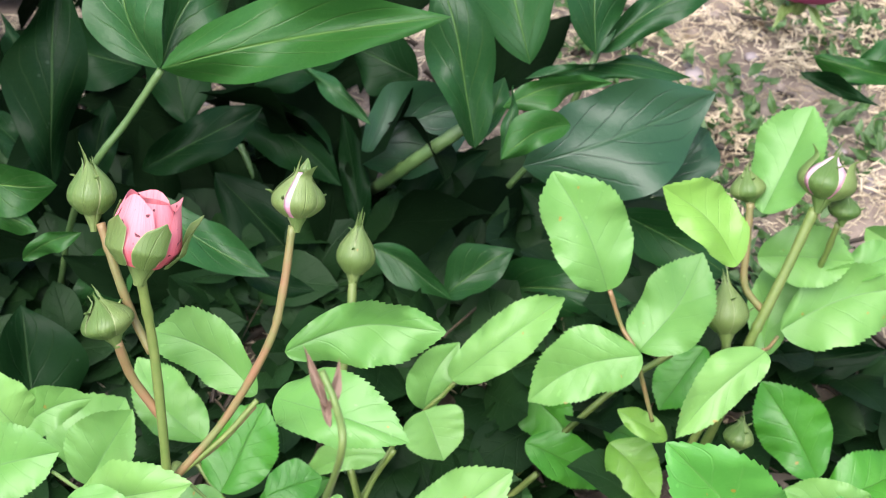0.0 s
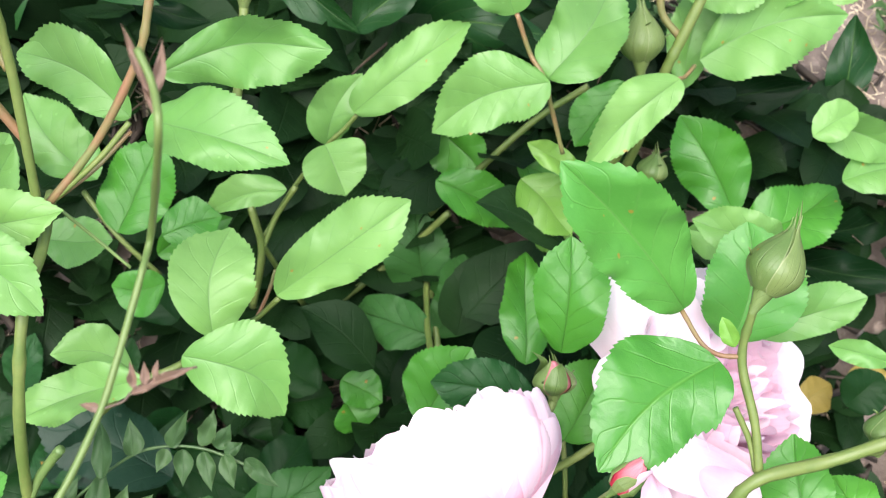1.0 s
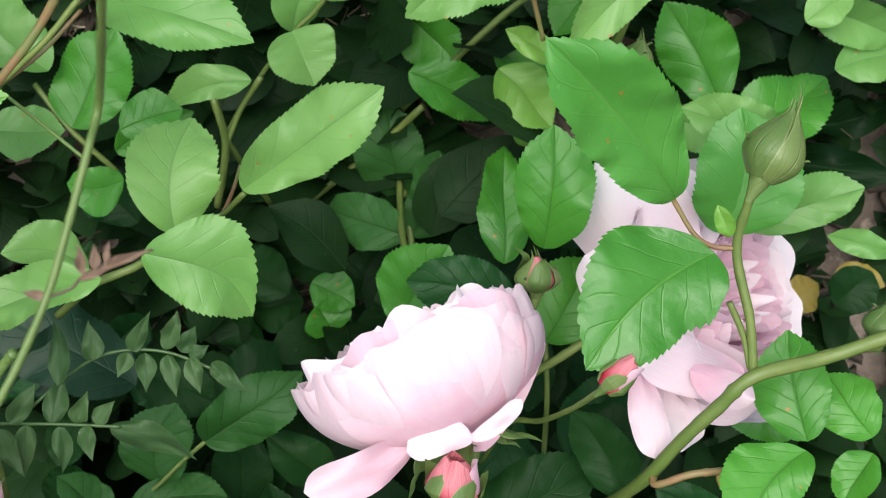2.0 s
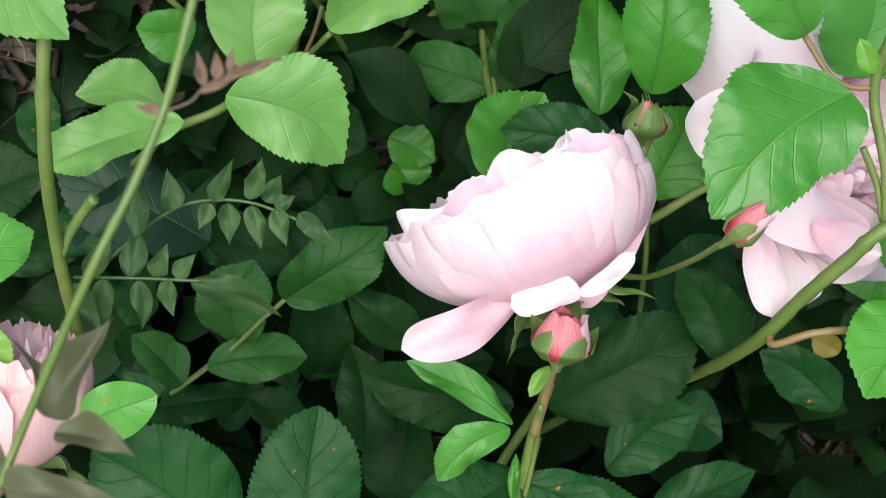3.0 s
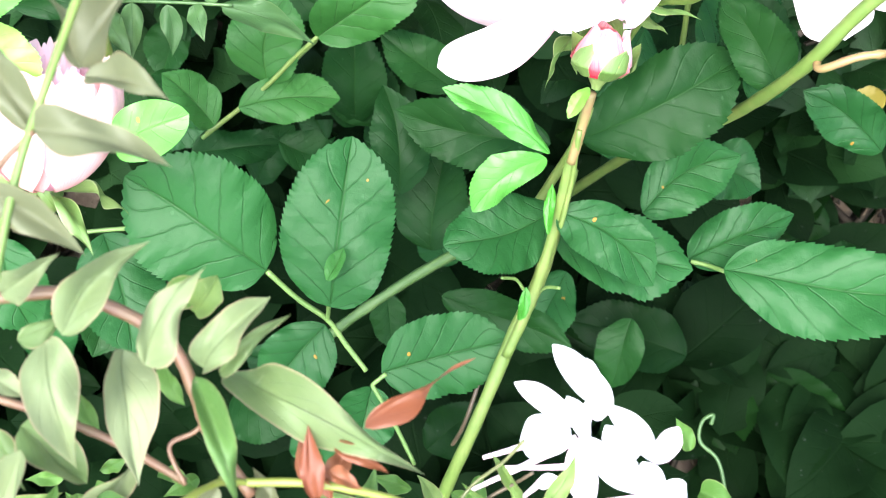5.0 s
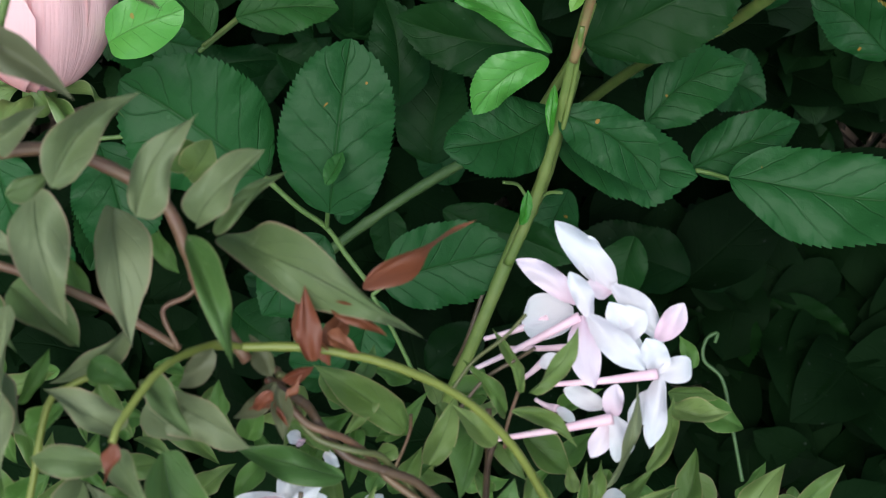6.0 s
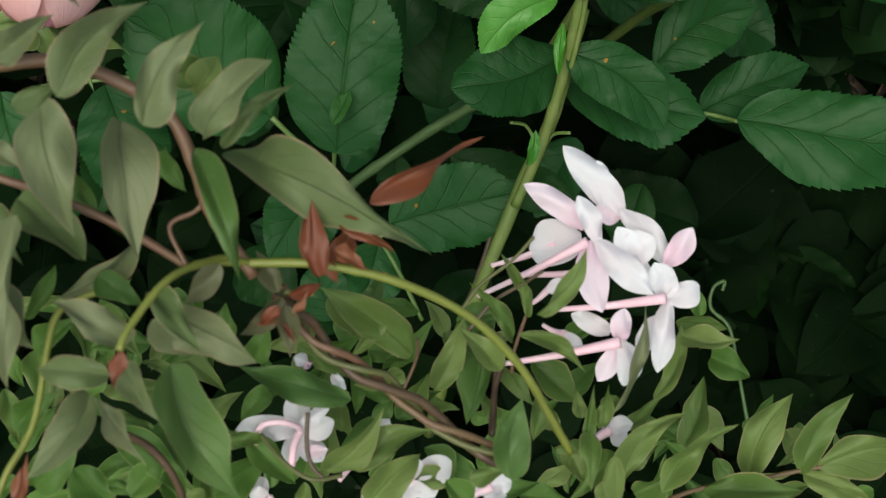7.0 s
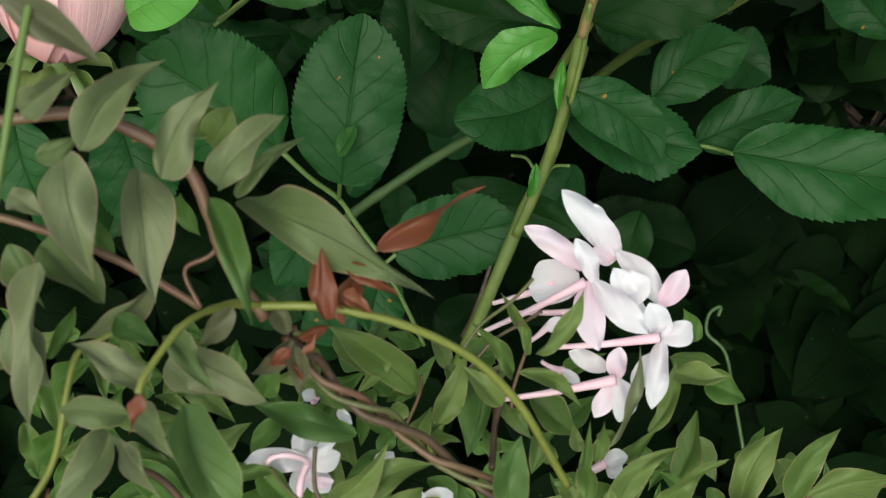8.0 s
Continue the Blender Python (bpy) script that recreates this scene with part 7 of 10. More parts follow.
leaf(jasmine, 'jasg', (-0.0866, 0.0022, 0.2934), (-0.0769, 0.0128, 0.2979), 0.0078, (0.25, -0.57, 0.79), 0.50, 1.32, 294)
leaf(jasmine, 'jasg', (-0.0623, 0.0167, 0.2872), (-0.0583, 0.0035, 0.2804), 0.0078, (0.17, -0.41, 0.89), 0.76, 0.60, 295)
leaf(jasmine, 'jasg', (-0.0717, 0.0137, 0.2916), (-0.0579, 0.0009, 0.2817), 0.0067, (0.41, -0.23, 0.88), 0.85, 1.39, 296)
leaf(jasmine, 'jasg', (-0.0469, 0.0144, 0.2707), (-0.0373, 0.0051, 0.2655), 0.0074, (0.42, -0.08, 0.90), 1.02, 0.80, 297)
leaf(jasmine, 'jasg', (-0.0545, 0.0026, 0.2672), (-0.0425, 0.0126, 0.2656), 0.0082, (0.25, -0.14, 0.96), 1.04, -0.01, 298)
leaf(jasmine, 'jasg', (-0.0603, 0.0129, 0.2651), (-0.0496, 0.0171, 0.2700), 0.0064, (-0.35, -0.17, 0.92), 0.86, 0.86, 299)
leaf(jasmine, 'jasg', (-0.0771, 0.0047, 0.2993), (-0.0699, -0.0027, 0.2949), 0.0074, (0.26, -0.29, 0.92), 0.90, 0.46, 300)
leaf(jasmine, 'jasg', (-0.0327, 0.0330, 0.2659), (-0.0221, 0.0383, 0.2706), 0.0053, (-0.14, -0.48, 0.86), 0.56, 0.07, 301)
leaf(jasmine, 'jasg', (-0.0217, 0.0376, 0.2568), (-0.0098, 0.0344, 0.2583), 0.0067, (-0.11, 0.07, 0.99), 0.68, 0.47, 302)
leaf(jasmine, 'jasg', (-0.0165, 0.0337, 0.2556), (-0.0056, 0.0438, 0.2639), 0.0055, (-0.10, -0.57, 0.82), 0.61, 0.88, 303)
leaf(jasmine, 'jasg', (-0.0153, 0.0223, 0.2521), (-0.0046, 0.0287, 0.2529), 0.0055, (-0.07, -0.02, 1.00), 0.57, 0.47, 304)
leaf(jasmine, 'jasg', (-0.0684, 0.0004, 0.2875), (-0.0603, 0.0092, 0.2896), 0.0069, (-0.11, -0.14, 0.98), 0.80, -0.05, 305)
leaf(jasmine, 'jasg', (0.0260, 0.0430, 0.2425), (0.0370, 0.0479, 0.2450), 0.0046, (-0.19, -0.06, 0.98), 0.92, 0.49, 306)
leaf(jasmine, 'jasg', (0.0258, 0.0297, 0.2384), (0.0346, 0.0383, 0.2373), 0.0057, (0.10, 0.02, 0.99), 0.63, 1.27, 307)
leaf(jasmine, 'jasd', (-0.0234, 0.0209, 0.2830), (-0.0470, 0.0274, 0.2882), 0.0079, (0.19, -0.08, 0.98), 0.53, -0.11, 308, peak=0.58, lean=-0.01, skew=-0.13, hook=0.00)
leaf(jasmine, 'jas', (-0.0107, 0.0321, 0.2760), (-0.0303, 0.0451, 0.2861), 0.0087, (0.20, -0.42, 0.89), 0.68, 1.12, 309, peak=0.58, lean=0.04, skew=0.10, hook=0.00)
leaf(jasmine, 'jas', (-0.0057, 0.0252, 0.2718), (0.0005, 0.0415, 0.2746), 0.0064, (0.08, -0.21, 0.97), 0.51, 0.74, 310)
leaf(jasmine, 'jas', (0.0117, 0.0361, 0.2740), (0.0021, 0.0471, 0.2808), 0.0038, (-0.01, -0.55, 0.84), 0.76, 1.15, 311, peak=0.58, lean=0.08, skew=0.15, hook=0.00)
leaf(jasmine, 'jas', (0.0152, 0.0404, 0.2752), (0.0088, 0.0532, 0.2833), 0.0028, (-0.14, -0.57, 0.81), 1.06, 1.09, 312, peak=0.58, lean=0.12, skew=0.18, hook=0.00)
leaf(jasmine, 'jas', (0.0162, 0.0377, 0.2880), (0.0269, 0.0508, 0.2935), 0.0053, (0.20, -0.48, 0.86), 0.83, 0.37, 313, peak=0.45, lean=0.08, skew=0.16, hook=0.00)
leaf(jasmine, 'jas', (0.0127, 0.0356, 0.2790), (0.0276, 0.0280, 0.2736), 0.0036, (0.16, -0.34, 0.93), 0.73, -0.00, 314, peak=0.58, lean=-0.12, skew=-0.18, hook=0.00)
leaf(jasmine, 'jas', (0.0090, 0.0286, 0.2748), (-0.0003, 0.0370, 0.2805), 0.0057, (0.33, -0.28, 0.90), 1.09, 0.05, 315, peak=0.58, lean=-0.00, skew=-0.01, hook=0.00)
leaf(jasmine, 'jasd', (0.0056, 0.0365, 0.2668), (0.0011, 0.0184, 0.2644), 0.0070, (-0.26, -0.01, 0.96), 0.74, 1.35, 316, peak=0.58, lean=-0.07, skew=0.11, hook=0.00)
leaf(jasmine, 'jas', (0.0089, 0.0323, 0.2655), (0.0168, 0.0219, 0.2648), 0.0052, (-0.49, -0.43, 0.76), 0.62, 0.16, 317)
leaf(jasmine, 'jasd', (0.0097, 0.0023, 0.2918), (0.0122, 0.0181, 0.2973), 0.0080, (0.08, -0.35, 0.93), 0.61, 0.30, 318, peak=0.58, lean=-0.09, skew=0.08, hook=0.00)
leaf(jasmine, 'jas', (0.0169, 0.0357, 0.2508), (0.0287, 0.0261, 0.2473), 0.0094, (0.31, -0.02, 0.95), 0.98, 0.25, 319, peak=0.48, lean=0.06, skew=0.09, hook=0.00)
leaf(jasmine, 'jasb', (0.0331, 0.0189, 0.2737), (0.0404, 0.0412, 0.2815), 0.0023, (-0.35, -0.19, 0.92), 0.76, 1.14, 320, peak=0.58, lean=0.12, skew=0.18, hook=0.00)
leaf(jasmine, 'jas', (0.0457, 0.0260, 0.2508), (0.0522, 0.0435, 0.2565), 0.0052, (-0.52, -0.07, 0.85), 0.65, 0.04, 321, peak=0.58, lean=0.12, skew=0.18, hook=0.00)
leaf(jasmine, 'jas', (0.0515, 0.0405, 0.2552), (0.0652, 0.0384, 0.2596), 0.0074, (-0.31, 0.30, 0.90), 0.87, 0.23, 322, peak=0.55, lean=0.12, skew=0.18, hook=0.00)
leaf(jasmine, 'jas', (0.0531, 0.0467, 0.2435), (0.0671, 0.0462, 0.2388), 0.0060, (0.20, -0.70, 0.68), 0.97, -0.02, 323)
leaf(jasmine, 'jas', (0.0701, 0.0101, 0.2342), (0.0811, 0.0290, 0.2411), 0.0092, (-0.24, -0.20, 0.95), 0.98, 0.54, 324, peak=0.58, lean=-0.08, skew=0.04, hook=0.00)
leaf(jasmine, 'jas', (0.0826, 0.0105, 0.2343), (0.0945, 0.0280, 0.2451), 0.0075, (-0.29, -0.34, 0.89), 0.55, 0.59, 325, peak=0.58, lean=-0.10, skew=0.10, hook=0.00)
leaf(jasmine, 'jas', (0.0867, 0.0118, 0.2347), (0.1117, 0.0168, 0.2338), 0.0087, (0.15, -0.50, 0.85), 0.83, 0.64, 326, peak=0.54, lean=-0.12, skew=0.03, hook=0.00)
leaf(jasmine, 'jas', (0.0362, 0.0062, 0.2573), (0.0514, 0.0204, 0.2647), 0.0051, (-0.32, -0.10, 0.94), 0.79, 1.21, 327, peak=0.58, lean=-0.12, skew=0.09, hook=0.00)
leaf(jasmine, 'jas', (0.0454, 0.0036, 0.2565), (0.0621, 0.0174, 0.2664), 0.0067, (-0.06, -0.53, 0.85), 0.53, 0.30, 328, peak=0.58, lean=-0.12, skew=-0.18, hook=0.00)
leaf(jasmine, 'jas', (0.0534, 0.0162, 0.2425), (0.0584, 0.0323, 0.2477), 0.0088, (-0.56, 0.01, 0.83), 1.03, 0.49, 329, peak=0.58, lean=0.12, skew=0.18, hook=0.00)
leaf(jasmine, 'jas', (0.0838, 0.0107, 0.2323), (0.1017, 0.0048, 0.2260), 0.0062, (0.17, -0.44, 0.88), 1.03, 0.84, 330)
leaf(jasmine, 'jas', (0.0581, 0.0062, 0.2384), (0.0819, 0.0057, 0.2382), 0.0072, (0.03, 0.19, 0.98), 0.91, 1.10, 331, peak=0.58, lean=0.05, skew=0.09, hook=0.00)
leaf(jasmine, 'jas', (0.0235, 0.0139, 0.2598), (0.0290, 0.0038, 0.2590), 0.0060, (0.17, 0.02, 0.99), 1.02, -0.03, 332)
leaf(jasmine, 'jas', (0.0277, 0.0111, 0.2693), (0.0295, 0.0256, 0.2728), 0.0029, (0.13, -0.24, 0.96), 0.84, -0.11, 333)
leaf(jasmine, 'jas', (0.0308, 0.0167, 0.2658), (0.0331, 0.0268, 0.2665), 0.0029, (0.28, -0.13, 0.95), 0.57, 1.00, 334)
leaf(jasmine, 'jas', (0.0275, 0.0200, 0.2616), (0.0265, 0.0266, 0.2615), 0.0032, (-0.10, -0.01, 1.00), 0.52, 0.87, 335)
leaf(jasmine, 'jas', (0.0353, 0.0249, 0.2630), (0.0325, 0.0173, 0.2619), 0.0044, (-0.39, 0.00, 0.92), 1.02, -0.14, 336)
leaf(jasmine, 'jas', (-0.0236, 0.0073, 0.2737), (-0.0065, 0.0156, 0.2741), 0.0071, (-0.07, 0.09, 0.99), 0.60, 0.17, 337, peak=0.58, lean=-0.10, skew=-0.04, hook=0.00)
leaf(jasmine, 'jas', (-0.0297, 0.0073, 0.2737), (-0.0164, 0.0198, 0.2788), 0.0075, (0.22, -0.56, 0.80), 0.92, 0.92, 338)
leaf(jasmine, 'jas', (-0.0200, -0.0007, 0.2817), (-0.0093, 0.0100, 0.2804), 0.0079, (0.30, -0.19, 0.94), 0.91, 1.37, 339)
leaf(jasmine, 'jas', (0.0179, 0.0232, 0.2731), (0.0153, 0.0136, 0.2707), 0.0048, (0.14, -0.27, 0.95), 0.64, 0.90, 340)
leaf(jasmine, 'jas', (0.0209, 0.0160, 0.2709), (0.0179, 0.0231, 0.2731), 0.0052, (-0.43, -0.43, 0.79), 0.65, 0.04, 341)
leaf(jasmine, 'jas', (0.0390, 0.0191, 0.2508), (0.0466, 0.0260, 0.2561), 0.0049, (-0.60, 0.05, 0.80), 0.49, -0.04, 342)
leaf(jasmine, 'jas', (0.0013, 0.0029, 0.2879), (0.0094, 0.0050, 0.2889), 0.0045, (-0.13, 0.05, 0.99), 0.46, -0.19, 343)
leaf(jasmine, 'jas', (0.0395, 0.0045, 0.2516), (0.0495, 0.0090, 0.2560), 0.0073, (-0.08, -0.60, 0.80), 1.06, 0.77, 344)
leaf(jasmine, 'jas', (0.0311, 0.0016, 0.2559), (0.0352, 0.0091, 0.2565), 0.0055, (0.18, -0.17, 0.97), 1.08, 0.44, 345)
leaf(jasmine, 'jas', (0.0007, 0.0337, 0.2607), (0.0048, 0.0404, 0.2605), 0.0043, (0.21, -0.09, 0.97), 0.74, 0.44, 346)
leaf(jasmine, 'jas', (-0.0125, 0.0239, 0.2578), (-0.0071, 0.0315, 0.2591), 0.0053, (0.31, -0.37, 0.87), 1.07, 0.38, 347)
leaf(jasmine, 'jas', (0.0084, 0.0211, 0.2568), (0.0045, 0.0270, 0.2611), 0.0043, (0.03, -0.57, 0.82), 1.05, 0.93, 348)
leaf(jasmine, 'jas', (0.0621, 0.0312, 0.2125), (0.0692, 0.0195, 0.2102), 0.0086, (-0.01, -0.21, 0.98), 0.49, -0.09, 349)
leaf(jasmine, 'jas', (0.0883, 0.0269, 0.2006), (0.0958, 0.0165, 0.1976), 0.0076, (0.02, -0.26, 0.96), 0.91, 0.45, 350)
stem(jasmine, 'vine', 0.0006, [(0.0488, 0.0037, 0.2408), (0.0575, 0.0066, 0.2385), (0.0720, 0.0091, 0.2350), (0.0861, 0.0117, 0.2347), (0.1082, 0.0152, 0.2356)])
stem(jasmine, 'vine', 0.0004, [(-0.0149, 0.0230, 0.2627), (-0.0102, 0.0323, 0.2677), (-0.0094, 0.0365, 0.2721)])
stem(jasmine, 'vine', 0.0004, [(0.0114, 0.0290, 0.2697), (0.0120, 0.0336, 0.2721), (0.0146, 0.0406, 0.2753)])
leaf(jasmine, 'jasred', (-0.0170, 0.0499, 0.3264), (0.0050, 0.0645, 0.3233), 0.0050, (0.44, -0.50, 0.75), 0.80, -0.18, 351, peak=0.58, lean=-0.03, skew=0.09, hook=0.00)
leaf(jasmine, 'jasred', (-0.0268, 0.0372, 0.3215), (-0.0277, 0.0503, 0.3287), 0.0048, (0.25, -0.45, 0.86), 0.71, 0.50, 352)
leaf(jasmine, 'jasred', (-0.0229, 0.0471, 0.3246), (-0.0124, 0.0424, 0.3205), 0.0033, (0.23, -0.29, 0.93), 1.00, 1.01, 353)
leaf(jasmine, 'jasred', (-0.0242, 0.0428, 0.3212), (-0.0179, 0.0391, 0.3182), 0.0036, (0.45, 0.05, 0.89), 1.02, -0.05, 354)
leaf(jasmine, 'jasred', (-0.0276, 0.0434, 0.3193), (-0.0236, 0.0378, 0.3151), 0.0039, (-0.15, -0.65, 0.74), 0.65, 0.36, 355)
leaf(jasmine, 'jasred', (-0.0343, 0.0311, 0.3155), (-0.0396, 0.0292, 0.3165), 0.0020, (0.30, -0.36, 0.88), 1.10, -0.03, 356)
leaf(jasmine, 'jasred', (-0.0322, 0.0310, 0.3155), (-0.0292, 0.0358, 0.3184), 0.0018, (0.36, -0.64, 0.68), 0.62, 0.69, 357)
leaf(jasmine, 'jasred', (-0.0365, 0.0352, 0.3168), (-0.0322, 0.0258, 0.3140), 0.0021, (0.58, 0.01, 0.82), 1.08, -0.17, 358)
leaf(jasmine, 'jasred', (-0.0586, 0.0194, 0.3435), (-0.0608, 0.0116, 0.3384), 0.0020, (0.61, -0.55, 0.57), 0.58, 0.62, 359)
leaf(jasmine, 'jasred', (-0.0820, -0.0050, 0.3173), (-0.0795, 0.0045, 0.3230), 0.0028, (0.62, -0.52, 0.59), 0.87, 0.39, 360)
stem(jasmine, 'curl', 0.0008, [(0.1218, 0.0598, 0.0013), (0.1185, 0.0857, 0.0041), (0.1154, 0.1020, 0.0080), (0.1078, 0.1100, 0.0105), (0.1089, 0.1180, 0.0130), (0.1137, 0.1207, 0.0138), (0.1125, 0.1166, 0.0136)])
leaf(jasmine, 'jasg', (0.1064, 0.0889, 0.0103), (0.1229, 0.0812, 0.0078), 0.0123, (0.09, -0.13, 0.99), 1.07, 1.26, 361)
leaf(jasmine, 'jasg', (0.1024, 0.1052, 0.0154), (0.0959, 0.1176, 0.0239), 0.0079, (0.13, -0.52, 0.85), 0.58, -0.06, 362)
flower = jasmine_flower(jasmine, (0.0076, 0.0557, 0.2642), (0.0227, 0.0597, 0.2675), 0.0011)
loose_petal(flower, 'white', (0.0284, 0.0600, 0.2696), (0.0164, 0.0594, 0.2653), 0.0106, (0.01, -0.29, 0.96), 0.30, 0.60, 701, shape='jas', peak=0.34, lean=0.02, skew=0.04, hook=0.00)
flower = jasmine_flower(jasmine, (0.0041, 0.0470, 0.2689), (0.0289, 0.0572, 0.2771), 0.0011)
loose_petal(flower, 'rosewhite', (0.0286, 0.0609, 0.2751), (0.0147, 0.0701, 0.2801), 0.0056, (0.01, -0.29, 0.96), -0.50, 0.40, 702, shape='jas', peak=0.58, lean=0.04, skew=0.08, hook=0.00)
loose_petal(flower, 'white', (0.0317, 0.0567, 0.2770), (0.0263, 0.0655, 0.2849), 0.0048, (0.01, -0.29, 0.96), -0.50, 0.60, 703, shape='jas', peak=0.34, lean=0.02, skew=0.04, hook=0.00)
loose_petal(flower, 'rosewhite', (0.0295, 0.0575, 0.2772), (0.0315, 0.0409, 0.2763), 0.0071, (0.01, -0.29, 0.96), -0.50, 0.20, 704, shape='jas', peak=0.58, lean=0.04, skew=0.09, hook=0.00)
loose_petal(flower, 'white', (0.0308, 0.0572, 0.2782), (0.0427, 0.0441, 0.2793), 0.0065, (0.01, -0.29, 0.96), -0.60, 0.50, 705, shape='jas', peak=0.34, lean=0.02, skew=0.05, hook=0.00)
flower = jasmine_flower(jasmine, (0.0121, 0.0530, 0.2655), (0.0359, 0.0527, 0.2694), 0.0011)
loose_petal(flower, 'white', (0.0390, 0.0535, 0.2739), (0.0354, 0.0600, 0.2790), 0.0055, (0.01, -0.29, 0.96), 0.40, 0.60, 706, shape='jas', peak=0.58, lean=0.04, skew=0.06, hook=0.00)
loose_petal(flower, 'white', (0.0380, 0.0544, 0.2741), (0.0437, 0.0577, 0.2783), 0.0078, (0.01, -0.29, 0.96), 0.40, 0.60, 707, shape='jas', peak=0.58, lean=-0.02, skew=-0.08, hook=0.00)
loose_petal(flower, 'white', (0.0375, 0.0541, 0.2730), (0.0427, 0.0483, 0.2743), 0.0066, (0.01, -0.29, 0.96), 0.40, 0.60, 708, shape='jas', peak=0.58, lean=0.03, skew=0.04, hook=0.00)
flower = jasmine_flower(jasmine, (0.0223, 0.0644, 0.2668), (0.0376, 0.0657, 0.2713), 0.0011)
loose_petal(flower, 'white', (0.0373, 0.0648, 0.2731), (0.0238, 0.0786, 0.2816), 0.0071, (0.01, -0.29, 0.96), -0.30, 0.50, 709, shape='jas', peak=0.58, lean=0.01, skew=0.04, hook=0.00)
loose_petal(flower, 'white', (0.0377, 0.0654, 0.2723), (0.0316, 0.0760, 0.2787), 0.0060, (0.01, -0.29, 0.96), -0.30, 0.40, 710, shape='jas', peak=0.58, lean=-0.12, skew=0.12, hook=0.00)
loose_petal(flower, 'rosewhite', (0.0381, 0.0664, 0.2726), (0.0309, 0.0659, 0.2735), 0.0053, (0.01, -0.29, 0.96), 0.20, 0.40, 711, shape='jas', peak=0.58, lean=-0.12, skew=-0.05, hook=0.00)
loose_petal(flower, 'white', (0.0368, 0.0652, 0.2754), (0.0482, 0.0518, 0.2733), 0.0058, (0.01, -0.29, 0.96), -0.40, 0.50, 712, shape='jas', peak=0.34, lean=-0.03, skew=-0.10, hook=0.00)
flower = jasmine_flower(jasmine, (0.0217, 0.0427, 0.2727), (0.0453, 0.0433, 0.2791), 0.0012)
loose_petal(flower, 'white', (0.0457, 0.0438, 0.2761), (0.0432, 0.0514, 0.2795), 0.0062, (0.01, -0.29, 0.96), 0.30, 0.40, 713, shape='jas', peak=0.58, lean=0.06, skew=0.08, hook=0.00)
loose_petal(flower, 'rosewhite', (0.0463, 0.0519, 0.2754), (0.0520, 0.0590, 0.2807), 0.0057, (0.01, -0.29, 0.96), -0.50, 0.50, 714, shape='jas', peak=0.58, lean=0.04, skew=0.07, hook=0.00)
loose_petal(flower, 'white', (0.0460, 0.0441, 0.2762), (0.0535, 0.0469, 0.2759), 0.0059, (0.01, -0.29, 0.96), 0.30, 0.70, 715, shape='jas', peak=0.34, lean=0.06, skew=0.08, hook=0.00)
loose_petal(flower, 'white', (0.0461, 0.0433, 0.2770), (0.0432, 0.0276, 0.2743), 0.0055, (0.01, -0.29, 0.96), -0.50, 0.40, 716, shape='jas', peak=0.48, lean=-0.01, skew=-0.03, hook=0.00)
loose_petal(flower, 'white', (0.0445, 0.0410, 0.2721), (0.0398, 0.0326, 0.2706), 0.0053, (0.01, -0.29, 0.96), -0.30, 0.40, 717, shape='jas', peak=0.58, lean=-0.01, skew=-0.02, hook=0.00)
flower = jasmine_flower(jasmine, (0.0088, 0.0307, 0.2712), (0.0349, 0.0337, 0.2783), 0.0012)
loose_petal(flower, 'white', (0.0338, 0.0377, 0.2701), (0.0250, 0.0420, 0.2714), 0.0045, (0.01, -0.29, 0.96), 0.30, 0.50, 718, shape='jas', peak=0.53, lean=0.01, skew=0.01, hook=0.00)
loose_petal(flower, 'rosewhite', (0.0352, 0.0343, 0.2764), (0.0365, 0.0418, 0.2766), 0.0049, (0.01, -0.29, 0.96), -0.40, 0.50, 719, shape='jas', peak=0.58, lean=-0.02, skew=-0.07, hook=0.00)
loose_petal(flower, 'white', (0.0353, 0.0344, 0.2774), (0.0354, 0.0243, 0.2764), 0.0060, (0.01, -0.29, 0.96), -0.50, 0.40, 720, shape='jas', peak=0.34, lean=-0.12, skew=-0.18, hook=0.00)
loose_petal(flower, 'rosewhite', (0.0352, 0.0337, 0.2762), (0.0300, 0.0257, 0.2748), 0.0047, (0.01, -0.29, 0.96), -0.40, 0.40, 721, shape='jas', peak=0.58, lean=-0.00, skew=-0.01, hook=0.00)
flower = jasmine_flower(jasmine, (0.0151, 0.0447, 0.2671), (0.0209, 0.0489, 0.2694), 0.0009)
loose_petal(flower, 'white', (0.0199, 0.0478, 0.2701), (0.0246, 0.0496, 0.2717), 0.0033, (0.01, -0.29, 0.96), -0.30, 0.60, 722, shape='jas', peak=0.34, lean=-0.01, skew=-0.04, hook=0.00)
flower = jasmine_flower(jasmine, (0.0188, 0.0404, 0.2679), (0.0238, 0.0381, 0.2682), 0.0009)
loose_petal(flower, 'white', (0.0237, 0.0381, 0.2692), (0.0277, 0.0350, 0.2682), 0.0026, (0.01, -0.29, 0.96), -0.30, 0.60, 723, shape='jas', peak=0.42, lean=0.01, skew=0.02, hook=0.00)
stem(jasmine, 'pinktube', 0.0007, [(-0.0452, 0.0138, 0.2709), (-0.0445, 0.0159, 0.2736), (-0.0427, 0.0171, 0.2761), (-0.0390, 0.0175, 0.2762), (-0.0359, 0.0169, 0.2729), (-0.0356, 0.0162, 0.2695)])
stem(jasmine, 'pinktube', 0.0009, [(-0.0358, 0.0164, 0.2696), (-0.0369, 0.0131, 0.2707), (-0.0375, 0.0090, 0.2694)])
flower = jasmine_flower(jasmine, (-0.0502, 0.0048, 0.2661), (-0.0451, 0.0146, 0.2670), 0.0011)
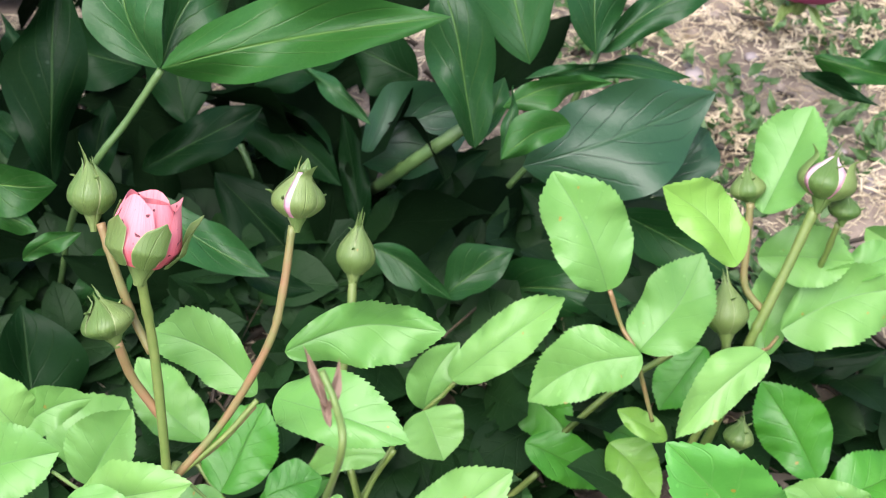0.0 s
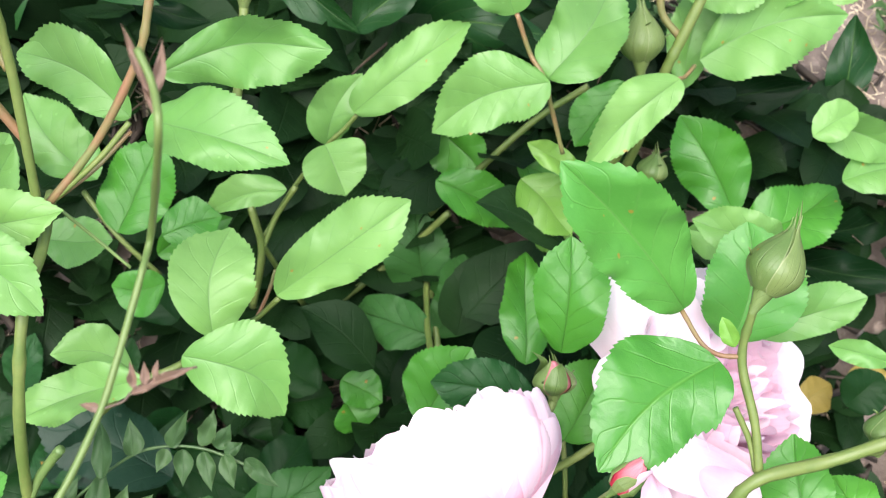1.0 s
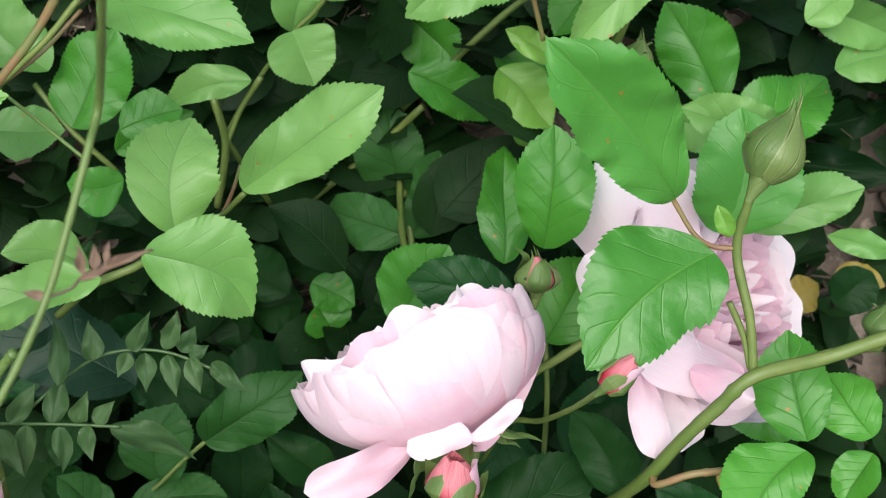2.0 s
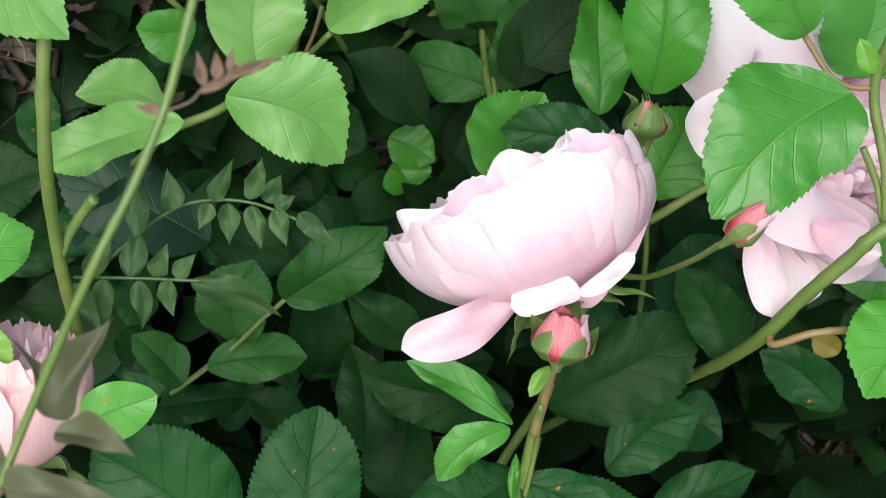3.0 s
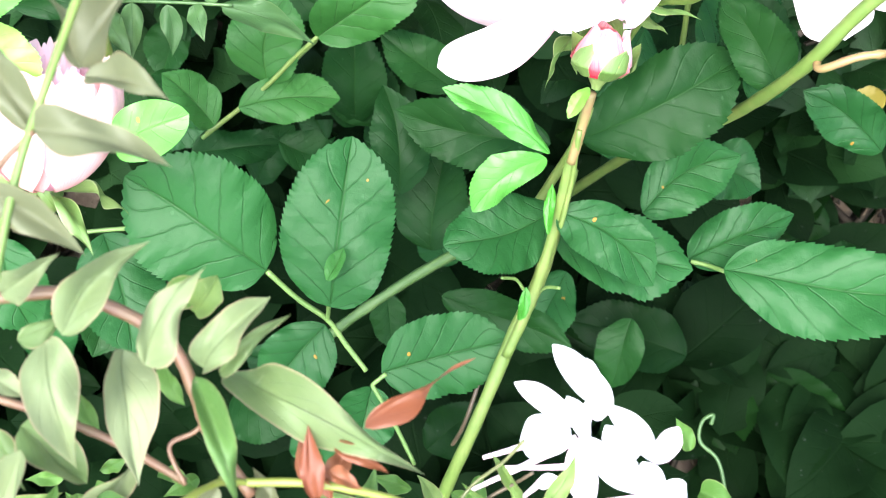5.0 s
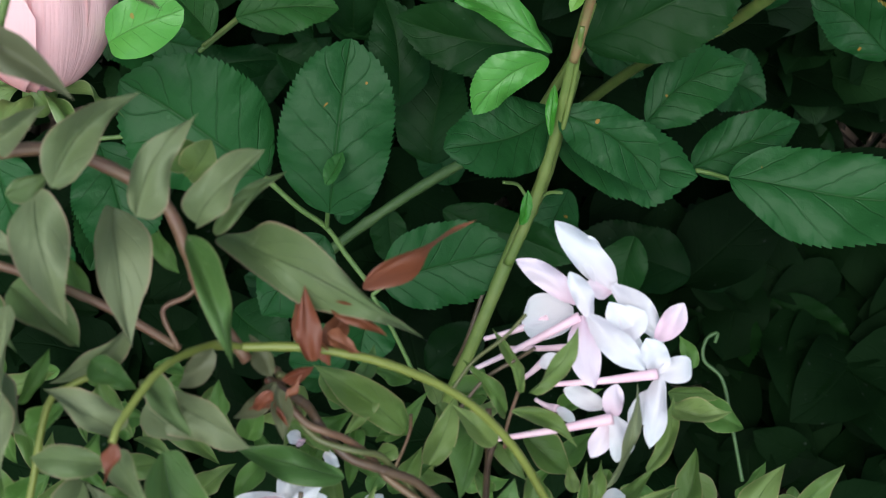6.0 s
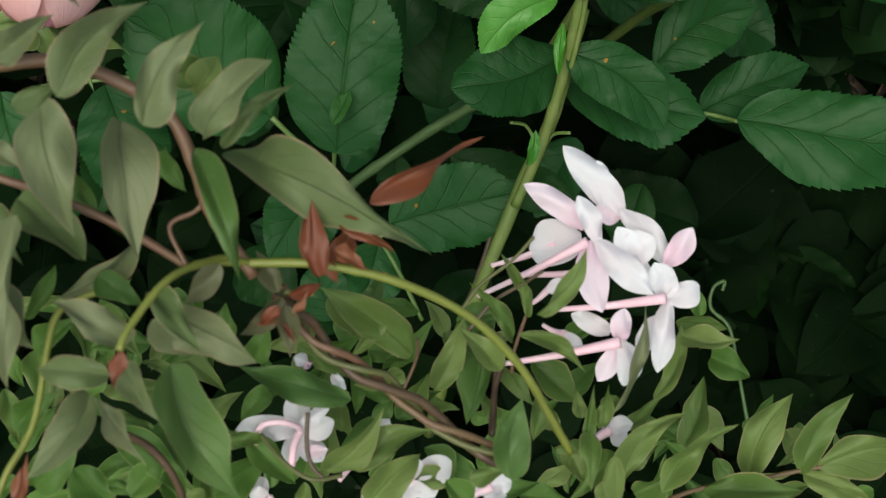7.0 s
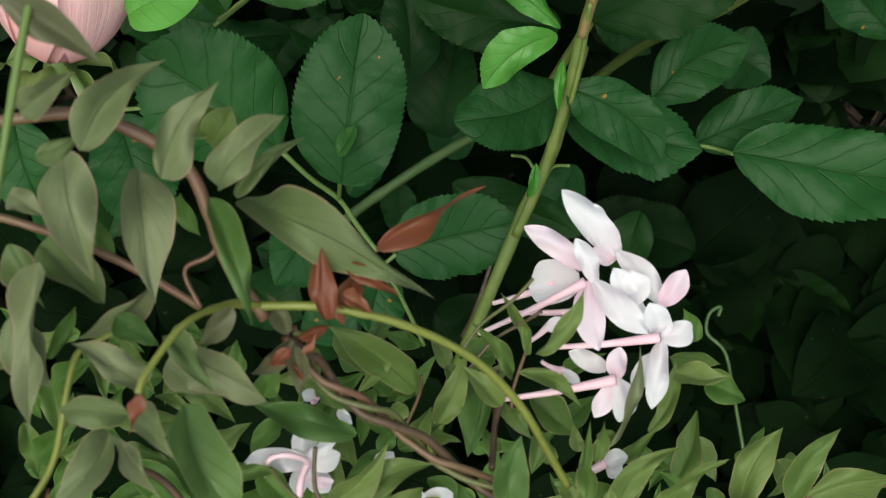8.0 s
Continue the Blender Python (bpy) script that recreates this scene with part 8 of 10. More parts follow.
loose_petal(flower, 'white', (-0.0362, 0.0178, 0.2679), (-0.0515, 0.0165, 0.2662), 0.0061, (-0.09, -0.21, 0.97), 0.30, 0.79, 391, shape='jas')
loose_petal(flower, 'white', (-0.0364, 0.0176, 0.2658), (-0.0378, 0.0250, 0.2695), 0.0059, (0.03, -0.45, 0.89), -0.60, 0.58, 392, shape='jas')
loose_petal(flower, 'white', (-0.0355, 0.0166, 0.2681), (-0.0282, 0.0186, 0.2682), 0.0053, (0.07, -0.32, 0.94), 0.50, 0.60, 393, shape='jas')
loose_petal(flower, 'white', (-0.0358, 0.0168, 0.2707), (-0.0289, 0.0212, 0.2739), 0.0035, (-0.29, -0.23, 0.93), -0.60, 0.70, 394, shape='jas')
loose_petal(flower, 'white', (-0.0358, 0.0170, 0.2656), (-0.0313, 0.0109, 0.2622), 0.0062, (0.49, -0.11, 0.87), -0.35, 0.28, 395, shape='jas')
loose_petal(flower, 'white', (-0.0377, 0.0172, 0.2646), (-0.0394, 0.0099, 0.2615), 0.0041, (-0.02, -0.38, 0.92), -0.35, 0.85, 396, shape='jas')
loose_petal(flower, 'rosewhite', (-0.0365, 0.0131, 0.2637), (-0.0299, 0.0130, 0.2643), 0.0029, (-0.10, -0.19, 0.98), 0.30, 0.56, 397, shape='jas')
flower = jasmine_flower(jasmine, (-0.0421, 0.0025, 0.2671), (-0.0459, 0.0019, 0.2617), 0.0011)
loose_petal(flower, 'white', (-0.0443, 0.0034, 0.2597), (-0.0476, 0.0078, 0.2600), 0.0039, (0.26, 0.11, 0.96), 0.30, 0.74, 398, shape='jas')
loose_petal(flower, 'white', (-0.0431, 0.0028, 0.2644), (-0.0473, 0.0037, 0.2655), 0.0037, (0.23, -0.09, 0.97), 0.30, 0.80, 399, shape='jas')
flower = jasmine_flower(jasmine, (-0.0275, 0.0065, 0.2630), (-0.0207, 0.0163, 0.2607), 0.0012)
loose_petal(flower, 'white', (-0.0212, 0.0159, 0.2635), (-0.0161, 0.0200, 0.2637), 0.0047, (-0.11, 0.08, 0.99), -0.60, 0.35, 400, shape='jas')
loose_petal(flower, 'white', (-0.0214, 0.0160, 0.2605), (-0.0226, 0.0181, 0.2614), 0.0034, (0.37, -0.16, 0.92), 0.30, 0.84, 401, shape='jas')
flower = jasmine_flower(jasmine, (-0.0218, 0.0016, 0.2719), (-0.0103, 0.0063, 0.2702), 0.0011)
loose_petal(flower, 'white', (-0.0099, 0.0058, 0.2710), (-0.0171, 0.0065, 0.2697), 0.0061, (-0.19, -0.20, 0.96), -0.60, 0.42, 402, shape='jas')
loose_petal(flower, 'white', (-0.0099, 0.0058, 0.2712), (-0.0126, 0.0098, 0.2735), 0.0053, (0.26, -0.34, 0.90), -0.35, 0.76, 403, shape='jas')
loose_petal(flower, 'white', (-0.0097, 0.0061, 0.2693), (-0.0022, 0.0092, 0.2702), 0.0063, (-0.02, -0.25, 0.97), 0.30, 0.90, 404, shape='jas')
loose_petal(flower, 'white', (-0.0096, 0.0054, 0.2720), (-0.0060, 0.0016, 0.2701), 0.0056, (0.11, -0.37, 0.92), -0.60, 0.26, 405, shape='jas')
loose_petal(flower, 'white', (-0.0099, 0.0055, 0.2693), (-0.0146, 0.0012, 0.2693), 0.0054, (0.16, -0.16, 0.98), 0.50, 0.22, 406, shape='jas')
flower = jasmine_flower(jasmine, (-0.0023, 0.0002, 0.2714), (0.0064, 0.0040, 0.2694), 0.0011)
loose_petal(flower, 'white', (0.0064, 0.0040, 0.2678), (0.0027, 0.0053, 0.2695), 0.0055, (0.38, -0.06, 0.92), 0.30, 0.78, 407, shape='jas')
loose_petal(flower, 'white', (0.0064, 0.0037, 0.2696), (0.0107, 0.0051, 0.2700), 0.0048, (-0.08, -0.08, 0.99), 0.50, 0.30, 408, shape='jas')
loose_petal(flower, 'white', (0.0065, 0.0038, 0.2663), (0.0076, -0.0004, 0.2650), 0.0049, (0.11, -0.25, 0.96), -0.60, 0.76, 409, shape='jas')
flower = jasmine_flower(jasmine, (0.0252, 0.0134, 0.2544), (0.0348, 0.0188, 0.2528), 0.0012)
loose_petal(flower, 'white', (0.0347, 0.0187, 0.2538), (0.0400, 0.0202, 0.2537), 0.0044, (0.05, -0.08, 1.00), -0.35, 0.29, 410, shape='jas')
loose_petal(flower, 'white', (0.0350, 0.0184, 0.2513), (0.0389, 0.0165, 0.2507), 0.0045, (0.12, -0.06, 0.99), -0.35, 0.64, 411, shape='jas')
loose_petal(flower, 'white', (0.0350, 0.0191, 0.2511), (0.0338, 0.0223, 0.2518), 0.0038, (-0.34, -0.32, 0.88), -0.60, 0.32, 412, shape='jas')
flower = jasmine_flower(jasmine, (-0.0337, 0.0287, 0.2803), (-0.0334, 0.0305, 0.2777), 0.0011)
loose_petal(flower, 'white', (-0.0333, 0.0303, 0.2784), (-0.0364, 0.0313, 0.2786), 0.0033, (0.11, 0.14, 0.98), -0.60, 0.79, 413, shape='jas')
loose_petal(flower, 'white', (-0.0277, 0.0278, 0.2781), (-0.0250, 0.0240, 0.2782), 0.0025, (-0.27, -0.19, 0.94), 0.50, 0.85, 414, shape='jas')
leaf(jasmine, 'jas', (-0.0813, 0.0457, 0.2610), (-0.0888, 0.0408, 0.2583), 0.0042, (0.25, -0.74, 0.63), 1.10, 0.09, 415)
leaf(jasmine, 'jasg', (-0.0634, 0.0074, 0.2402), (-0.0596, 0.0199, 0.2411), 0.0055, (0.23, -0.14, 0.96), 1.03, 0.39, 416)
leaf(jasmine, 'jas', (-0.1005, 0.0560, 0.2204), (-0.0958, 0.0401, 0.2208), 0.0071, (0.53, 0.17, 0.83), 0.72, 0.09, 417)
leaf(jasmine, 'jasg', (-0.0135, 0.0157, 0.2192), (-0.0098, 0.0057, 0.2178), 0.0052, (-0.44, -0.28, 0.85), 0.60, 0.15, 418)
leaf(jasmine, 'jasg', (-0.0234, 0.0129, 0.2196), (-0.0166, 0.0190, 0.2208), 0.0040, (0.18, -0.39, 0.90), 0.61, -0.17, 419)
leaf(jasmine, 'jas', (-0.0288, 0.0259, 0.2534), (-0.0243, 0.0168, 0.2475), 0.0050, (-0.17, -0.59, 0.79), 0.47, 0.68, 420)
leaf(jasmine, 'jasg', (0.0037, 0.0142, 0.2024), (-0.0071, 0.0179, 0.2002), 0.0052, (-0.06, 0.35, 0.93), 0.92, 1.03, 421)
leaf(jasmine, 'jasg', (-0.0434, 0.0103, 0.2300), (-0.0360, 0.0190, 0.2364), 0.0051, (0.09, -0.64, 0.76), 0.66, 0.02, 422)
leaf(jasmine, 'jas', (-0.0420, 0.0375, 0.2154), (-0.0364, 0.0286, 0.2114), 0.0051, (0.53, -0.04, 0.84), 0.58, 0.46, 423)
leaf(jasmine, 'jasg', (-0.1130, 0.0553, 0.2372), (-0.1205, 0.0628, 0.2389), 0.0043, (0.15, -0.07, 0.99), 0.76, 0.62, 424)
leaf(jasmine, 'jas', (0.0124, 0.0473, 0.2284), (0.0036, 0.0425, 0.2265), 0.0043, (-0.21, -0.01, 0.98), 0.75, 0.99, 425)
leaf(jasmine, 'jasg', (-0.0830, 0.0392, 0.2307), (-0.0838, 0.0504, 0.2306), 0.0045, (0.04, 0.01, 1.00), 0.62, -0.15, 426)
leaf(jasmine, 'jasg', (0.0001, 0.0543, 0.2230), (0.0099, 0.0507, 0.2201), 0.0045, (0.06, -0.53, 0.85), 1.07, 0.21, 427)
leaf(jasmine, 'jas', (-0.0376, 0.0436, 0.2375), (-0.0426, 0.0357, 0.2340), 0.0043, (0.31, -0.55, 0.78), 0.59, -0.18, 428)
leaf(jasmine, 'jasg', (-0.1171, 0.0233, 0.2159), (-0.1050, 0.0328, 0.2165), 0.0068, (0.34, -0.49, 0.80), 0.82, 0.62, 429)
leaf(jasmine, 'jasg', (0.0077, 0.0588, 0.2238), (0.0037, 0.0443, 0.2174), 0.0071, (0.31, -0.46, 0.83), 0.48, 0.01, 430)
leaf(jasmine, 'jas', (-0.0630, 0.0066, 0.2359), (-0.0729, 0.0157, 0.2393), 0.0065, (-0.15, -0.49, 0.86), 0.61, 0.57, 431)
leaf(jasmine, 'jasg', (-0.1001, 0.0391, 0.2076), (-0.0918, 0.0299, 0.2073), 0.0053, (-0.20, -0.21, 0.96), 0.57, 0.50, 432)
leaf(jasmine, 'jasg', (-0.0781, 0.0604, 0.2242), (-0.0685, 0.0577, 0.2228), 0.0045, (0.18, 0.12, 0.98), 0.47, 1.03, 433)
leaf(jasmine, 'jas', (-0.0700, 0.0408, 0.2389), (-0.0569, 0.0314, 0.2407), 0.0063, (-0.10, 0.05, 0.99), 0.86, 1.02, 434)
leaf(jasmine, 'jasg', (-0.0934, 0.0564, 0.2292), (-0.0836, 0.0525, 0.2302), 0.0041, (-0.17, -0.20, 0.96), 0.94, 0.86, 435)
leaf(jasmine, 'jasg', (-0.1062, 0.0620, 0.2126), (-0.1175, 0.0617, 0.2119), 0.0046, (-0.05, -0.35, 0.94), 0.64, -0.18, 436)
leaf(jasmine, 'jas', (-0.1103, 0.0348, 0.2048), (-0.1089, 0.0468, 0.2064), 0.0051, (0.17, -0.15, 0.97), 0.46, -0.04, 437)
leaf(jasmine, 'jasg', (-0.0683, 0.0603, 0.2181), (-0.0775, 0.0549, 0.2188), 0.0045, (0.27, -0.34, 0.90), 0.93, 1.31, 438)
leaf(jasmine, 'jas', (-0.0095, 0.0276, 0.2450), (0.0001, 0.0258, 0.2438), 0.0043, (0.01, -0.49, 0.87), 0.67, -0.06, 439)
leaf(jasmine, 'jasg', (-0.0846, 0.0393, 0.2600), (-0.0788, 0.0458, 0.2604), 0.0040, (0.49, -0.49, 0.72), 0.53, 0.74, 440)
leaf(jasmine, 'jasg', (0.0030, 0.0306, 0.2079), (0.0151, 0.0310, 0.2087), 0.0055, (-0.03, -0.58, 0.82), 0.54, 0.98, 441)
leaf(jasmine, 'jas', (-0.0312, 0.0123, 0.2490), (-0.0315, 0.0233, 0.2508), 0.0047, (0.30, -0.15, 0.94), 0.87, 0.61, 442)
leaf(jasmine, 'jasg', (-0.0888, 0.0107, 0.2348), (-0.0760, 0.0183, 0.2409), 0.0062, (-0.05, -0.57, 0.82), 0.64, 0.78, 443)
leaf(jasmine, 'jasg', (-0.0330, 0.0153, 0.2249), (-0.0419, 0.0261, 0.2280), 0.0059, (0.18, -0.13, 0.97), 0.90, 1.38, 444)
leaf(jasmine, 'jas', (-0.0353, 0.0249, 0.2032), (-0.0379, 0.0102, 0.1933), 0.0074, (-0.42, -0.45, 0.78), 1.01, 0.82, 445)
leaf(jasmine, 'jasg', (-0.1012, 0.0041, 0.2496), (-0.0884, 0.0064, 0.2534), 0.0050, (-0.24, -0.23, 0.94), 1.08, 0.39, 446)
leaf(jasmine, 'jasg', (-0.0008, 0.0435, 0.2602), (0.0113, 0.0454, 0.2616), 0.0059, (-0.16, 0.29, 0.94), 1.01, 0.10, 447)
leaf(jasmine, 'jas', (-0.1031, 0.0282, 0.2062), (-0.1162, 0.0342, 0.2089), 0.0069, (-0.07, -0.53, 0.85), 1.05, 1.14, 448)
leaf(jasmine, 'jasg', (-0.0948, 0.0622, 0.2196), (-0.0861, 0.0656, 0.2231), 0.0043, (0.07, -0.80, 0.60), 0.92, 0.01, 449)
leaf(jasmine, 'jasg', (-0.1043, 0.0157, 0.2241), (-0.0998, 0.0288, 0.2326), 0.0061, (0.13, -0.57, 0.81), 0.55, 0.94, 450)
leaf(jasmine, 'jas', (-0.0035, 0.0505, 0.2146), (-0.0089, 0.0610, 0.2151), 0.0047, (-0.02, -0.06, 1.00), 0.56, 0.94, 451)
leaf(jasmine, 'jasg', (-0.0162, 0.0269, 0.2567), (-0.0240, 0.0278, 0.2593), 0.0033, (0.26, -0.31, 0.91), 0.97, 0.42, 452)
leaf(jasmine, 'jasg', (-0.0385, 0.0274, 0.2510), (-0.0301, 0.0352, 0.2570), 0.0053, (-0.41, -0.24, 0.88), 1.03, 0.66, 453)
leaf(jasmine, 'jas', (-0.0750, 0.0199, 0.2087), (-0.0840, 0.0213, 0.2088), 0.0039, (0.03, 0.18, 0.98), 0.67, 1.13, 454)
leaf(jasmine, 'jasg', (-0.0104, 0.0556, 0.2222), (-0.0218, 0.0594, 0.2207), 0.0048, (-0.21, -0.28, 0.94), 0.96, -0.09, 455)
leaf(jasmine, 'jasg', (-0.0726, 0.0396, 0.2575), (-0.0867, 0.0384, 0.2583), 0.0065, (0.04, 0.18, 0.98), 0.58, 0.36, 456)
leaf(jasmine, 'jas', (-0.1025, 0.0245, 0.2335), (-0.0930, 0.0317, 0.2369), 0.0052, (0.21, -0.63, 0.75), 0.82, 0.97, 457)
leaf(jasmine, 'jasg', (-0.0064, 0.0135, 0.2433), (0.0063, 0.0075, 0.2446), 0.0059, (-0.04, 0.14, 0.99), 0.56, 0.45, 458)
leaf(jasmine, 'jasg', (-0.0750, 0.0111, 0.2446), (-0.0879, 0.0057, 0.2392), 0.0057, (-0.34, -0.12, 0.93), 1.07, 0.91, 459)
leaf(jasmine, 'jas', (-0.0039, 0.0447, 0.2446), (0.0029, 0.0358, 0.2413), 0.0050, (0.31, -0.12, 0.94), 1.02, 0.04, 460)
leaf(jasmine, 'jasg', (-0.0465, 0.0085, 0.2353), (-0.0487, 0.0165, 0.2360), 0.0039, (0.55, 0.08, 0.83), 0.96, 1.14, 461)
leaf(jasmine, 'jasg', (-0.0441, 0.0269, 0.2545), (-0.0467, 0.0379, 0.2554), 0.0048, (0.42, 0.03, 0.91), 0.94, 0.21, 462)
leaf(jasmine, 'jas', (-0.0932, 0.0169, 0.1993), (-0.1018, 0.0053, 0.1993), 0.0062, (0.33, -0.25, 0.91), 0.99, -0.09, 463)
leaf(jasmine, 'jasg', (-0.0390, 0.0251, 0.2058), (-0.0481, 0.0326, 0.2053), 0.0048, (0.05, 0.12, 0.99), 1.07, 0.62, 464)
leaf(jasmine, 'jasg', (-0.0603, 0.0116, 0.2090), (-0.0652, -0.0025, 0.2080), 0.0063, (0.17, -0.13, 0.98), 0.89, 0.84, 465)
leaf(jasmine, 'jas', (-0.0375, 0.0321, 0.2396), (-0.0291, 0.0221, 0.2346), 0.0059, (-0.03, -0.47, 0.88), 1.02, 1.34, 466)
leaf(jasmine, 'jasg', (-0.0331, 0.0535, 0.2204), (-0.0245, 0.0485, 0.2196), 0.0047, (-0.26, -0.59, 0.77), 0.64, -0.17, 467)
leaf(jasmine, 'jasg', (-0.0932, 0.0094, 0.2336), (-0.1031, 0.0015, 0.2271), 0.0051, (-0.06, -0.58, 0.81), 0.82, -0.02, 468)
leaf(jasmine, 'jas', (-0.0352, 0.0471, 0.2547), (-0.0473, 0.0396, 0.2512), 0.0067, (0.22, -0.68, 0.70), 0.48, 1.39, 469)
leaf(jasmine, 'jasg', (-0.0304, 0.0338, 0.2598), (-0.0331, 0.0267, 0.2566), 0.0035, (0.33, -0.49, 0.81), 1.05, -0.20, 470)
leaf(jasmine, 'jasg', (0.0059, 0.0164, 0.2005), (0.0108, 0.0302, 0.2050), 0.0064, (0.09, -0.34, 0.94), 0.93, 0.05, 471)
leaf(jasmine, 'jas', (-0.1045, 0.0312, 0.2066), (-0.1178, 0.0308, 0.2072), 0.0064, (0.05, -0.66, 0.75), 0.58, 1.17, 472)
leaf(jasmine, 'jasg', (-0.0200, 0.0073, 0.2139), (-0.0101, -0.0013, 0.2092), 0.0059, (-0.03, -0.50, 0.87), 0.99, 0.30, 473)
leaf(jasmine, 'jasg', (-0.0225, 0.0283, 0.2058), (-0.0169, 0.0382, 0.2064), 0.0050, (-0.22, 0.06, 0.97), 0.73, -0.02, 474)
leaf(jasmine, 'jas', (-0.0635, 0.0239, 0.2403), (-0.0533, 0.0318, 0.2405), 0.0057, (-0.06, 0.06, 1.00), 0.95, 0.25, 475)
leaf(jasmine, 'jasg', (-0.0937, 0.0448, 0.2129), (-0.1063, 0.0573, 0.2126), 0.0071, (0.19, 0.22, 0.96), 0.84, 1.08, 476)
leaf(jasmine, 'jasg', (-0.0651, 0.0350, 0.2378), (-0.0609, 0.0442, 0.2396), 0.0043, (0.15, -0.26, 0.95), 0.72, 1.38, 477)
leaf(jasmine, 'jas', (-0.1185, 0.0493, 0.2308), (-0.1319, 0.0528, 0.2314), 0.0058, (0.07, 0.09, 0.99), 1.05, 0.27, 478)
leaf(jasmine, 'jasg', (-0.0664, 0.0048, 0.2483), (-0.0728, 0.0110, 0.2495), 0.0037, (0.08, -0.11, 0.99), 1.10, 0.90, 479)
leaf(jasmine, 'jasg', (0.0081, 0.0037, 0.2335), (0.0192, 0.0096, 0.2331), 0.0057, (-0.15, 0.34, 0.93), 0.77, 0.95, 480)
leaf(jasmine, 'jas', (-0.1129, 0.0487, 0.2146), (-0.1097, 0.0332, 0.2118), 0.0069, (-0.00, -0.18, 0.98), 0.97, 0.61, 481)
leaf(jasmine, 'jas', (0.0965, 0.0317, 0.1836), (0.0974, 0.0208, 0.1792), 0.0043, (-0.15, -0.38, 0.91), 0.46, 1.22, 482)
leaf(jasmine, 'jasg', (0.0311, 0.0148, 0.1782), (0.0254, 0.0258, 0.1852), 0.0055, (0.51, -0.26, 0.82), 0.86, 0.80, 483)
leaf(jasmine, 'jas', (0.0370, 0.0161, 0.2222), (0.0419, 0.0086, 0.2203), 0.0035, (-0.28, -0.40, 0.87), 0.72, -0.01, 484)
leaf(jasmine, 'jasg', (0.0438, 0.0279, 0.2137), (0.0578, 0.0229, 0.2095), 0.0055, (0.14, -0.37, 0.92), 0.61, 0.17, 485)
leaf(jasmine, 'jas', (0.1082, 0.0163, 0.1786), (0.1059, 0.0290, 0.1855), 0.0052, (-0.09, -0.49, 0.87), 0.65, 0.78, 486)
leaf(jasmine, 'jasg', (0.1041, 0.0145, 0.1888), (0.0912, 0.0194, 0.1908), 0.0056, (0.21, 0.16, 0.96), 1.08, 1.17, 487)
leaf(jasmine, 'jas', (0.0684, 0.0192, 0.2017), (0.0758, 0.0076, 0.2007), 0.0053, (-0.31, -0.28, 0.91), 0.59, -0.12, 488)
leaf(jasmine, 'jasg', (0.0197, 0.0278, 0.2090), (0.0271, 0.0346, 0.2127), 0.0041, (-0.39, -0.07, 0.92), 1.08, 0.71, 489)
leaf(jasmine, 'jas', (0.0806, 0.0093, 0.2015), (0.0748, -0.0003, 0.2002), 0.0043, (0.02, -0.15, 0.99), 1.04, 0.55, 490)
leaf(jasmine, 'jasg', (0.0149, 0.0083, 0.2143), (0.0294, 0.0067, 0.2112), 0.0057, (0.23, 0.21, 0.95), 0.60, 0.76, 491)
leaf(jasmine, 'jas', (0.0288, 0.0110, 0.1962), (0.0337, 0.0201, 0.1985), 0.0046, (-0.55, 0.09, 0.83), 0.63, 1.23, 492)
leaf(jasmine, 'jasg', (0.0647, 0.0166, 0.1769), (0.0706, 0.0035, 0.1719), 0.0062, (0.36, -0.19, 0.91), 0.59, 0.49, 493)
leaf(jasmine, 'jas', (0.0875, 0.0100, 0.1817), (0.0990, 0.0145, 0.1812), 0.0044, (0.04, 0.00, 1.00), 0.69, 1.07, 494)
leaf(jasmine, 'jasg', (0.1018, 0.0193, 0.1815), (0.1127, 0.0113, 0.1775), 0.0050, (-0.02, -0.46, 0.89), 0.48, 1.35, 495)
leaf(jasmine, 'jas', (0.0410, 0.0130, 0.2210), (0.0512, 0.0203, 0.2203), 0.0046, (-0.10, 0.23, 0.97), 0.69, 0.17, 496)
leaf(jasmine, 'jasg', (0.0748, 0.0243, 0.2116), (0.0826, 0.0335, 0.2159), 0.0054, (0.12, -0.50, 0.86), 0.76, 0.47, 497)
leaf(jasmine, 'jas', (0.1080, 0.0181, 0.1820), (0.0987, 0.0056, 0.1832), 0.0063, (0.32, -0.15, 0.93), 1.09, 0.29, 498)
leaf(jasmine, 'jasg', (0.1040, 0.0095, 0.1929), (0.0969, 0.0205, 0.1957), 0.0050, (-0.17, -0.34, 0.93), 1.08, 1.02, 499)
leaf(jasmine, 'jas', (0.0676, 0.0077, 0.1874), (0.0620, 0.0005, 0.1821), 0.0040, (-0.05, -0.57, 0.82), 1.08, 0.61, 500)
leaf(jasmine, 'jasg', (0.0607, 0.0164, 0.2142), (0.0525, 0.0223, 0.2149), 0.0038, (-0.02, -0.13, 0.99), 0.62, 0.60, 501)
leaf(jasmine, 'jas', (0.0190, 0.0104, 0.2166), (0.0298, 0.0169, 0.2188), 0.0050, (0.06, -0.42, 0.91), 0.73, 0.22, 502)
leaf(jasmine, 'jasg', (0.1160, 0.0122, 0.1824), (0.1067, 0.0129, 0.1818), 0.0038, (-0.10, -0.49, 0.87), 0.48, 0.61, 503)
leaf(jasmine, 'jas', (0.0712, 0.0133, 0.2211), (0.0830, 0.0112, 0.2244), 0.0055, (-0.31, -0.60, 0.74), 0.93, 0.39, 504)
leaf(jasmine, 'jasg', (0.0631, 0.0307, 0.1928), (0.0536, 0.0199, 0.1880), 0.0060, (-0.49, 0.04, 0.87), 0.72, 0.69, 505)
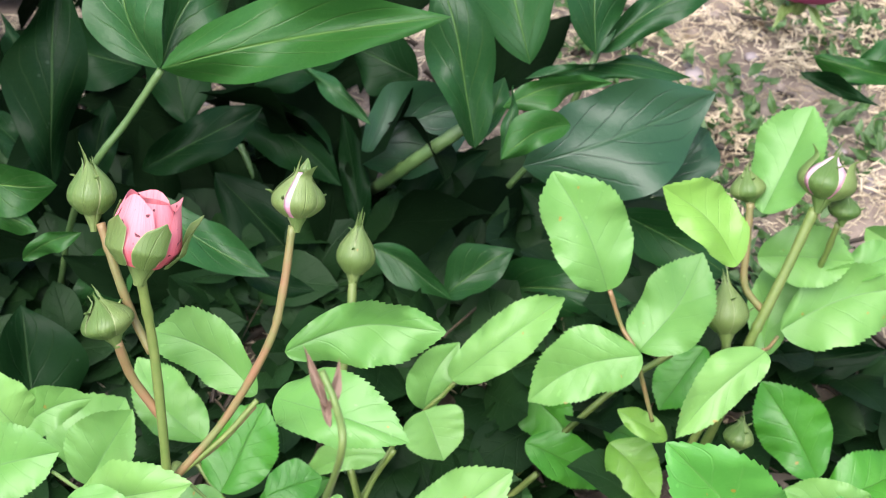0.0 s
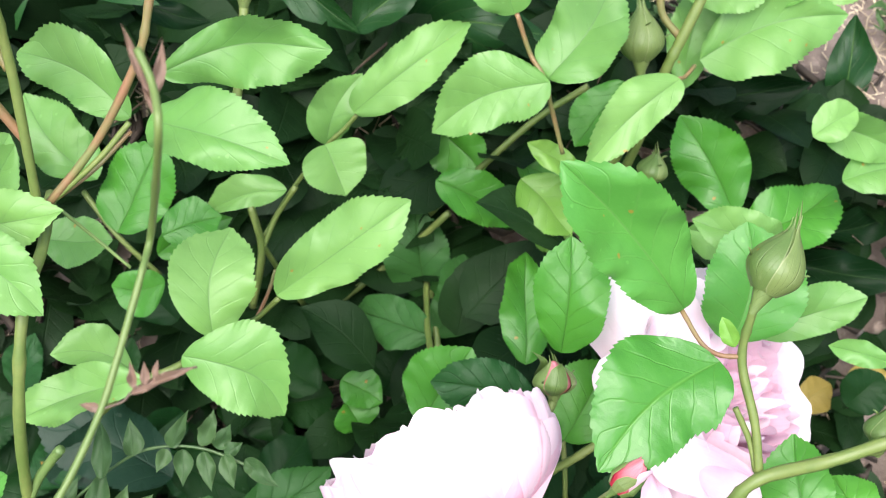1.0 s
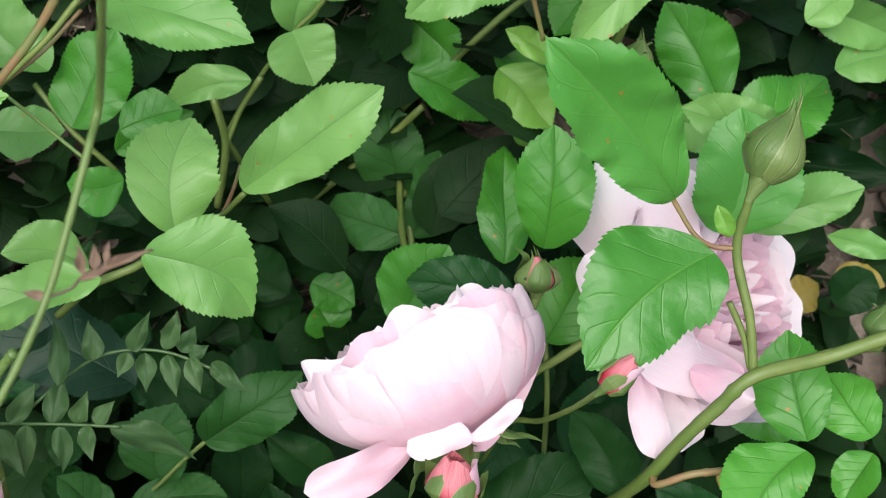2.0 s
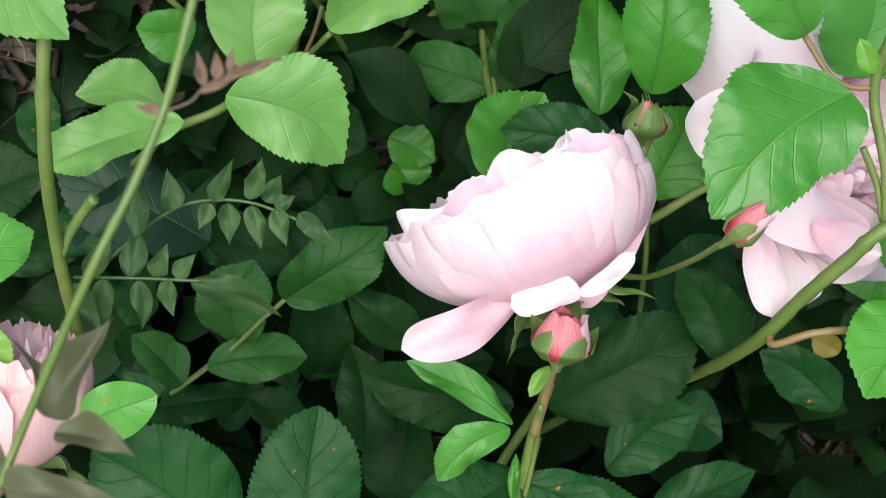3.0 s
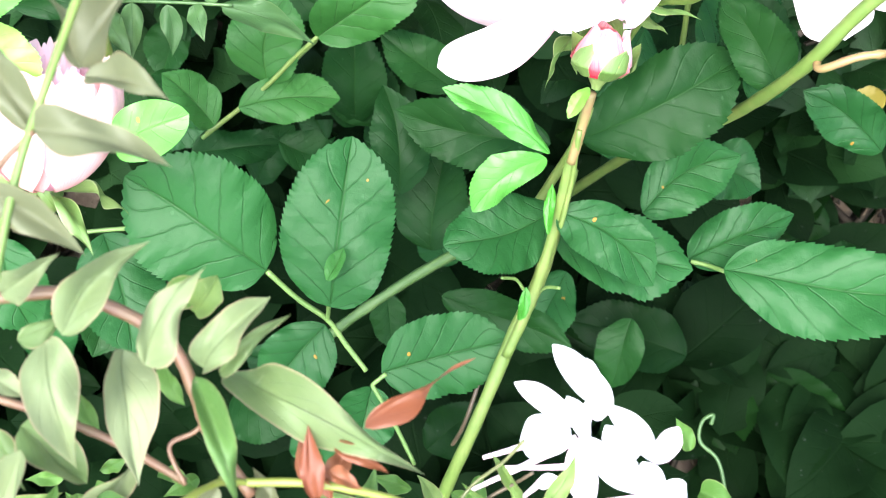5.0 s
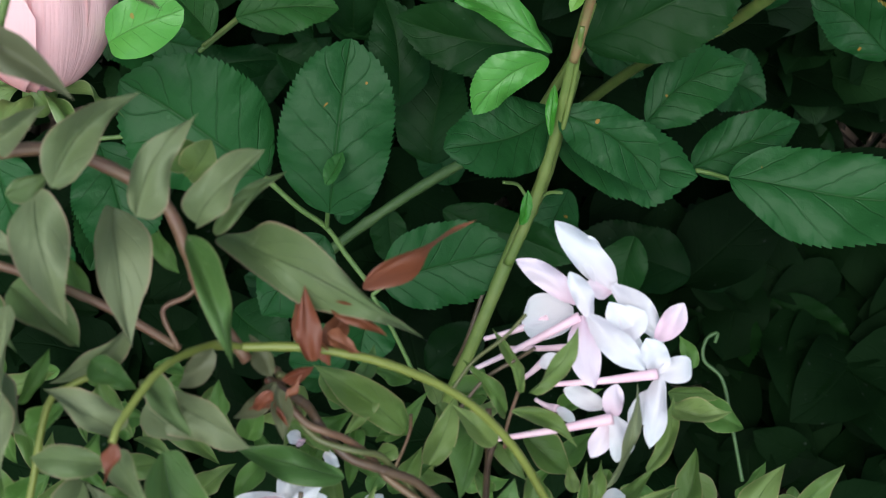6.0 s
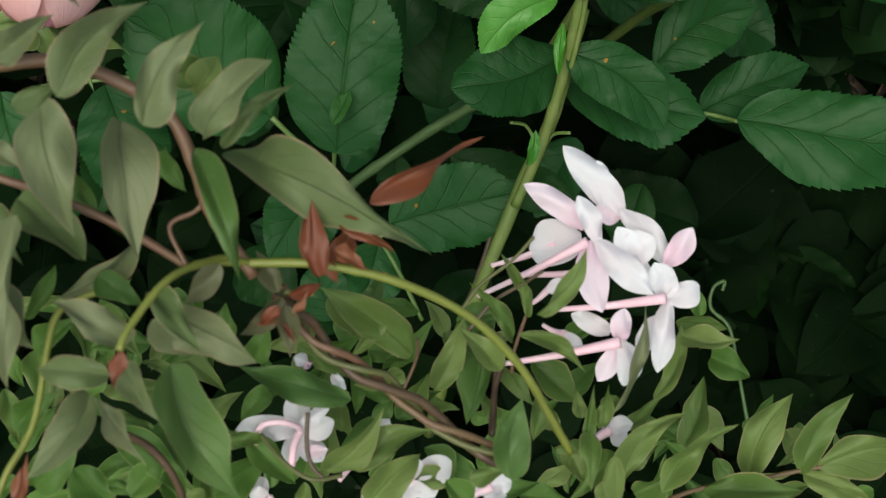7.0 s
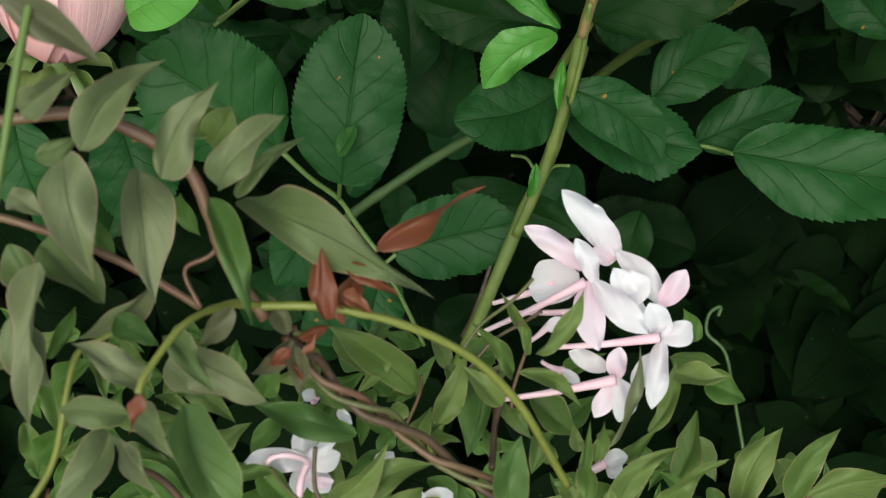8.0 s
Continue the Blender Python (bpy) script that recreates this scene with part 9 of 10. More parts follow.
leaf(jasmine, 'jas', (0.0896, 0.0211, 0.2234), (0.0794, 0.0132, 0.2245), 0.0048, (0.27, -0.21, 0.94), 1.09, 0.47, 506)
leaf(jasmine, 'jasg', (0.0529, 0.0061, 0.2065), (0.0537, 0.0198, 0.2090), 0.0053, (-0.34, -0.15, 0.93), 0.67, 0.81, 507)
leaf(rose_front, 'mat', (0.0016, 0.1873, 0.0200), (-0.0071, 0.2139, 0.0380), 0.0201, (0.02, -0.56, 0.83), 0.24, 0.60, 508)
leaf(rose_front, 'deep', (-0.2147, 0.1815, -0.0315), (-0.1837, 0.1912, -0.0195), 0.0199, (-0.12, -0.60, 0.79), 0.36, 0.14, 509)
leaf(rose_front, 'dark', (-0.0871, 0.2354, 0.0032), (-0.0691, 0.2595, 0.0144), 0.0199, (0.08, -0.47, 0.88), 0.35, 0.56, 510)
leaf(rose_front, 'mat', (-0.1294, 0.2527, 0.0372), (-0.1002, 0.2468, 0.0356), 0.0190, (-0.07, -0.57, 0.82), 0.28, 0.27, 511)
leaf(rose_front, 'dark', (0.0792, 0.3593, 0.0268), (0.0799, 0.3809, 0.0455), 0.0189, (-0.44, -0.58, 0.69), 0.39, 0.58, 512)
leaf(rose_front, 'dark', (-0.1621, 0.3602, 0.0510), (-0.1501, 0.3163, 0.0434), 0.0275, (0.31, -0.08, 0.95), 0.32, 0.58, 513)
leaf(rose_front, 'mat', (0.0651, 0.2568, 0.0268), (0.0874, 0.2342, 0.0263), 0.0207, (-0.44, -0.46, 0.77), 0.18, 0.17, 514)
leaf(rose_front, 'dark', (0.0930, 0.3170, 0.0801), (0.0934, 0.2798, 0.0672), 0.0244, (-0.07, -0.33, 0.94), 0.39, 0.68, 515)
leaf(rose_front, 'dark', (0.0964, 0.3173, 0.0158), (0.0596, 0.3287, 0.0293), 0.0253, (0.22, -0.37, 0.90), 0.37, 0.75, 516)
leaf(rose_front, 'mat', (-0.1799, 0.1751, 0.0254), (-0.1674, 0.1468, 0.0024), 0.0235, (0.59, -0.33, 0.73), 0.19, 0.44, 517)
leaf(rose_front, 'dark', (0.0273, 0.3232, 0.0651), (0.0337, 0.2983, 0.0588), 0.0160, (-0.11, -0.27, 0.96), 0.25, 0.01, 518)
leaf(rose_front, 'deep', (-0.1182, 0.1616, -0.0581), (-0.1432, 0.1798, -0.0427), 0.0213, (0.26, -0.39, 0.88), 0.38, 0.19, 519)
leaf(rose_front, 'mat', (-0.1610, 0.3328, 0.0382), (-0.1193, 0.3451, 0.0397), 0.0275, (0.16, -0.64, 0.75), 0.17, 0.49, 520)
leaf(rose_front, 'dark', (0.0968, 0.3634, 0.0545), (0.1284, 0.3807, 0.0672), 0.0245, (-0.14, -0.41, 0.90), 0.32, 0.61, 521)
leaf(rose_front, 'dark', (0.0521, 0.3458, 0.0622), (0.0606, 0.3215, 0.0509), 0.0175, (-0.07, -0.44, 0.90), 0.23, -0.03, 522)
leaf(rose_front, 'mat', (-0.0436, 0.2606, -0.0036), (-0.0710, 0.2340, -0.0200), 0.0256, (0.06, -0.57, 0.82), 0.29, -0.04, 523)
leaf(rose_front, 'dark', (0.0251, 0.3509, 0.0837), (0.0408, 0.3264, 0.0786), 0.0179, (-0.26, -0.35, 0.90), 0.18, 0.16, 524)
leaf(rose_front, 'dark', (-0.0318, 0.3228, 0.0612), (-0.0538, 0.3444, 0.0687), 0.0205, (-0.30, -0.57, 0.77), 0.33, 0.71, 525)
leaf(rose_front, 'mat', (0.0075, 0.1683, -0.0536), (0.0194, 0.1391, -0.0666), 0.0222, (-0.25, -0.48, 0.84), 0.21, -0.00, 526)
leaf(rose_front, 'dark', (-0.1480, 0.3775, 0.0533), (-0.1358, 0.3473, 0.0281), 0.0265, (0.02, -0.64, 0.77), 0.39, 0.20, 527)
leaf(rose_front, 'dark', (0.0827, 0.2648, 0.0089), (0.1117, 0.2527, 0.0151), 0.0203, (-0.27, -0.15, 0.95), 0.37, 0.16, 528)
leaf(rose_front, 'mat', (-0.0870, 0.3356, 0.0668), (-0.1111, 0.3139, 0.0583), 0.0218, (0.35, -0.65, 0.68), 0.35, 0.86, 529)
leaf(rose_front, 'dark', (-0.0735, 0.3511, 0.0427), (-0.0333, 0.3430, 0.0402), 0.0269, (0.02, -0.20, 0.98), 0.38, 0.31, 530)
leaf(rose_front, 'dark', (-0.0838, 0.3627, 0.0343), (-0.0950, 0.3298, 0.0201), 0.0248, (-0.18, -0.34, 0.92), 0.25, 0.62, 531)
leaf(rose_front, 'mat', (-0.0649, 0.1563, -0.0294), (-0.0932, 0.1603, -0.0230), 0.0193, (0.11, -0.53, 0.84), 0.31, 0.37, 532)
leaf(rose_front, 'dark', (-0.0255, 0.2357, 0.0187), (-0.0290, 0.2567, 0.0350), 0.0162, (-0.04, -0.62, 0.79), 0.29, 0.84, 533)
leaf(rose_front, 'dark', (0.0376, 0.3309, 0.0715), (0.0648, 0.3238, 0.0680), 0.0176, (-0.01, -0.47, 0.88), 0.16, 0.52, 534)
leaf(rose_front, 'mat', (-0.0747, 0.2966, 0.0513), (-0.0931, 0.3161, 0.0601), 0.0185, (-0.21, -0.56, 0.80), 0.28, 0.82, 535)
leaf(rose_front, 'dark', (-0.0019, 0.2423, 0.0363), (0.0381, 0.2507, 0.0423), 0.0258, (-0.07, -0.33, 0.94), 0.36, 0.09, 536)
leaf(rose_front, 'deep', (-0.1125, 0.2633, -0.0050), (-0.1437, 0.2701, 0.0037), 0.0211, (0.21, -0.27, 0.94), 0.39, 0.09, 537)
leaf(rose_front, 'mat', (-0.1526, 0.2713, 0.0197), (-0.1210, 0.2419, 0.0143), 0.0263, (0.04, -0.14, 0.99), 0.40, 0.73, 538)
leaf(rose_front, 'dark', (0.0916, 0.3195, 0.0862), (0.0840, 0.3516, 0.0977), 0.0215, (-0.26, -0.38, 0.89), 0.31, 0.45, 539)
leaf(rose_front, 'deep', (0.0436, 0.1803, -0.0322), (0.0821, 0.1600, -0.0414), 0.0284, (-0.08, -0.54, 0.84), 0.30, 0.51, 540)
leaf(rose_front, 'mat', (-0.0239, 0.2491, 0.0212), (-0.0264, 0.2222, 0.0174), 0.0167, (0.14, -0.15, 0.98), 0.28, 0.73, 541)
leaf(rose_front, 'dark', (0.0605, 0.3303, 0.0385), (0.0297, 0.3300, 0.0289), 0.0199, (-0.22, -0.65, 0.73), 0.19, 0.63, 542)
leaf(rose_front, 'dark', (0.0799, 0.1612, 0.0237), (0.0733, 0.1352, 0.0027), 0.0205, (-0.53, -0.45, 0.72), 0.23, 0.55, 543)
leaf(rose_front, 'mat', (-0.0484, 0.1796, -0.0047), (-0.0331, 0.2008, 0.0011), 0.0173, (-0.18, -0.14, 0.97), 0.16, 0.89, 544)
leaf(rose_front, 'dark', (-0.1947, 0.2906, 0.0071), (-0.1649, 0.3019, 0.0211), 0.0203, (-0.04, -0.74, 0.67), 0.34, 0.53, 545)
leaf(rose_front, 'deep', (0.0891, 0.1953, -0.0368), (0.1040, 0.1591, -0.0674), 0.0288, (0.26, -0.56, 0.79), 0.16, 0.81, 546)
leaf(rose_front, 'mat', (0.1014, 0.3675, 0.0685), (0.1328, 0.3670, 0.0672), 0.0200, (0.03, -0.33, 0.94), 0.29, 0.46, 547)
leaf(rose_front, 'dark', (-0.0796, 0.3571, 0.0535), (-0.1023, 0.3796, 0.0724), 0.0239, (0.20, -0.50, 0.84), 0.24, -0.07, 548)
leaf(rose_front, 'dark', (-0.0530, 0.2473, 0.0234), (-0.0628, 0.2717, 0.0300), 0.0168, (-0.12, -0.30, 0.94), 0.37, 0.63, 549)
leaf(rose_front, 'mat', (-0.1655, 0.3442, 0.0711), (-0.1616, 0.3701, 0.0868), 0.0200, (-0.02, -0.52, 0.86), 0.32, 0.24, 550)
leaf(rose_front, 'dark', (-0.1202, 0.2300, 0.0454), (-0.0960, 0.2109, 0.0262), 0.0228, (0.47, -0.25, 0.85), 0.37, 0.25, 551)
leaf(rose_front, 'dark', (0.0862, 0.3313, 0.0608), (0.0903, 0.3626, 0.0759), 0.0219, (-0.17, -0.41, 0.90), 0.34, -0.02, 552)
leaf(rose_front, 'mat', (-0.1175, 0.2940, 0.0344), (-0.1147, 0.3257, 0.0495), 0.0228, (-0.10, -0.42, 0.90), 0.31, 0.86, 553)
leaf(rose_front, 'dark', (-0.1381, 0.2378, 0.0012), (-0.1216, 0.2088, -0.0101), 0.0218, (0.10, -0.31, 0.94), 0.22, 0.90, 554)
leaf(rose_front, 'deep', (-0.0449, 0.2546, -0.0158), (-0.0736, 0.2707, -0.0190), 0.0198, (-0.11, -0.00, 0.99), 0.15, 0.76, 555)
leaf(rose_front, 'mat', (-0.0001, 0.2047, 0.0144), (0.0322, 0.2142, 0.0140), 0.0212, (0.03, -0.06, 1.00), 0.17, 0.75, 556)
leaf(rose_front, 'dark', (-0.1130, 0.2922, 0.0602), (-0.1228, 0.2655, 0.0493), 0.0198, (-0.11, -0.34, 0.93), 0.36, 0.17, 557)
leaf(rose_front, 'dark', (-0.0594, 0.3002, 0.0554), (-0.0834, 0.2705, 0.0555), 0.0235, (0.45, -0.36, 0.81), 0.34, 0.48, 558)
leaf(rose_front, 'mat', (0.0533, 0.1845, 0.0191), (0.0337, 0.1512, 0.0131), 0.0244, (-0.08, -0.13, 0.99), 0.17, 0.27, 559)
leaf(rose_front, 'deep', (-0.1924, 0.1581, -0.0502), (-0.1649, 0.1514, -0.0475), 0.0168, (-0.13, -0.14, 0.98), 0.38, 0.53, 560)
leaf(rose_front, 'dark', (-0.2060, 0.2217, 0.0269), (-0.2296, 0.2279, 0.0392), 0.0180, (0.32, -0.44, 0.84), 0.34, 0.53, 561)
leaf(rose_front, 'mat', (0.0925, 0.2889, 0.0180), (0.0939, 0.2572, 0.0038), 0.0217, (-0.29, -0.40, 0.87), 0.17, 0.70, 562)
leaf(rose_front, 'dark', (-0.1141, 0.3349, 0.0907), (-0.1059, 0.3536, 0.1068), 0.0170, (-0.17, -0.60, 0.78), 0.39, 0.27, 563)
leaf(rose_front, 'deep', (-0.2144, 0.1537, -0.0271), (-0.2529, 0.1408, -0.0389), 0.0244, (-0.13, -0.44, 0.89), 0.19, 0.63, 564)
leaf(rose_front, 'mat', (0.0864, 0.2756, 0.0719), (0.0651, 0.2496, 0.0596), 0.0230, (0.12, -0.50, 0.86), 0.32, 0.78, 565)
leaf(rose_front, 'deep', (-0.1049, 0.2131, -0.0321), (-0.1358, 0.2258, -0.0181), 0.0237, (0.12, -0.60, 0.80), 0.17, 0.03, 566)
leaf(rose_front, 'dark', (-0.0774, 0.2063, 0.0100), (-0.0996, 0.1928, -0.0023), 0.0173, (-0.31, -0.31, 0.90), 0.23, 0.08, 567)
leaf(rose_front, 'mid', (-0.0765, 0.4636, 0.0893), (-0.0837, 0.4372, 0.0751), 0.0210, (0.07, -0.49, 0.87), 0.31, 0.25, 568)
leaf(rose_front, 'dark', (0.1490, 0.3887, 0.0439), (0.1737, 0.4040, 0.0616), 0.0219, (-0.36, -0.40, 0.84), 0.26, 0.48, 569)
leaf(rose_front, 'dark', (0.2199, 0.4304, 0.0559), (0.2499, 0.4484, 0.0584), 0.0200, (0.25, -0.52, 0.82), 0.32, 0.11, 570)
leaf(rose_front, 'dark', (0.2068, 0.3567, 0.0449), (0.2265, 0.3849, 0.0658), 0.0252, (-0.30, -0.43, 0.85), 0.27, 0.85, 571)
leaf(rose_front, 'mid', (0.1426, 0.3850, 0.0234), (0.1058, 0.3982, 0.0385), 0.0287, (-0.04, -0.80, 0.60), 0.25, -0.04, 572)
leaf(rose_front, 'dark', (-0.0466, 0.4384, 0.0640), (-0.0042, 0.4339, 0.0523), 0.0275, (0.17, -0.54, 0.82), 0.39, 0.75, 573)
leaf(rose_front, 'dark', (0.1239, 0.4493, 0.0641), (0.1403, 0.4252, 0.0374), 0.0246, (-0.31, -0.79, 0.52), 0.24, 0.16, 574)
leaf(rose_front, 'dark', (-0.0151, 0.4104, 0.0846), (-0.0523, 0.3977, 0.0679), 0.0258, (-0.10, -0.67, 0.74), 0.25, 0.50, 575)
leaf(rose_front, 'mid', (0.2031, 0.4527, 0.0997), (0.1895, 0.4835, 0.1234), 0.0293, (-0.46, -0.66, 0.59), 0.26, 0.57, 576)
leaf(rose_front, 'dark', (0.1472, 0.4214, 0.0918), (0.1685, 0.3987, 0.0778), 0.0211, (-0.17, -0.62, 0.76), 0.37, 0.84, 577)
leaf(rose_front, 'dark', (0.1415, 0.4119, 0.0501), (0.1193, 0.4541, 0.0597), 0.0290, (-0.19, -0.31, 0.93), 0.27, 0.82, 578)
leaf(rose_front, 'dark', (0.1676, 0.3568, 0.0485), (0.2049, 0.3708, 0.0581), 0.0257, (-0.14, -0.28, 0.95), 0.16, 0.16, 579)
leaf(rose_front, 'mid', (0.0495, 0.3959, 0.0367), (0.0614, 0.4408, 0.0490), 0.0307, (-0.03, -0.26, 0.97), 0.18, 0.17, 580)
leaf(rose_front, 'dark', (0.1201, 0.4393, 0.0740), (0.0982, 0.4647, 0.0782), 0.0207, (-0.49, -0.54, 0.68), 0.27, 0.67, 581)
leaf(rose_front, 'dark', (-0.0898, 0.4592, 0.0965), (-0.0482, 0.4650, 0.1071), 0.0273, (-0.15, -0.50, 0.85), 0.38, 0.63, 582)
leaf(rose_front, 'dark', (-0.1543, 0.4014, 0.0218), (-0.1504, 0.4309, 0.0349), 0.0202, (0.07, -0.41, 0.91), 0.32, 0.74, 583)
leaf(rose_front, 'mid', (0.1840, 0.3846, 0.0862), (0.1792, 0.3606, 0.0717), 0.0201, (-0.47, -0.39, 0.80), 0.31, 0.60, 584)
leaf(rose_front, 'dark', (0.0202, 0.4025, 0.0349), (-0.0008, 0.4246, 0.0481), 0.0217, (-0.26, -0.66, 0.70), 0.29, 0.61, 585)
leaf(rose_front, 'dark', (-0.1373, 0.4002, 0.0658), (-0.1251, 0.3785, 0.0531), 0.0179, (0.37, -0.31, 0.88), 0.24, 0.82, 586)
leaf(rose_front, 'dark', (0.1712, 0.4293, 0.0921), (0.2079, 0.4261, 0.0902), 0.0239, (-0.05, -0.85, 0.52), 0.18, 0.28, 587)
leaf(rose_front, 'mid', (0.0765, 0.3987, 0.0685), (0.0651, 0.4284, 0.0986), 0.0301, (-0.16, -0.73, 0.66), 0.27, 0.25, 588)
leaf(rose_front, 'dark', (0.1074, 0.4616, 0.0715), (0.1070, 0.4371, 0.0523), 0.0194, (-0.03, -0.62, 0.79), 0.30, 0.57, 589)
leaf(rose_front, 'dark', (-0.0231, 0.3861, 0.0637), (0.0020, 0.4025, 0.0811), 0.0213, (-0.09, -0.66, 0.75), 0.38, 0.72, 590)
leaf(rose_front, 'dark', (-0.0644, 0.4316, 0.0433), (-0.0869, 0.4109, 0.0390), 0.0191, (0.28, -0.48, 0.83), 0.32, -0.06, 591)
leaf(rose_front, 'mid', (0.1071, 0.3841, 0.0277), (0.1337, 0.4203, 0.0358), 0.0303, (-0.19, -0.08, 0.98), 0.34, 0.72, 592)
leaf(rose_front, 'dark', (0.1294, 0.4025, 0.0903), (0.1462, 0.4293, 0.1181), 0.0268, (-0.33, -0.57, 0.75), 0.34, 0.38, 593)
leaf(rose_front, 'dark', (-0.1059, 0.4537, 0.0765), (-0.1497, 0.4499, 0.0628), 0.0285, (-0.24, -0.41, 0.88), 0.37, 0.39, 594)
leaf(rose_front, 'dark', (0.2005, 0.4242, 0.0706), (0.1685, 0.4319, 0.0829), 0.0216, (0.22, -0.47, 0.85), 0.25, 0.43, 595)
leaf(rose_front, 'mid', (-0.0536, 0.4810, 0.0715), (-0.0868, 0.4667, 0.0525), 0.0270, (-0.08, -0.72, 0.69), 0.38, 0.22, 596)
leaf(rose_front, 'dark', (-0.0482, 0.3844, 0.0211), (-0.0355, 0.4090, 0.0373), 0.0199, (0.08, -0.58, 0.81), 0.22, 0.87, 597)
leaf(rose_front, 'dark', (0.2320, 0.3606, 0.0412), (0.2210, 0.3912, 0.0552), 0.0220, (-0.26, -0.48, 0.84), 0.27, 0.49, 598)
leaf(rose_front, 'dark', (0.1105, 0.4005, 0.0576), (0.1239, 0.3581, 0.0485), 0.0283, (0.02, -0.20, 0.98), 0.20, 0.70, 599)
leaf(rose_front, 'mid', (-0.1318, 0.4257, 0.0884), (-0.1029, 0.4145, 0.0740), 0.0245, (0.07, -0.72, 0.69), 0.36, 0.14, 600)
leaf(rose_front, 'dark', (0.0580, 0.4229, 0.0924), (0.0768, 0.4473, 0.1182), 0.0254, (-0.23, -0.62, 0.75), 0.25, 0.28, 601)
leaf(rose_front, 'glauc', (-0.0809, 0.2789, 0.1077), (-0.1449, 0.3046, 0.1261), 0.0396, (0.20, -0.19, 0.96), 0.10, 0.20, 602)
leaf(rose_front, 'glauc', (-0.1368, 0.2797, 0.1033), (-0.1053, 0.3060, 0.1206), 0.0265, (0.28, -0.74, 0.62), 0.10, 0.62, 603)
leaf(jasmine, 'jas', (-0.0757, 0.0056, 0.2779), (-0.0851, -0.0015, 0.2784), 0.0043, (0.17, -0.17, 0.97), 0.95, 0.51, 604)
leaf(jasmine, 'jas', (-0.0583, 0.0092, 0.2590), (-0.0567, -0.0018, 0.2574), 0.0039, (0.13, -0.12, 0.98), 0.87, 0.19, 605)
leaf(jasmine, 'jas', (0.0101, 0.0006, 0.2697), (0.0036, -0.0111, 0.2671), 0.0051, (-0.40, 0.02, 0.91), 0.50, 0.73, 606)
leaf(jasmine, 'jasg', (-0.1010, 0.0391, 0.2773), (-0.0981, 0.0273, 0.2697), 0.0053, (-0.08, -0.55, 0.83), 1.04, 0.91, 607)
leaf(jasmine, 'jas', (-0.0546, 0.0454, 0.2660), (-0.0591, 0.0342, 0.2614), 0.0044, (0.12, -0.42, 0.90), 0.50, -0.09, 608)
leaf(jasmine, 'jas', (0.0353, 0.0121, 0.2600), (0.0246, 0.0015, 0.2572), 0.0054, (-0.27, 0.02, 0.96), 0.83, 1.01, 609)
leaf(jasmine, 'jasg', (-0.0598, 0.0399, 0.2613), (-0.0726, 0.0332, 0.2594), 0.0053, (-0.13, -0.03, 0.99), 0.93, 0.32, 610)
leaf(jasmine, 'jas', (-0.0565, 0.0040, 0.2696), (-0.0639, -0.0015, 0.2665), 0.0032, (-0.09, -0.39, 0.92), 0.49, 1.27, 611)
leaf(jasmine, 'jas', (-0.0556, 0.0415, 0.2718), (-0.0486, 0.0332, 0.2695), 0.0038, (0.14, -0.15, 0.98), 0.58, 0.57, 612)
leaf(jasmine, 'jas', (-0.0668, 0.0424, 0.2706), (-0.0696, 0.0304, 0.2709), 0.0044, (0.53, -0.10, 0.84), 0.66, 1.11, 613)
leaf(jasmine, 'jas', (0.0212, 0.0131, 0.2610), (0.0305, 0.0146, 0.2603), 0.0034, (0.15, -0.48, 0.87), 0.66, 1.25, 614)
leaf(jasmine, 'jasg', (-0.1033, 0.0100, 0.2552), (-0.1085, 0.0013, 0.2521), 0.0036, (0.20, -0.43, 0.88), 0.46, 0.87, 615)
leaf(jasmine, 'jas', (-0.0971, 0.0239, 0.2850), (-0.0951, 0.0120, 0.2775), 0.0047, (0.49, -0.40, 0.78), 0.97, 0.35, 616)
leaf(jasmine, 'jas', (-0.0025, 0.0047, 0.2696), (-0.0138, 0.0067, 0.2695), 0.0046, (0.07, 0.41, 0.91), 0.81, 0.65, 617)
leaf(jasmine, 'jas', (-0.0704, 0.0317, 0.2746), (-0.0613, 0.0273, 0.2754), 0.0039, (0.12, 0.42, 0.90), 0.54, 0.69, 618)
leaf(jasmine, 'jasg', (-0.0086, 0.0153, 0.2525), (0.0003, 0.0045, 0.2483), 0.0058, (0.52, 0.09, 0.85), 0.77, 0.24, 619)
leaf(jasmine, 'jas', (0.0326, 0.0088, 0.2789), (0.0326, -0.0043, 0.2769), 0.0047, (-0.26, -0.14, 0.96), 0.72, 0.10, 620)
leaf(jasmine, 'jas', (-0.0300, 0.0483, 0.2665), (-0.0217, 0.0382, 0.2612), 0.0048, (0.06, -0.42, 0.90), 1.07, 1.01, 621)
leaf(jasmine, 'jasg', (-0.0036, 0.0037, 0.2828), (0.0035, -0.0083, 0.2761), 0.0055, (0.50, -0.18, 0.85), 0.49, 0.57, 622)
leaf(jasmine, 'jas', (-0.0681, 0.0288, 0.2571), (-0.0852, 0.0303, 0.2541), 0.0058, (-0.19, -0.41, 0.89), 0.97, 1.37, 623)
leaf(jasmine, 'jas', (-0.1023, 0.0433, 0.2752), (-0.0890, 0.0471, 0.2745), 0.0049, (0.13, -0.27, 0.95), 1.01, 0.91, 624)
leaf(jasmine, 'jasg', (-0.0195, 0.0206, 0.2613), (-0.0280, 0.0141, 0.2611), 0.0037, (0.09, -0.15, 0.98), 0.88, 0.60, 625)
leaf(jasmine, 'jas', (-0.0341, 0.0048, 0.2741), (-0.0339, -0.0052, 0.2680), 0.0038, (-0.09, -0.52, 0.85), 0.96, -0.07, 626)
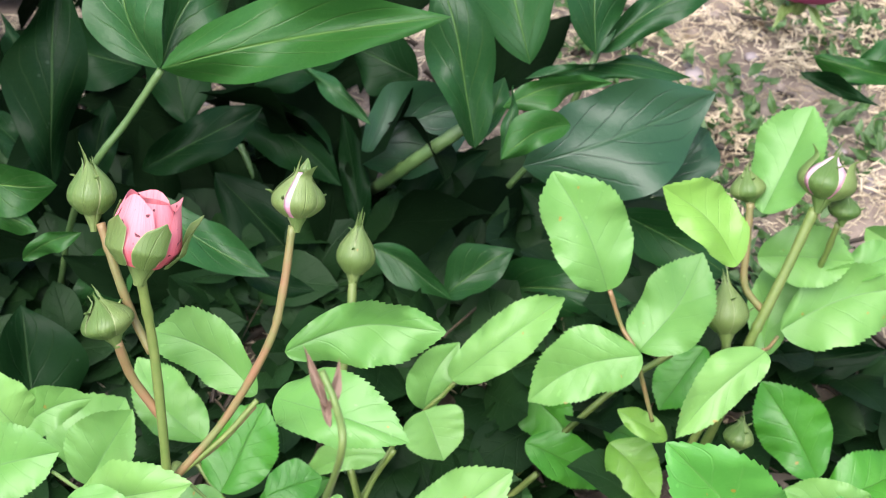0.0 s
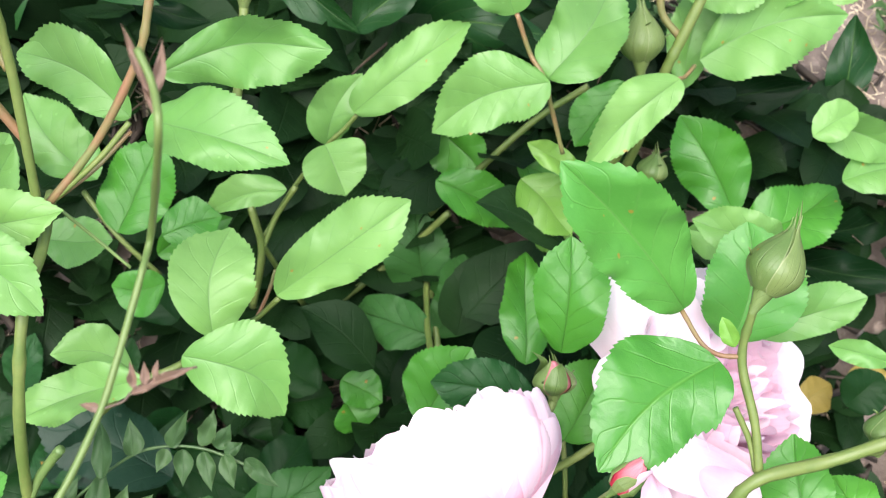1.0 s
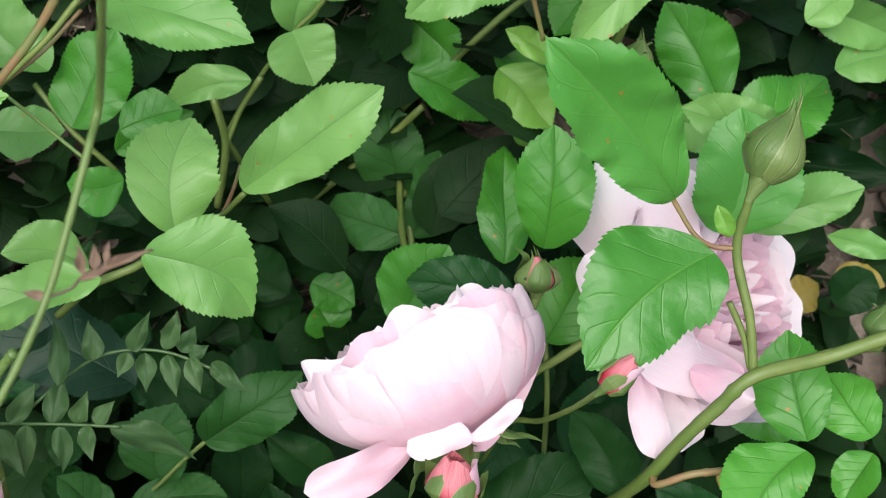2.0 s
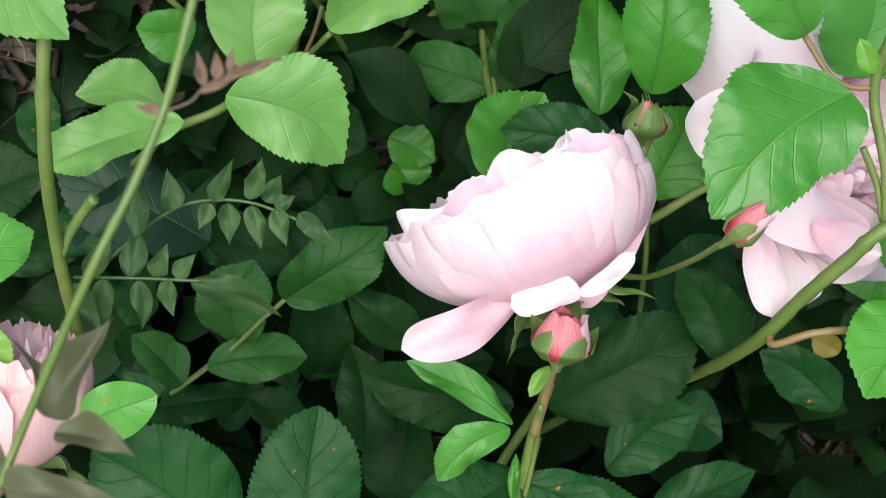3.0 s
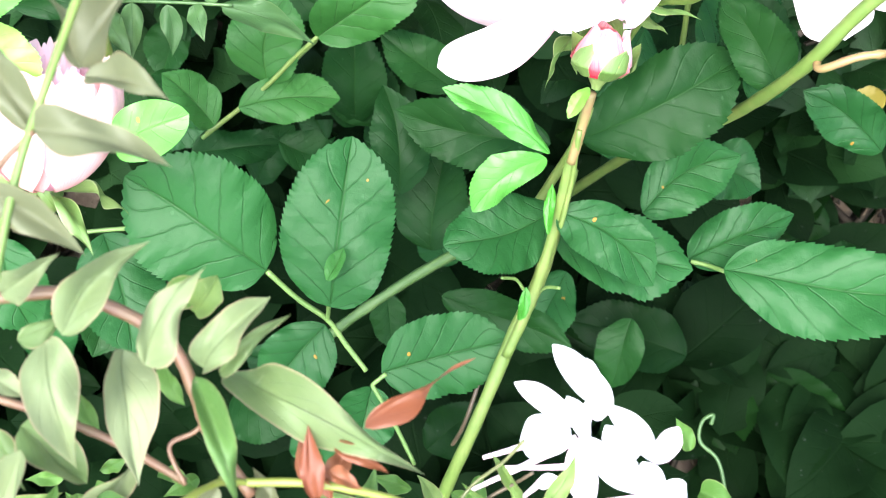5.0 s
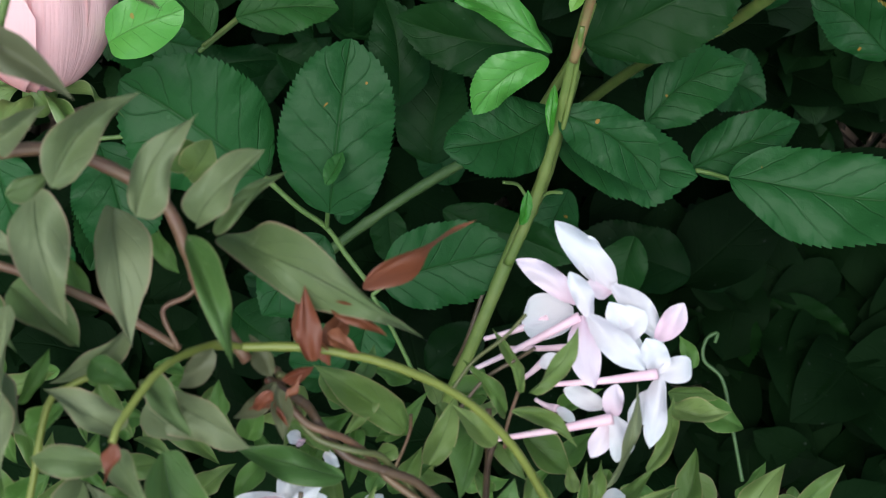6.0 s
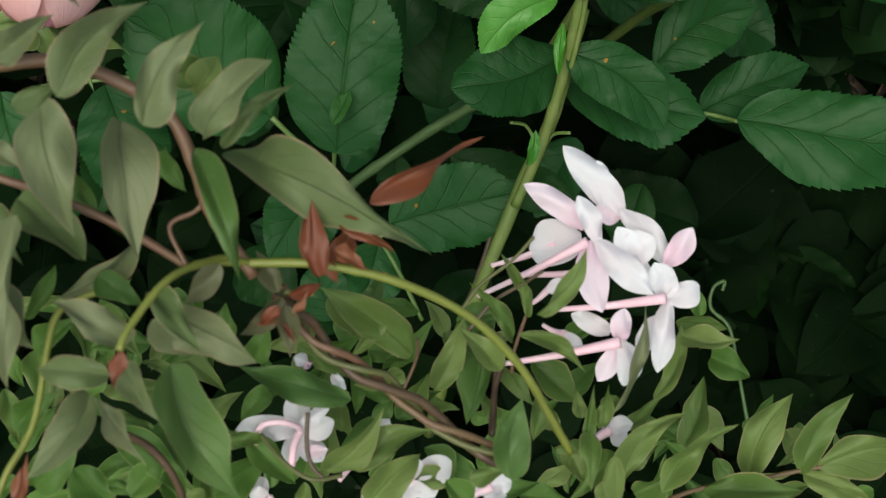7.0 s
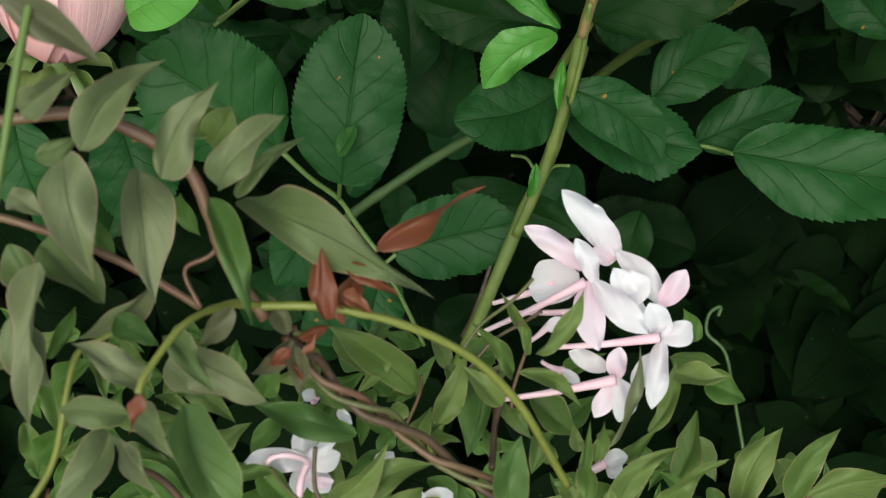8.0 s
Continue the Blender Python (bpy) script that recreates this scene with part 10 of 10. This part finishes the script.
leaf(jasmine, 'jas', (0.0285, 0.0150, 0.2706), (0.0277, 0.0024, 0.2692), 0.0045, (-0.20, -0.09, 0.98), 0.88, 1.08, 627)
leaf(jasmine, 'jas', (-0.0766, 0.0421, 0.2850), (-0.0685, 0.0309, 0.2813), 0.0050, (0.10, -0.24, 0.96), 0.47, 0.12, 628)
leaf(jasmine, 'jasg', (-0.0172, 0.0448, 0.2671), (-0.0128, 0.0346, 0.2625), 0.0045, (-0.29, -0.49, 0.82), 0.65, 0.78, 629)
leaf(jasmine, 'jas', (-0.0181, 0.0393, 0.2811), (-0.0242, 0.0308, 0.2798), 0.0038, (0.28, -0.34, 0.90), 0.90, 1.33, 630)
leaf(jasmine, 'jas', (-0.0778, 0.0200, 0.2694), (-0.0663, 0.0159, 0.2699), 0.0045, (0.07, 0.33, 0.94), 0.52, 0.69, 631)
leaf(jasmine, 'jas', (-0.0359, 0.0339, 0.2782), (-0.0232, 0.0261, 0.2771), 0.0051, (-0.05, -0.22, 0.97), 0.52, 0.23, 632)
leaf(jasmine, 'jas', (-0.0519, 0.0130, 0.2741), (-0.0414, 0.0139, 0.2716), 0.0038, (0.23, -0.04, 0.97), 0.77, 1.33, 633)
leaf(jasmine, 'jasg', (-0.0229, 0.0360, 0.2567), (-0.0246, 0.0230, 0.2530), 0.0047, (0.20, -0.29, 0.93), 0.96, 1.34, 634)
leaf(jasmine, 'jas', (-0.0127, 0.0299, 0.2671), (-0.0242, 0.0264, 0.2694), 0.0048, (0.33, -0.61, 0.72), 0.48, 0.46, 635)
leaf(jasmine, 'jas', (-0.0686, 0.0114, 0.2531), (-0.0820, 0.0080, 0.2556), 0.0056, (0.29, -0.55, 0.78), 0.73, 0.60, 636)
leaf(jasmine, 'jasg', (-0.0764, 0.0040, 0.2797), (-0.0676, 0.0026, 0.2762), 0.0034, (0.32, -0.26, 0.91), 0.70, 0.24, 637)
stem(rose_rear, 'redcane', 0.0008, [(-0.0287, 0.3238, 0.2056), (-0.0326, 0.3167, 0.1971), (-0.0400, 0.3110, 0.1819)])
stem(rose_rear, 'redcane', 0.0007, [(-0.0905, 0.2811, 0.3092), (-0.0776, 0.2893, 0.3148), (-0.0665, 0.3021, 0.3190)])
stem(rose_rear, 'petiole', 0.0006, [(-0.0894, 0.2796, 0.3054), (-0.0794, 0.2765, 0.2927), (-0.0693, 0.2714, 0.2835)])
stem(rose_rear, 'petiole', 0.0007, [(-0.1346, 0.2775, 0.3145), (-0.1209, 0.2734, 0.3049), (-0.1108, 0.2774, 0.3019)])
loose_petal(rose_front_main, "stain", (0.0361, 0.2039, 0.2298), (0.0364, 0.2065, 0.2326), 0.0032, (-0.09, -0.73, 0.68), 0.0, 0.0, 5, wave=0.1)


# ---- undergrowth: leaves close to the soil, painted dark for shade, too many to count ----
random.seed(11)


def scatter(name, shape, material, count, region, height, size, slim, label, category, seed, lift=0.5):
    rnd = random.Random(seed)
    verts, faces, uvs = [], [], []
    made = 0
    while made < count:
        x, y = rnd.uniform(region[0], region[1]), rnd.uniform(region[2], region[3])
        top = height(x, y)
        if top <= 0:
            continue
        made += 1
        z = ground_z(x, y) + 0.004 + top * rnd.random()
        length = size * rnd.uniform(0.6, 1.25)
        pts, fs, uv = blade(shape, length * slim, length, rnd.uniform(0.1, 0.4), rnd.uniform(0.1, 0.9), rnd.random(), 1.0, 9)
        a = rnd.uniform(0, 6.28)
        tip = Vector((math.cos(a), math.sin(a), rnd.uniform(-0.35, lift))).normalized()
        m = blade_pose((x, y, z), Vector((x, y, z)) + tip, (rnd.uniform(-0.5, 0.5), rnd.uniform(-0.6, 0.3), 1))
        k = len(verts)
        verts += [m @ p for p in pts]
        faces += [tuple(i + k for i in f) for f in fs]
        uvs += uv
    ob = mesh_object(name, verts, faces, material, None, uvs)
    return tagged(ob, label, category, kind="stuff")


def ragged(x, y, cx, cy, rx, ry):
    """Positive inside an uneven oval."""
    d = math.hypot((x - cx) / rx, (y - cy) / ry)
    return 1 - d + 0.35 * noise.noise((x * 5, y * 5, 7)) + 0.15 * noise.noise((x * 17, y * 17, 2))


def under_height(x, y):
    if ragged(x, y, 0.04, 0.1, 0.62, 0.6) < 0:
        return 0.0
    y += 0.1 * noise.noise((x * 5, y * 5, 11))
    if y < 0.3:
        return 0.12 if x < 0.12 else 0.05
    if y < 0.42:
        return 0.03
    return 0.02 if x < 0.1 or y < 0.5 else 0.0


scatter("undergrowth", "rose", UNDER, 3200, (-0.65, 0.75, -0.6, 0.3), under_height, 0.055, 0.62, "dense leaves close to the soil, coloured near-black to stand in for shade", "undergrowth", 3)
scatter("undergrowth", "rose", UNDER_HIGH, 2600, (-0.65, 0.75, 0.27, 0.6), lambda x, y: under_height(x, y) * 1.2, 0.042, 0.62, "low leaves and seedlings between the roses, darkened in colour for shade", "undergrowth", 13, 0.9)
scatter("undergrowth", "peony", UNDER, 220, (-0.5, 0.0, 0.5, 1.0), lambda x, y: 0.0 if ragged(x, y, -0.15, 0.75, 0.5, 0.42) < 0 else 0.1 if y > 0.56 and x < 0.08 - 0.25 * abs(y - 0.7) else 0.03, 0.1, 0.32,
        "peony foliage with deep shade put into its near-black colour", "undergrowth", 4, 1.2)
scatter("weeds", "jas", WEED, 11000, (-1.2, 1.9, 0.5, 2.0), lambda x, y: 0.012 if noise.noise((x * 9, y * 9, 1)) > -0.12 and (x > 0.05 or y > 1.1) and ragged(x, y, 0.5, 0.9, 0.9, 0.9) * 1.6 > random.random() else 0, 0.015, 0.32, "small green weeds among dry straw", "weeds", 5, 1.0)


def litter(name, material, count, region, length, thick, label, category, seed, heap=0.0):
    rnd = random.Random(seed)
    verts, faces = [], []
    for n in range(count):
        x, y = rnd.uniform(region[0], region[1]), rnd.uniform(region[2], region[3])
        if rnd.random() < 0.25:
            x, y = x + rnd.gauss(0, 0.3), y + rnd.gauss(0, 0.3)
        pile = noise.noise((x * 14, y * 14, 3)) + 0.5 * noise.noise((x * 40, y * 40, 5))
        if heap and pile < 0.06:
            continue
        z = ground_z(x, y) + 0.002 + 0.008 * rnd.random() + heap * max(0.0, pile) * rnd.random()
        a, l, w = rnd.uniform(0, 6.28), length * rnd.uniform(0.3, 1.4), thick * rnd.uniform(0.5, 1.4)
        d = Vector((math.cos(a), math.sin(a), rnd.uniform(-0.15, 0.25))) * l
        side = Vector((-math.sin(a), math.cos(a), 0)) * w
        up = Vector((0, 0, w))
        bow = Vector((0, 0, l * rnd.uniform(0, 0.15))) + side * rnd.uniform(-4, 4)
        k = len(verts)
        p = Vector((x, y, z))
        for q in (p - d / 2, p + bow, p + d / 2):
            verts += [q + side, q - side, q + up]
        for b in (k, k + 3):
            faces += [(b, b + 1, b + 4, b + 3), (b + 1, b + 2, b + 5, b + 4), (b + 2, b, b + 3, b + 5)]
    return tagged(mesh_object(name, verts, faces, material), label, category, kind="stuff")


# Litter added to darken the soil where the shrubs would shade it.
litter("leaf_litter", SHADE_LITTER, 6000, (-0.5, 0.6, -0.4, 0.46), 0.03, 0.0025, "dark litter added under the shrubs to stand in for shade on the soil", "leaf litter", 8)
litter("straw", STRAW, 32000, (-0.3, 0.95, 0.42, 1.4), 0.014, 0.00042, "dry pale straw and grass clippings on the soil", "straw", 6)
litter("straw", STRAW, 24000, (0.1, 0.75, 0.58, 1.2), 0.013, 0.0006, "heaped pale straw and dry grass clippings", "straw", 16, 0.02)

litter("twigs", STEM["dry"], 500, (-0.35, 0.4, 0.24, 0.52), 0.07, 0.0006, "thin dry twigs and dead stalks between the roses", "twigs", 26, 0.05)


def pebbles(count, region, size, seed):
    rnd = random.Random(seed)
    verts, faces = [], []
    for n in range(count):
        x, y = rnd.uniform(region[0], region[1]), rnd.uniform(region[2], region[3])
        r = size * rnd.uniform(0.3, 1.3)
        k = len(verts)
        ring = [(0.6, -0.3), (1.0, 0.1), (0.7, 0.5)]
        sx, sy, a0 = rnd.uniform(0.7, 1.3), rnd.uniform(0.7, 1.3), rnd.random() * 6
        z = ground_z(x, y)
        for rr, h in ring:
            for i in range(7):
                a = a0 + i * 2 * math.pi / 7
                q = rr * r * rnd.uniform(0.85, 1.15)
                verts.append((x + q * sx * math.cos(a), y + q * sy * math.sin(a), z + h * r))
        verts.append((x, y, z + 0.62 * r))
        for b in range(2):
            for i in range(7):
                faces.append((k + b * 7 + i, k + b * 7 + (i + 1) % 7, k + b * 7 + 7 + (i + 1) % 7, k + b * 7 + 7 + i))
        faces += [(k + 14 + i, k + 14 + (i + 1) % 7, k + 21) for i in range(7)]
    return tagged(mesh_object("gravel", verts, faces, STONE), "grey-brown grit and small stones on the soil", "gravel", kind="stuff")


pebbles(900, (-0.5, 1.2, 0.35, 1.4), 0.006, 7)
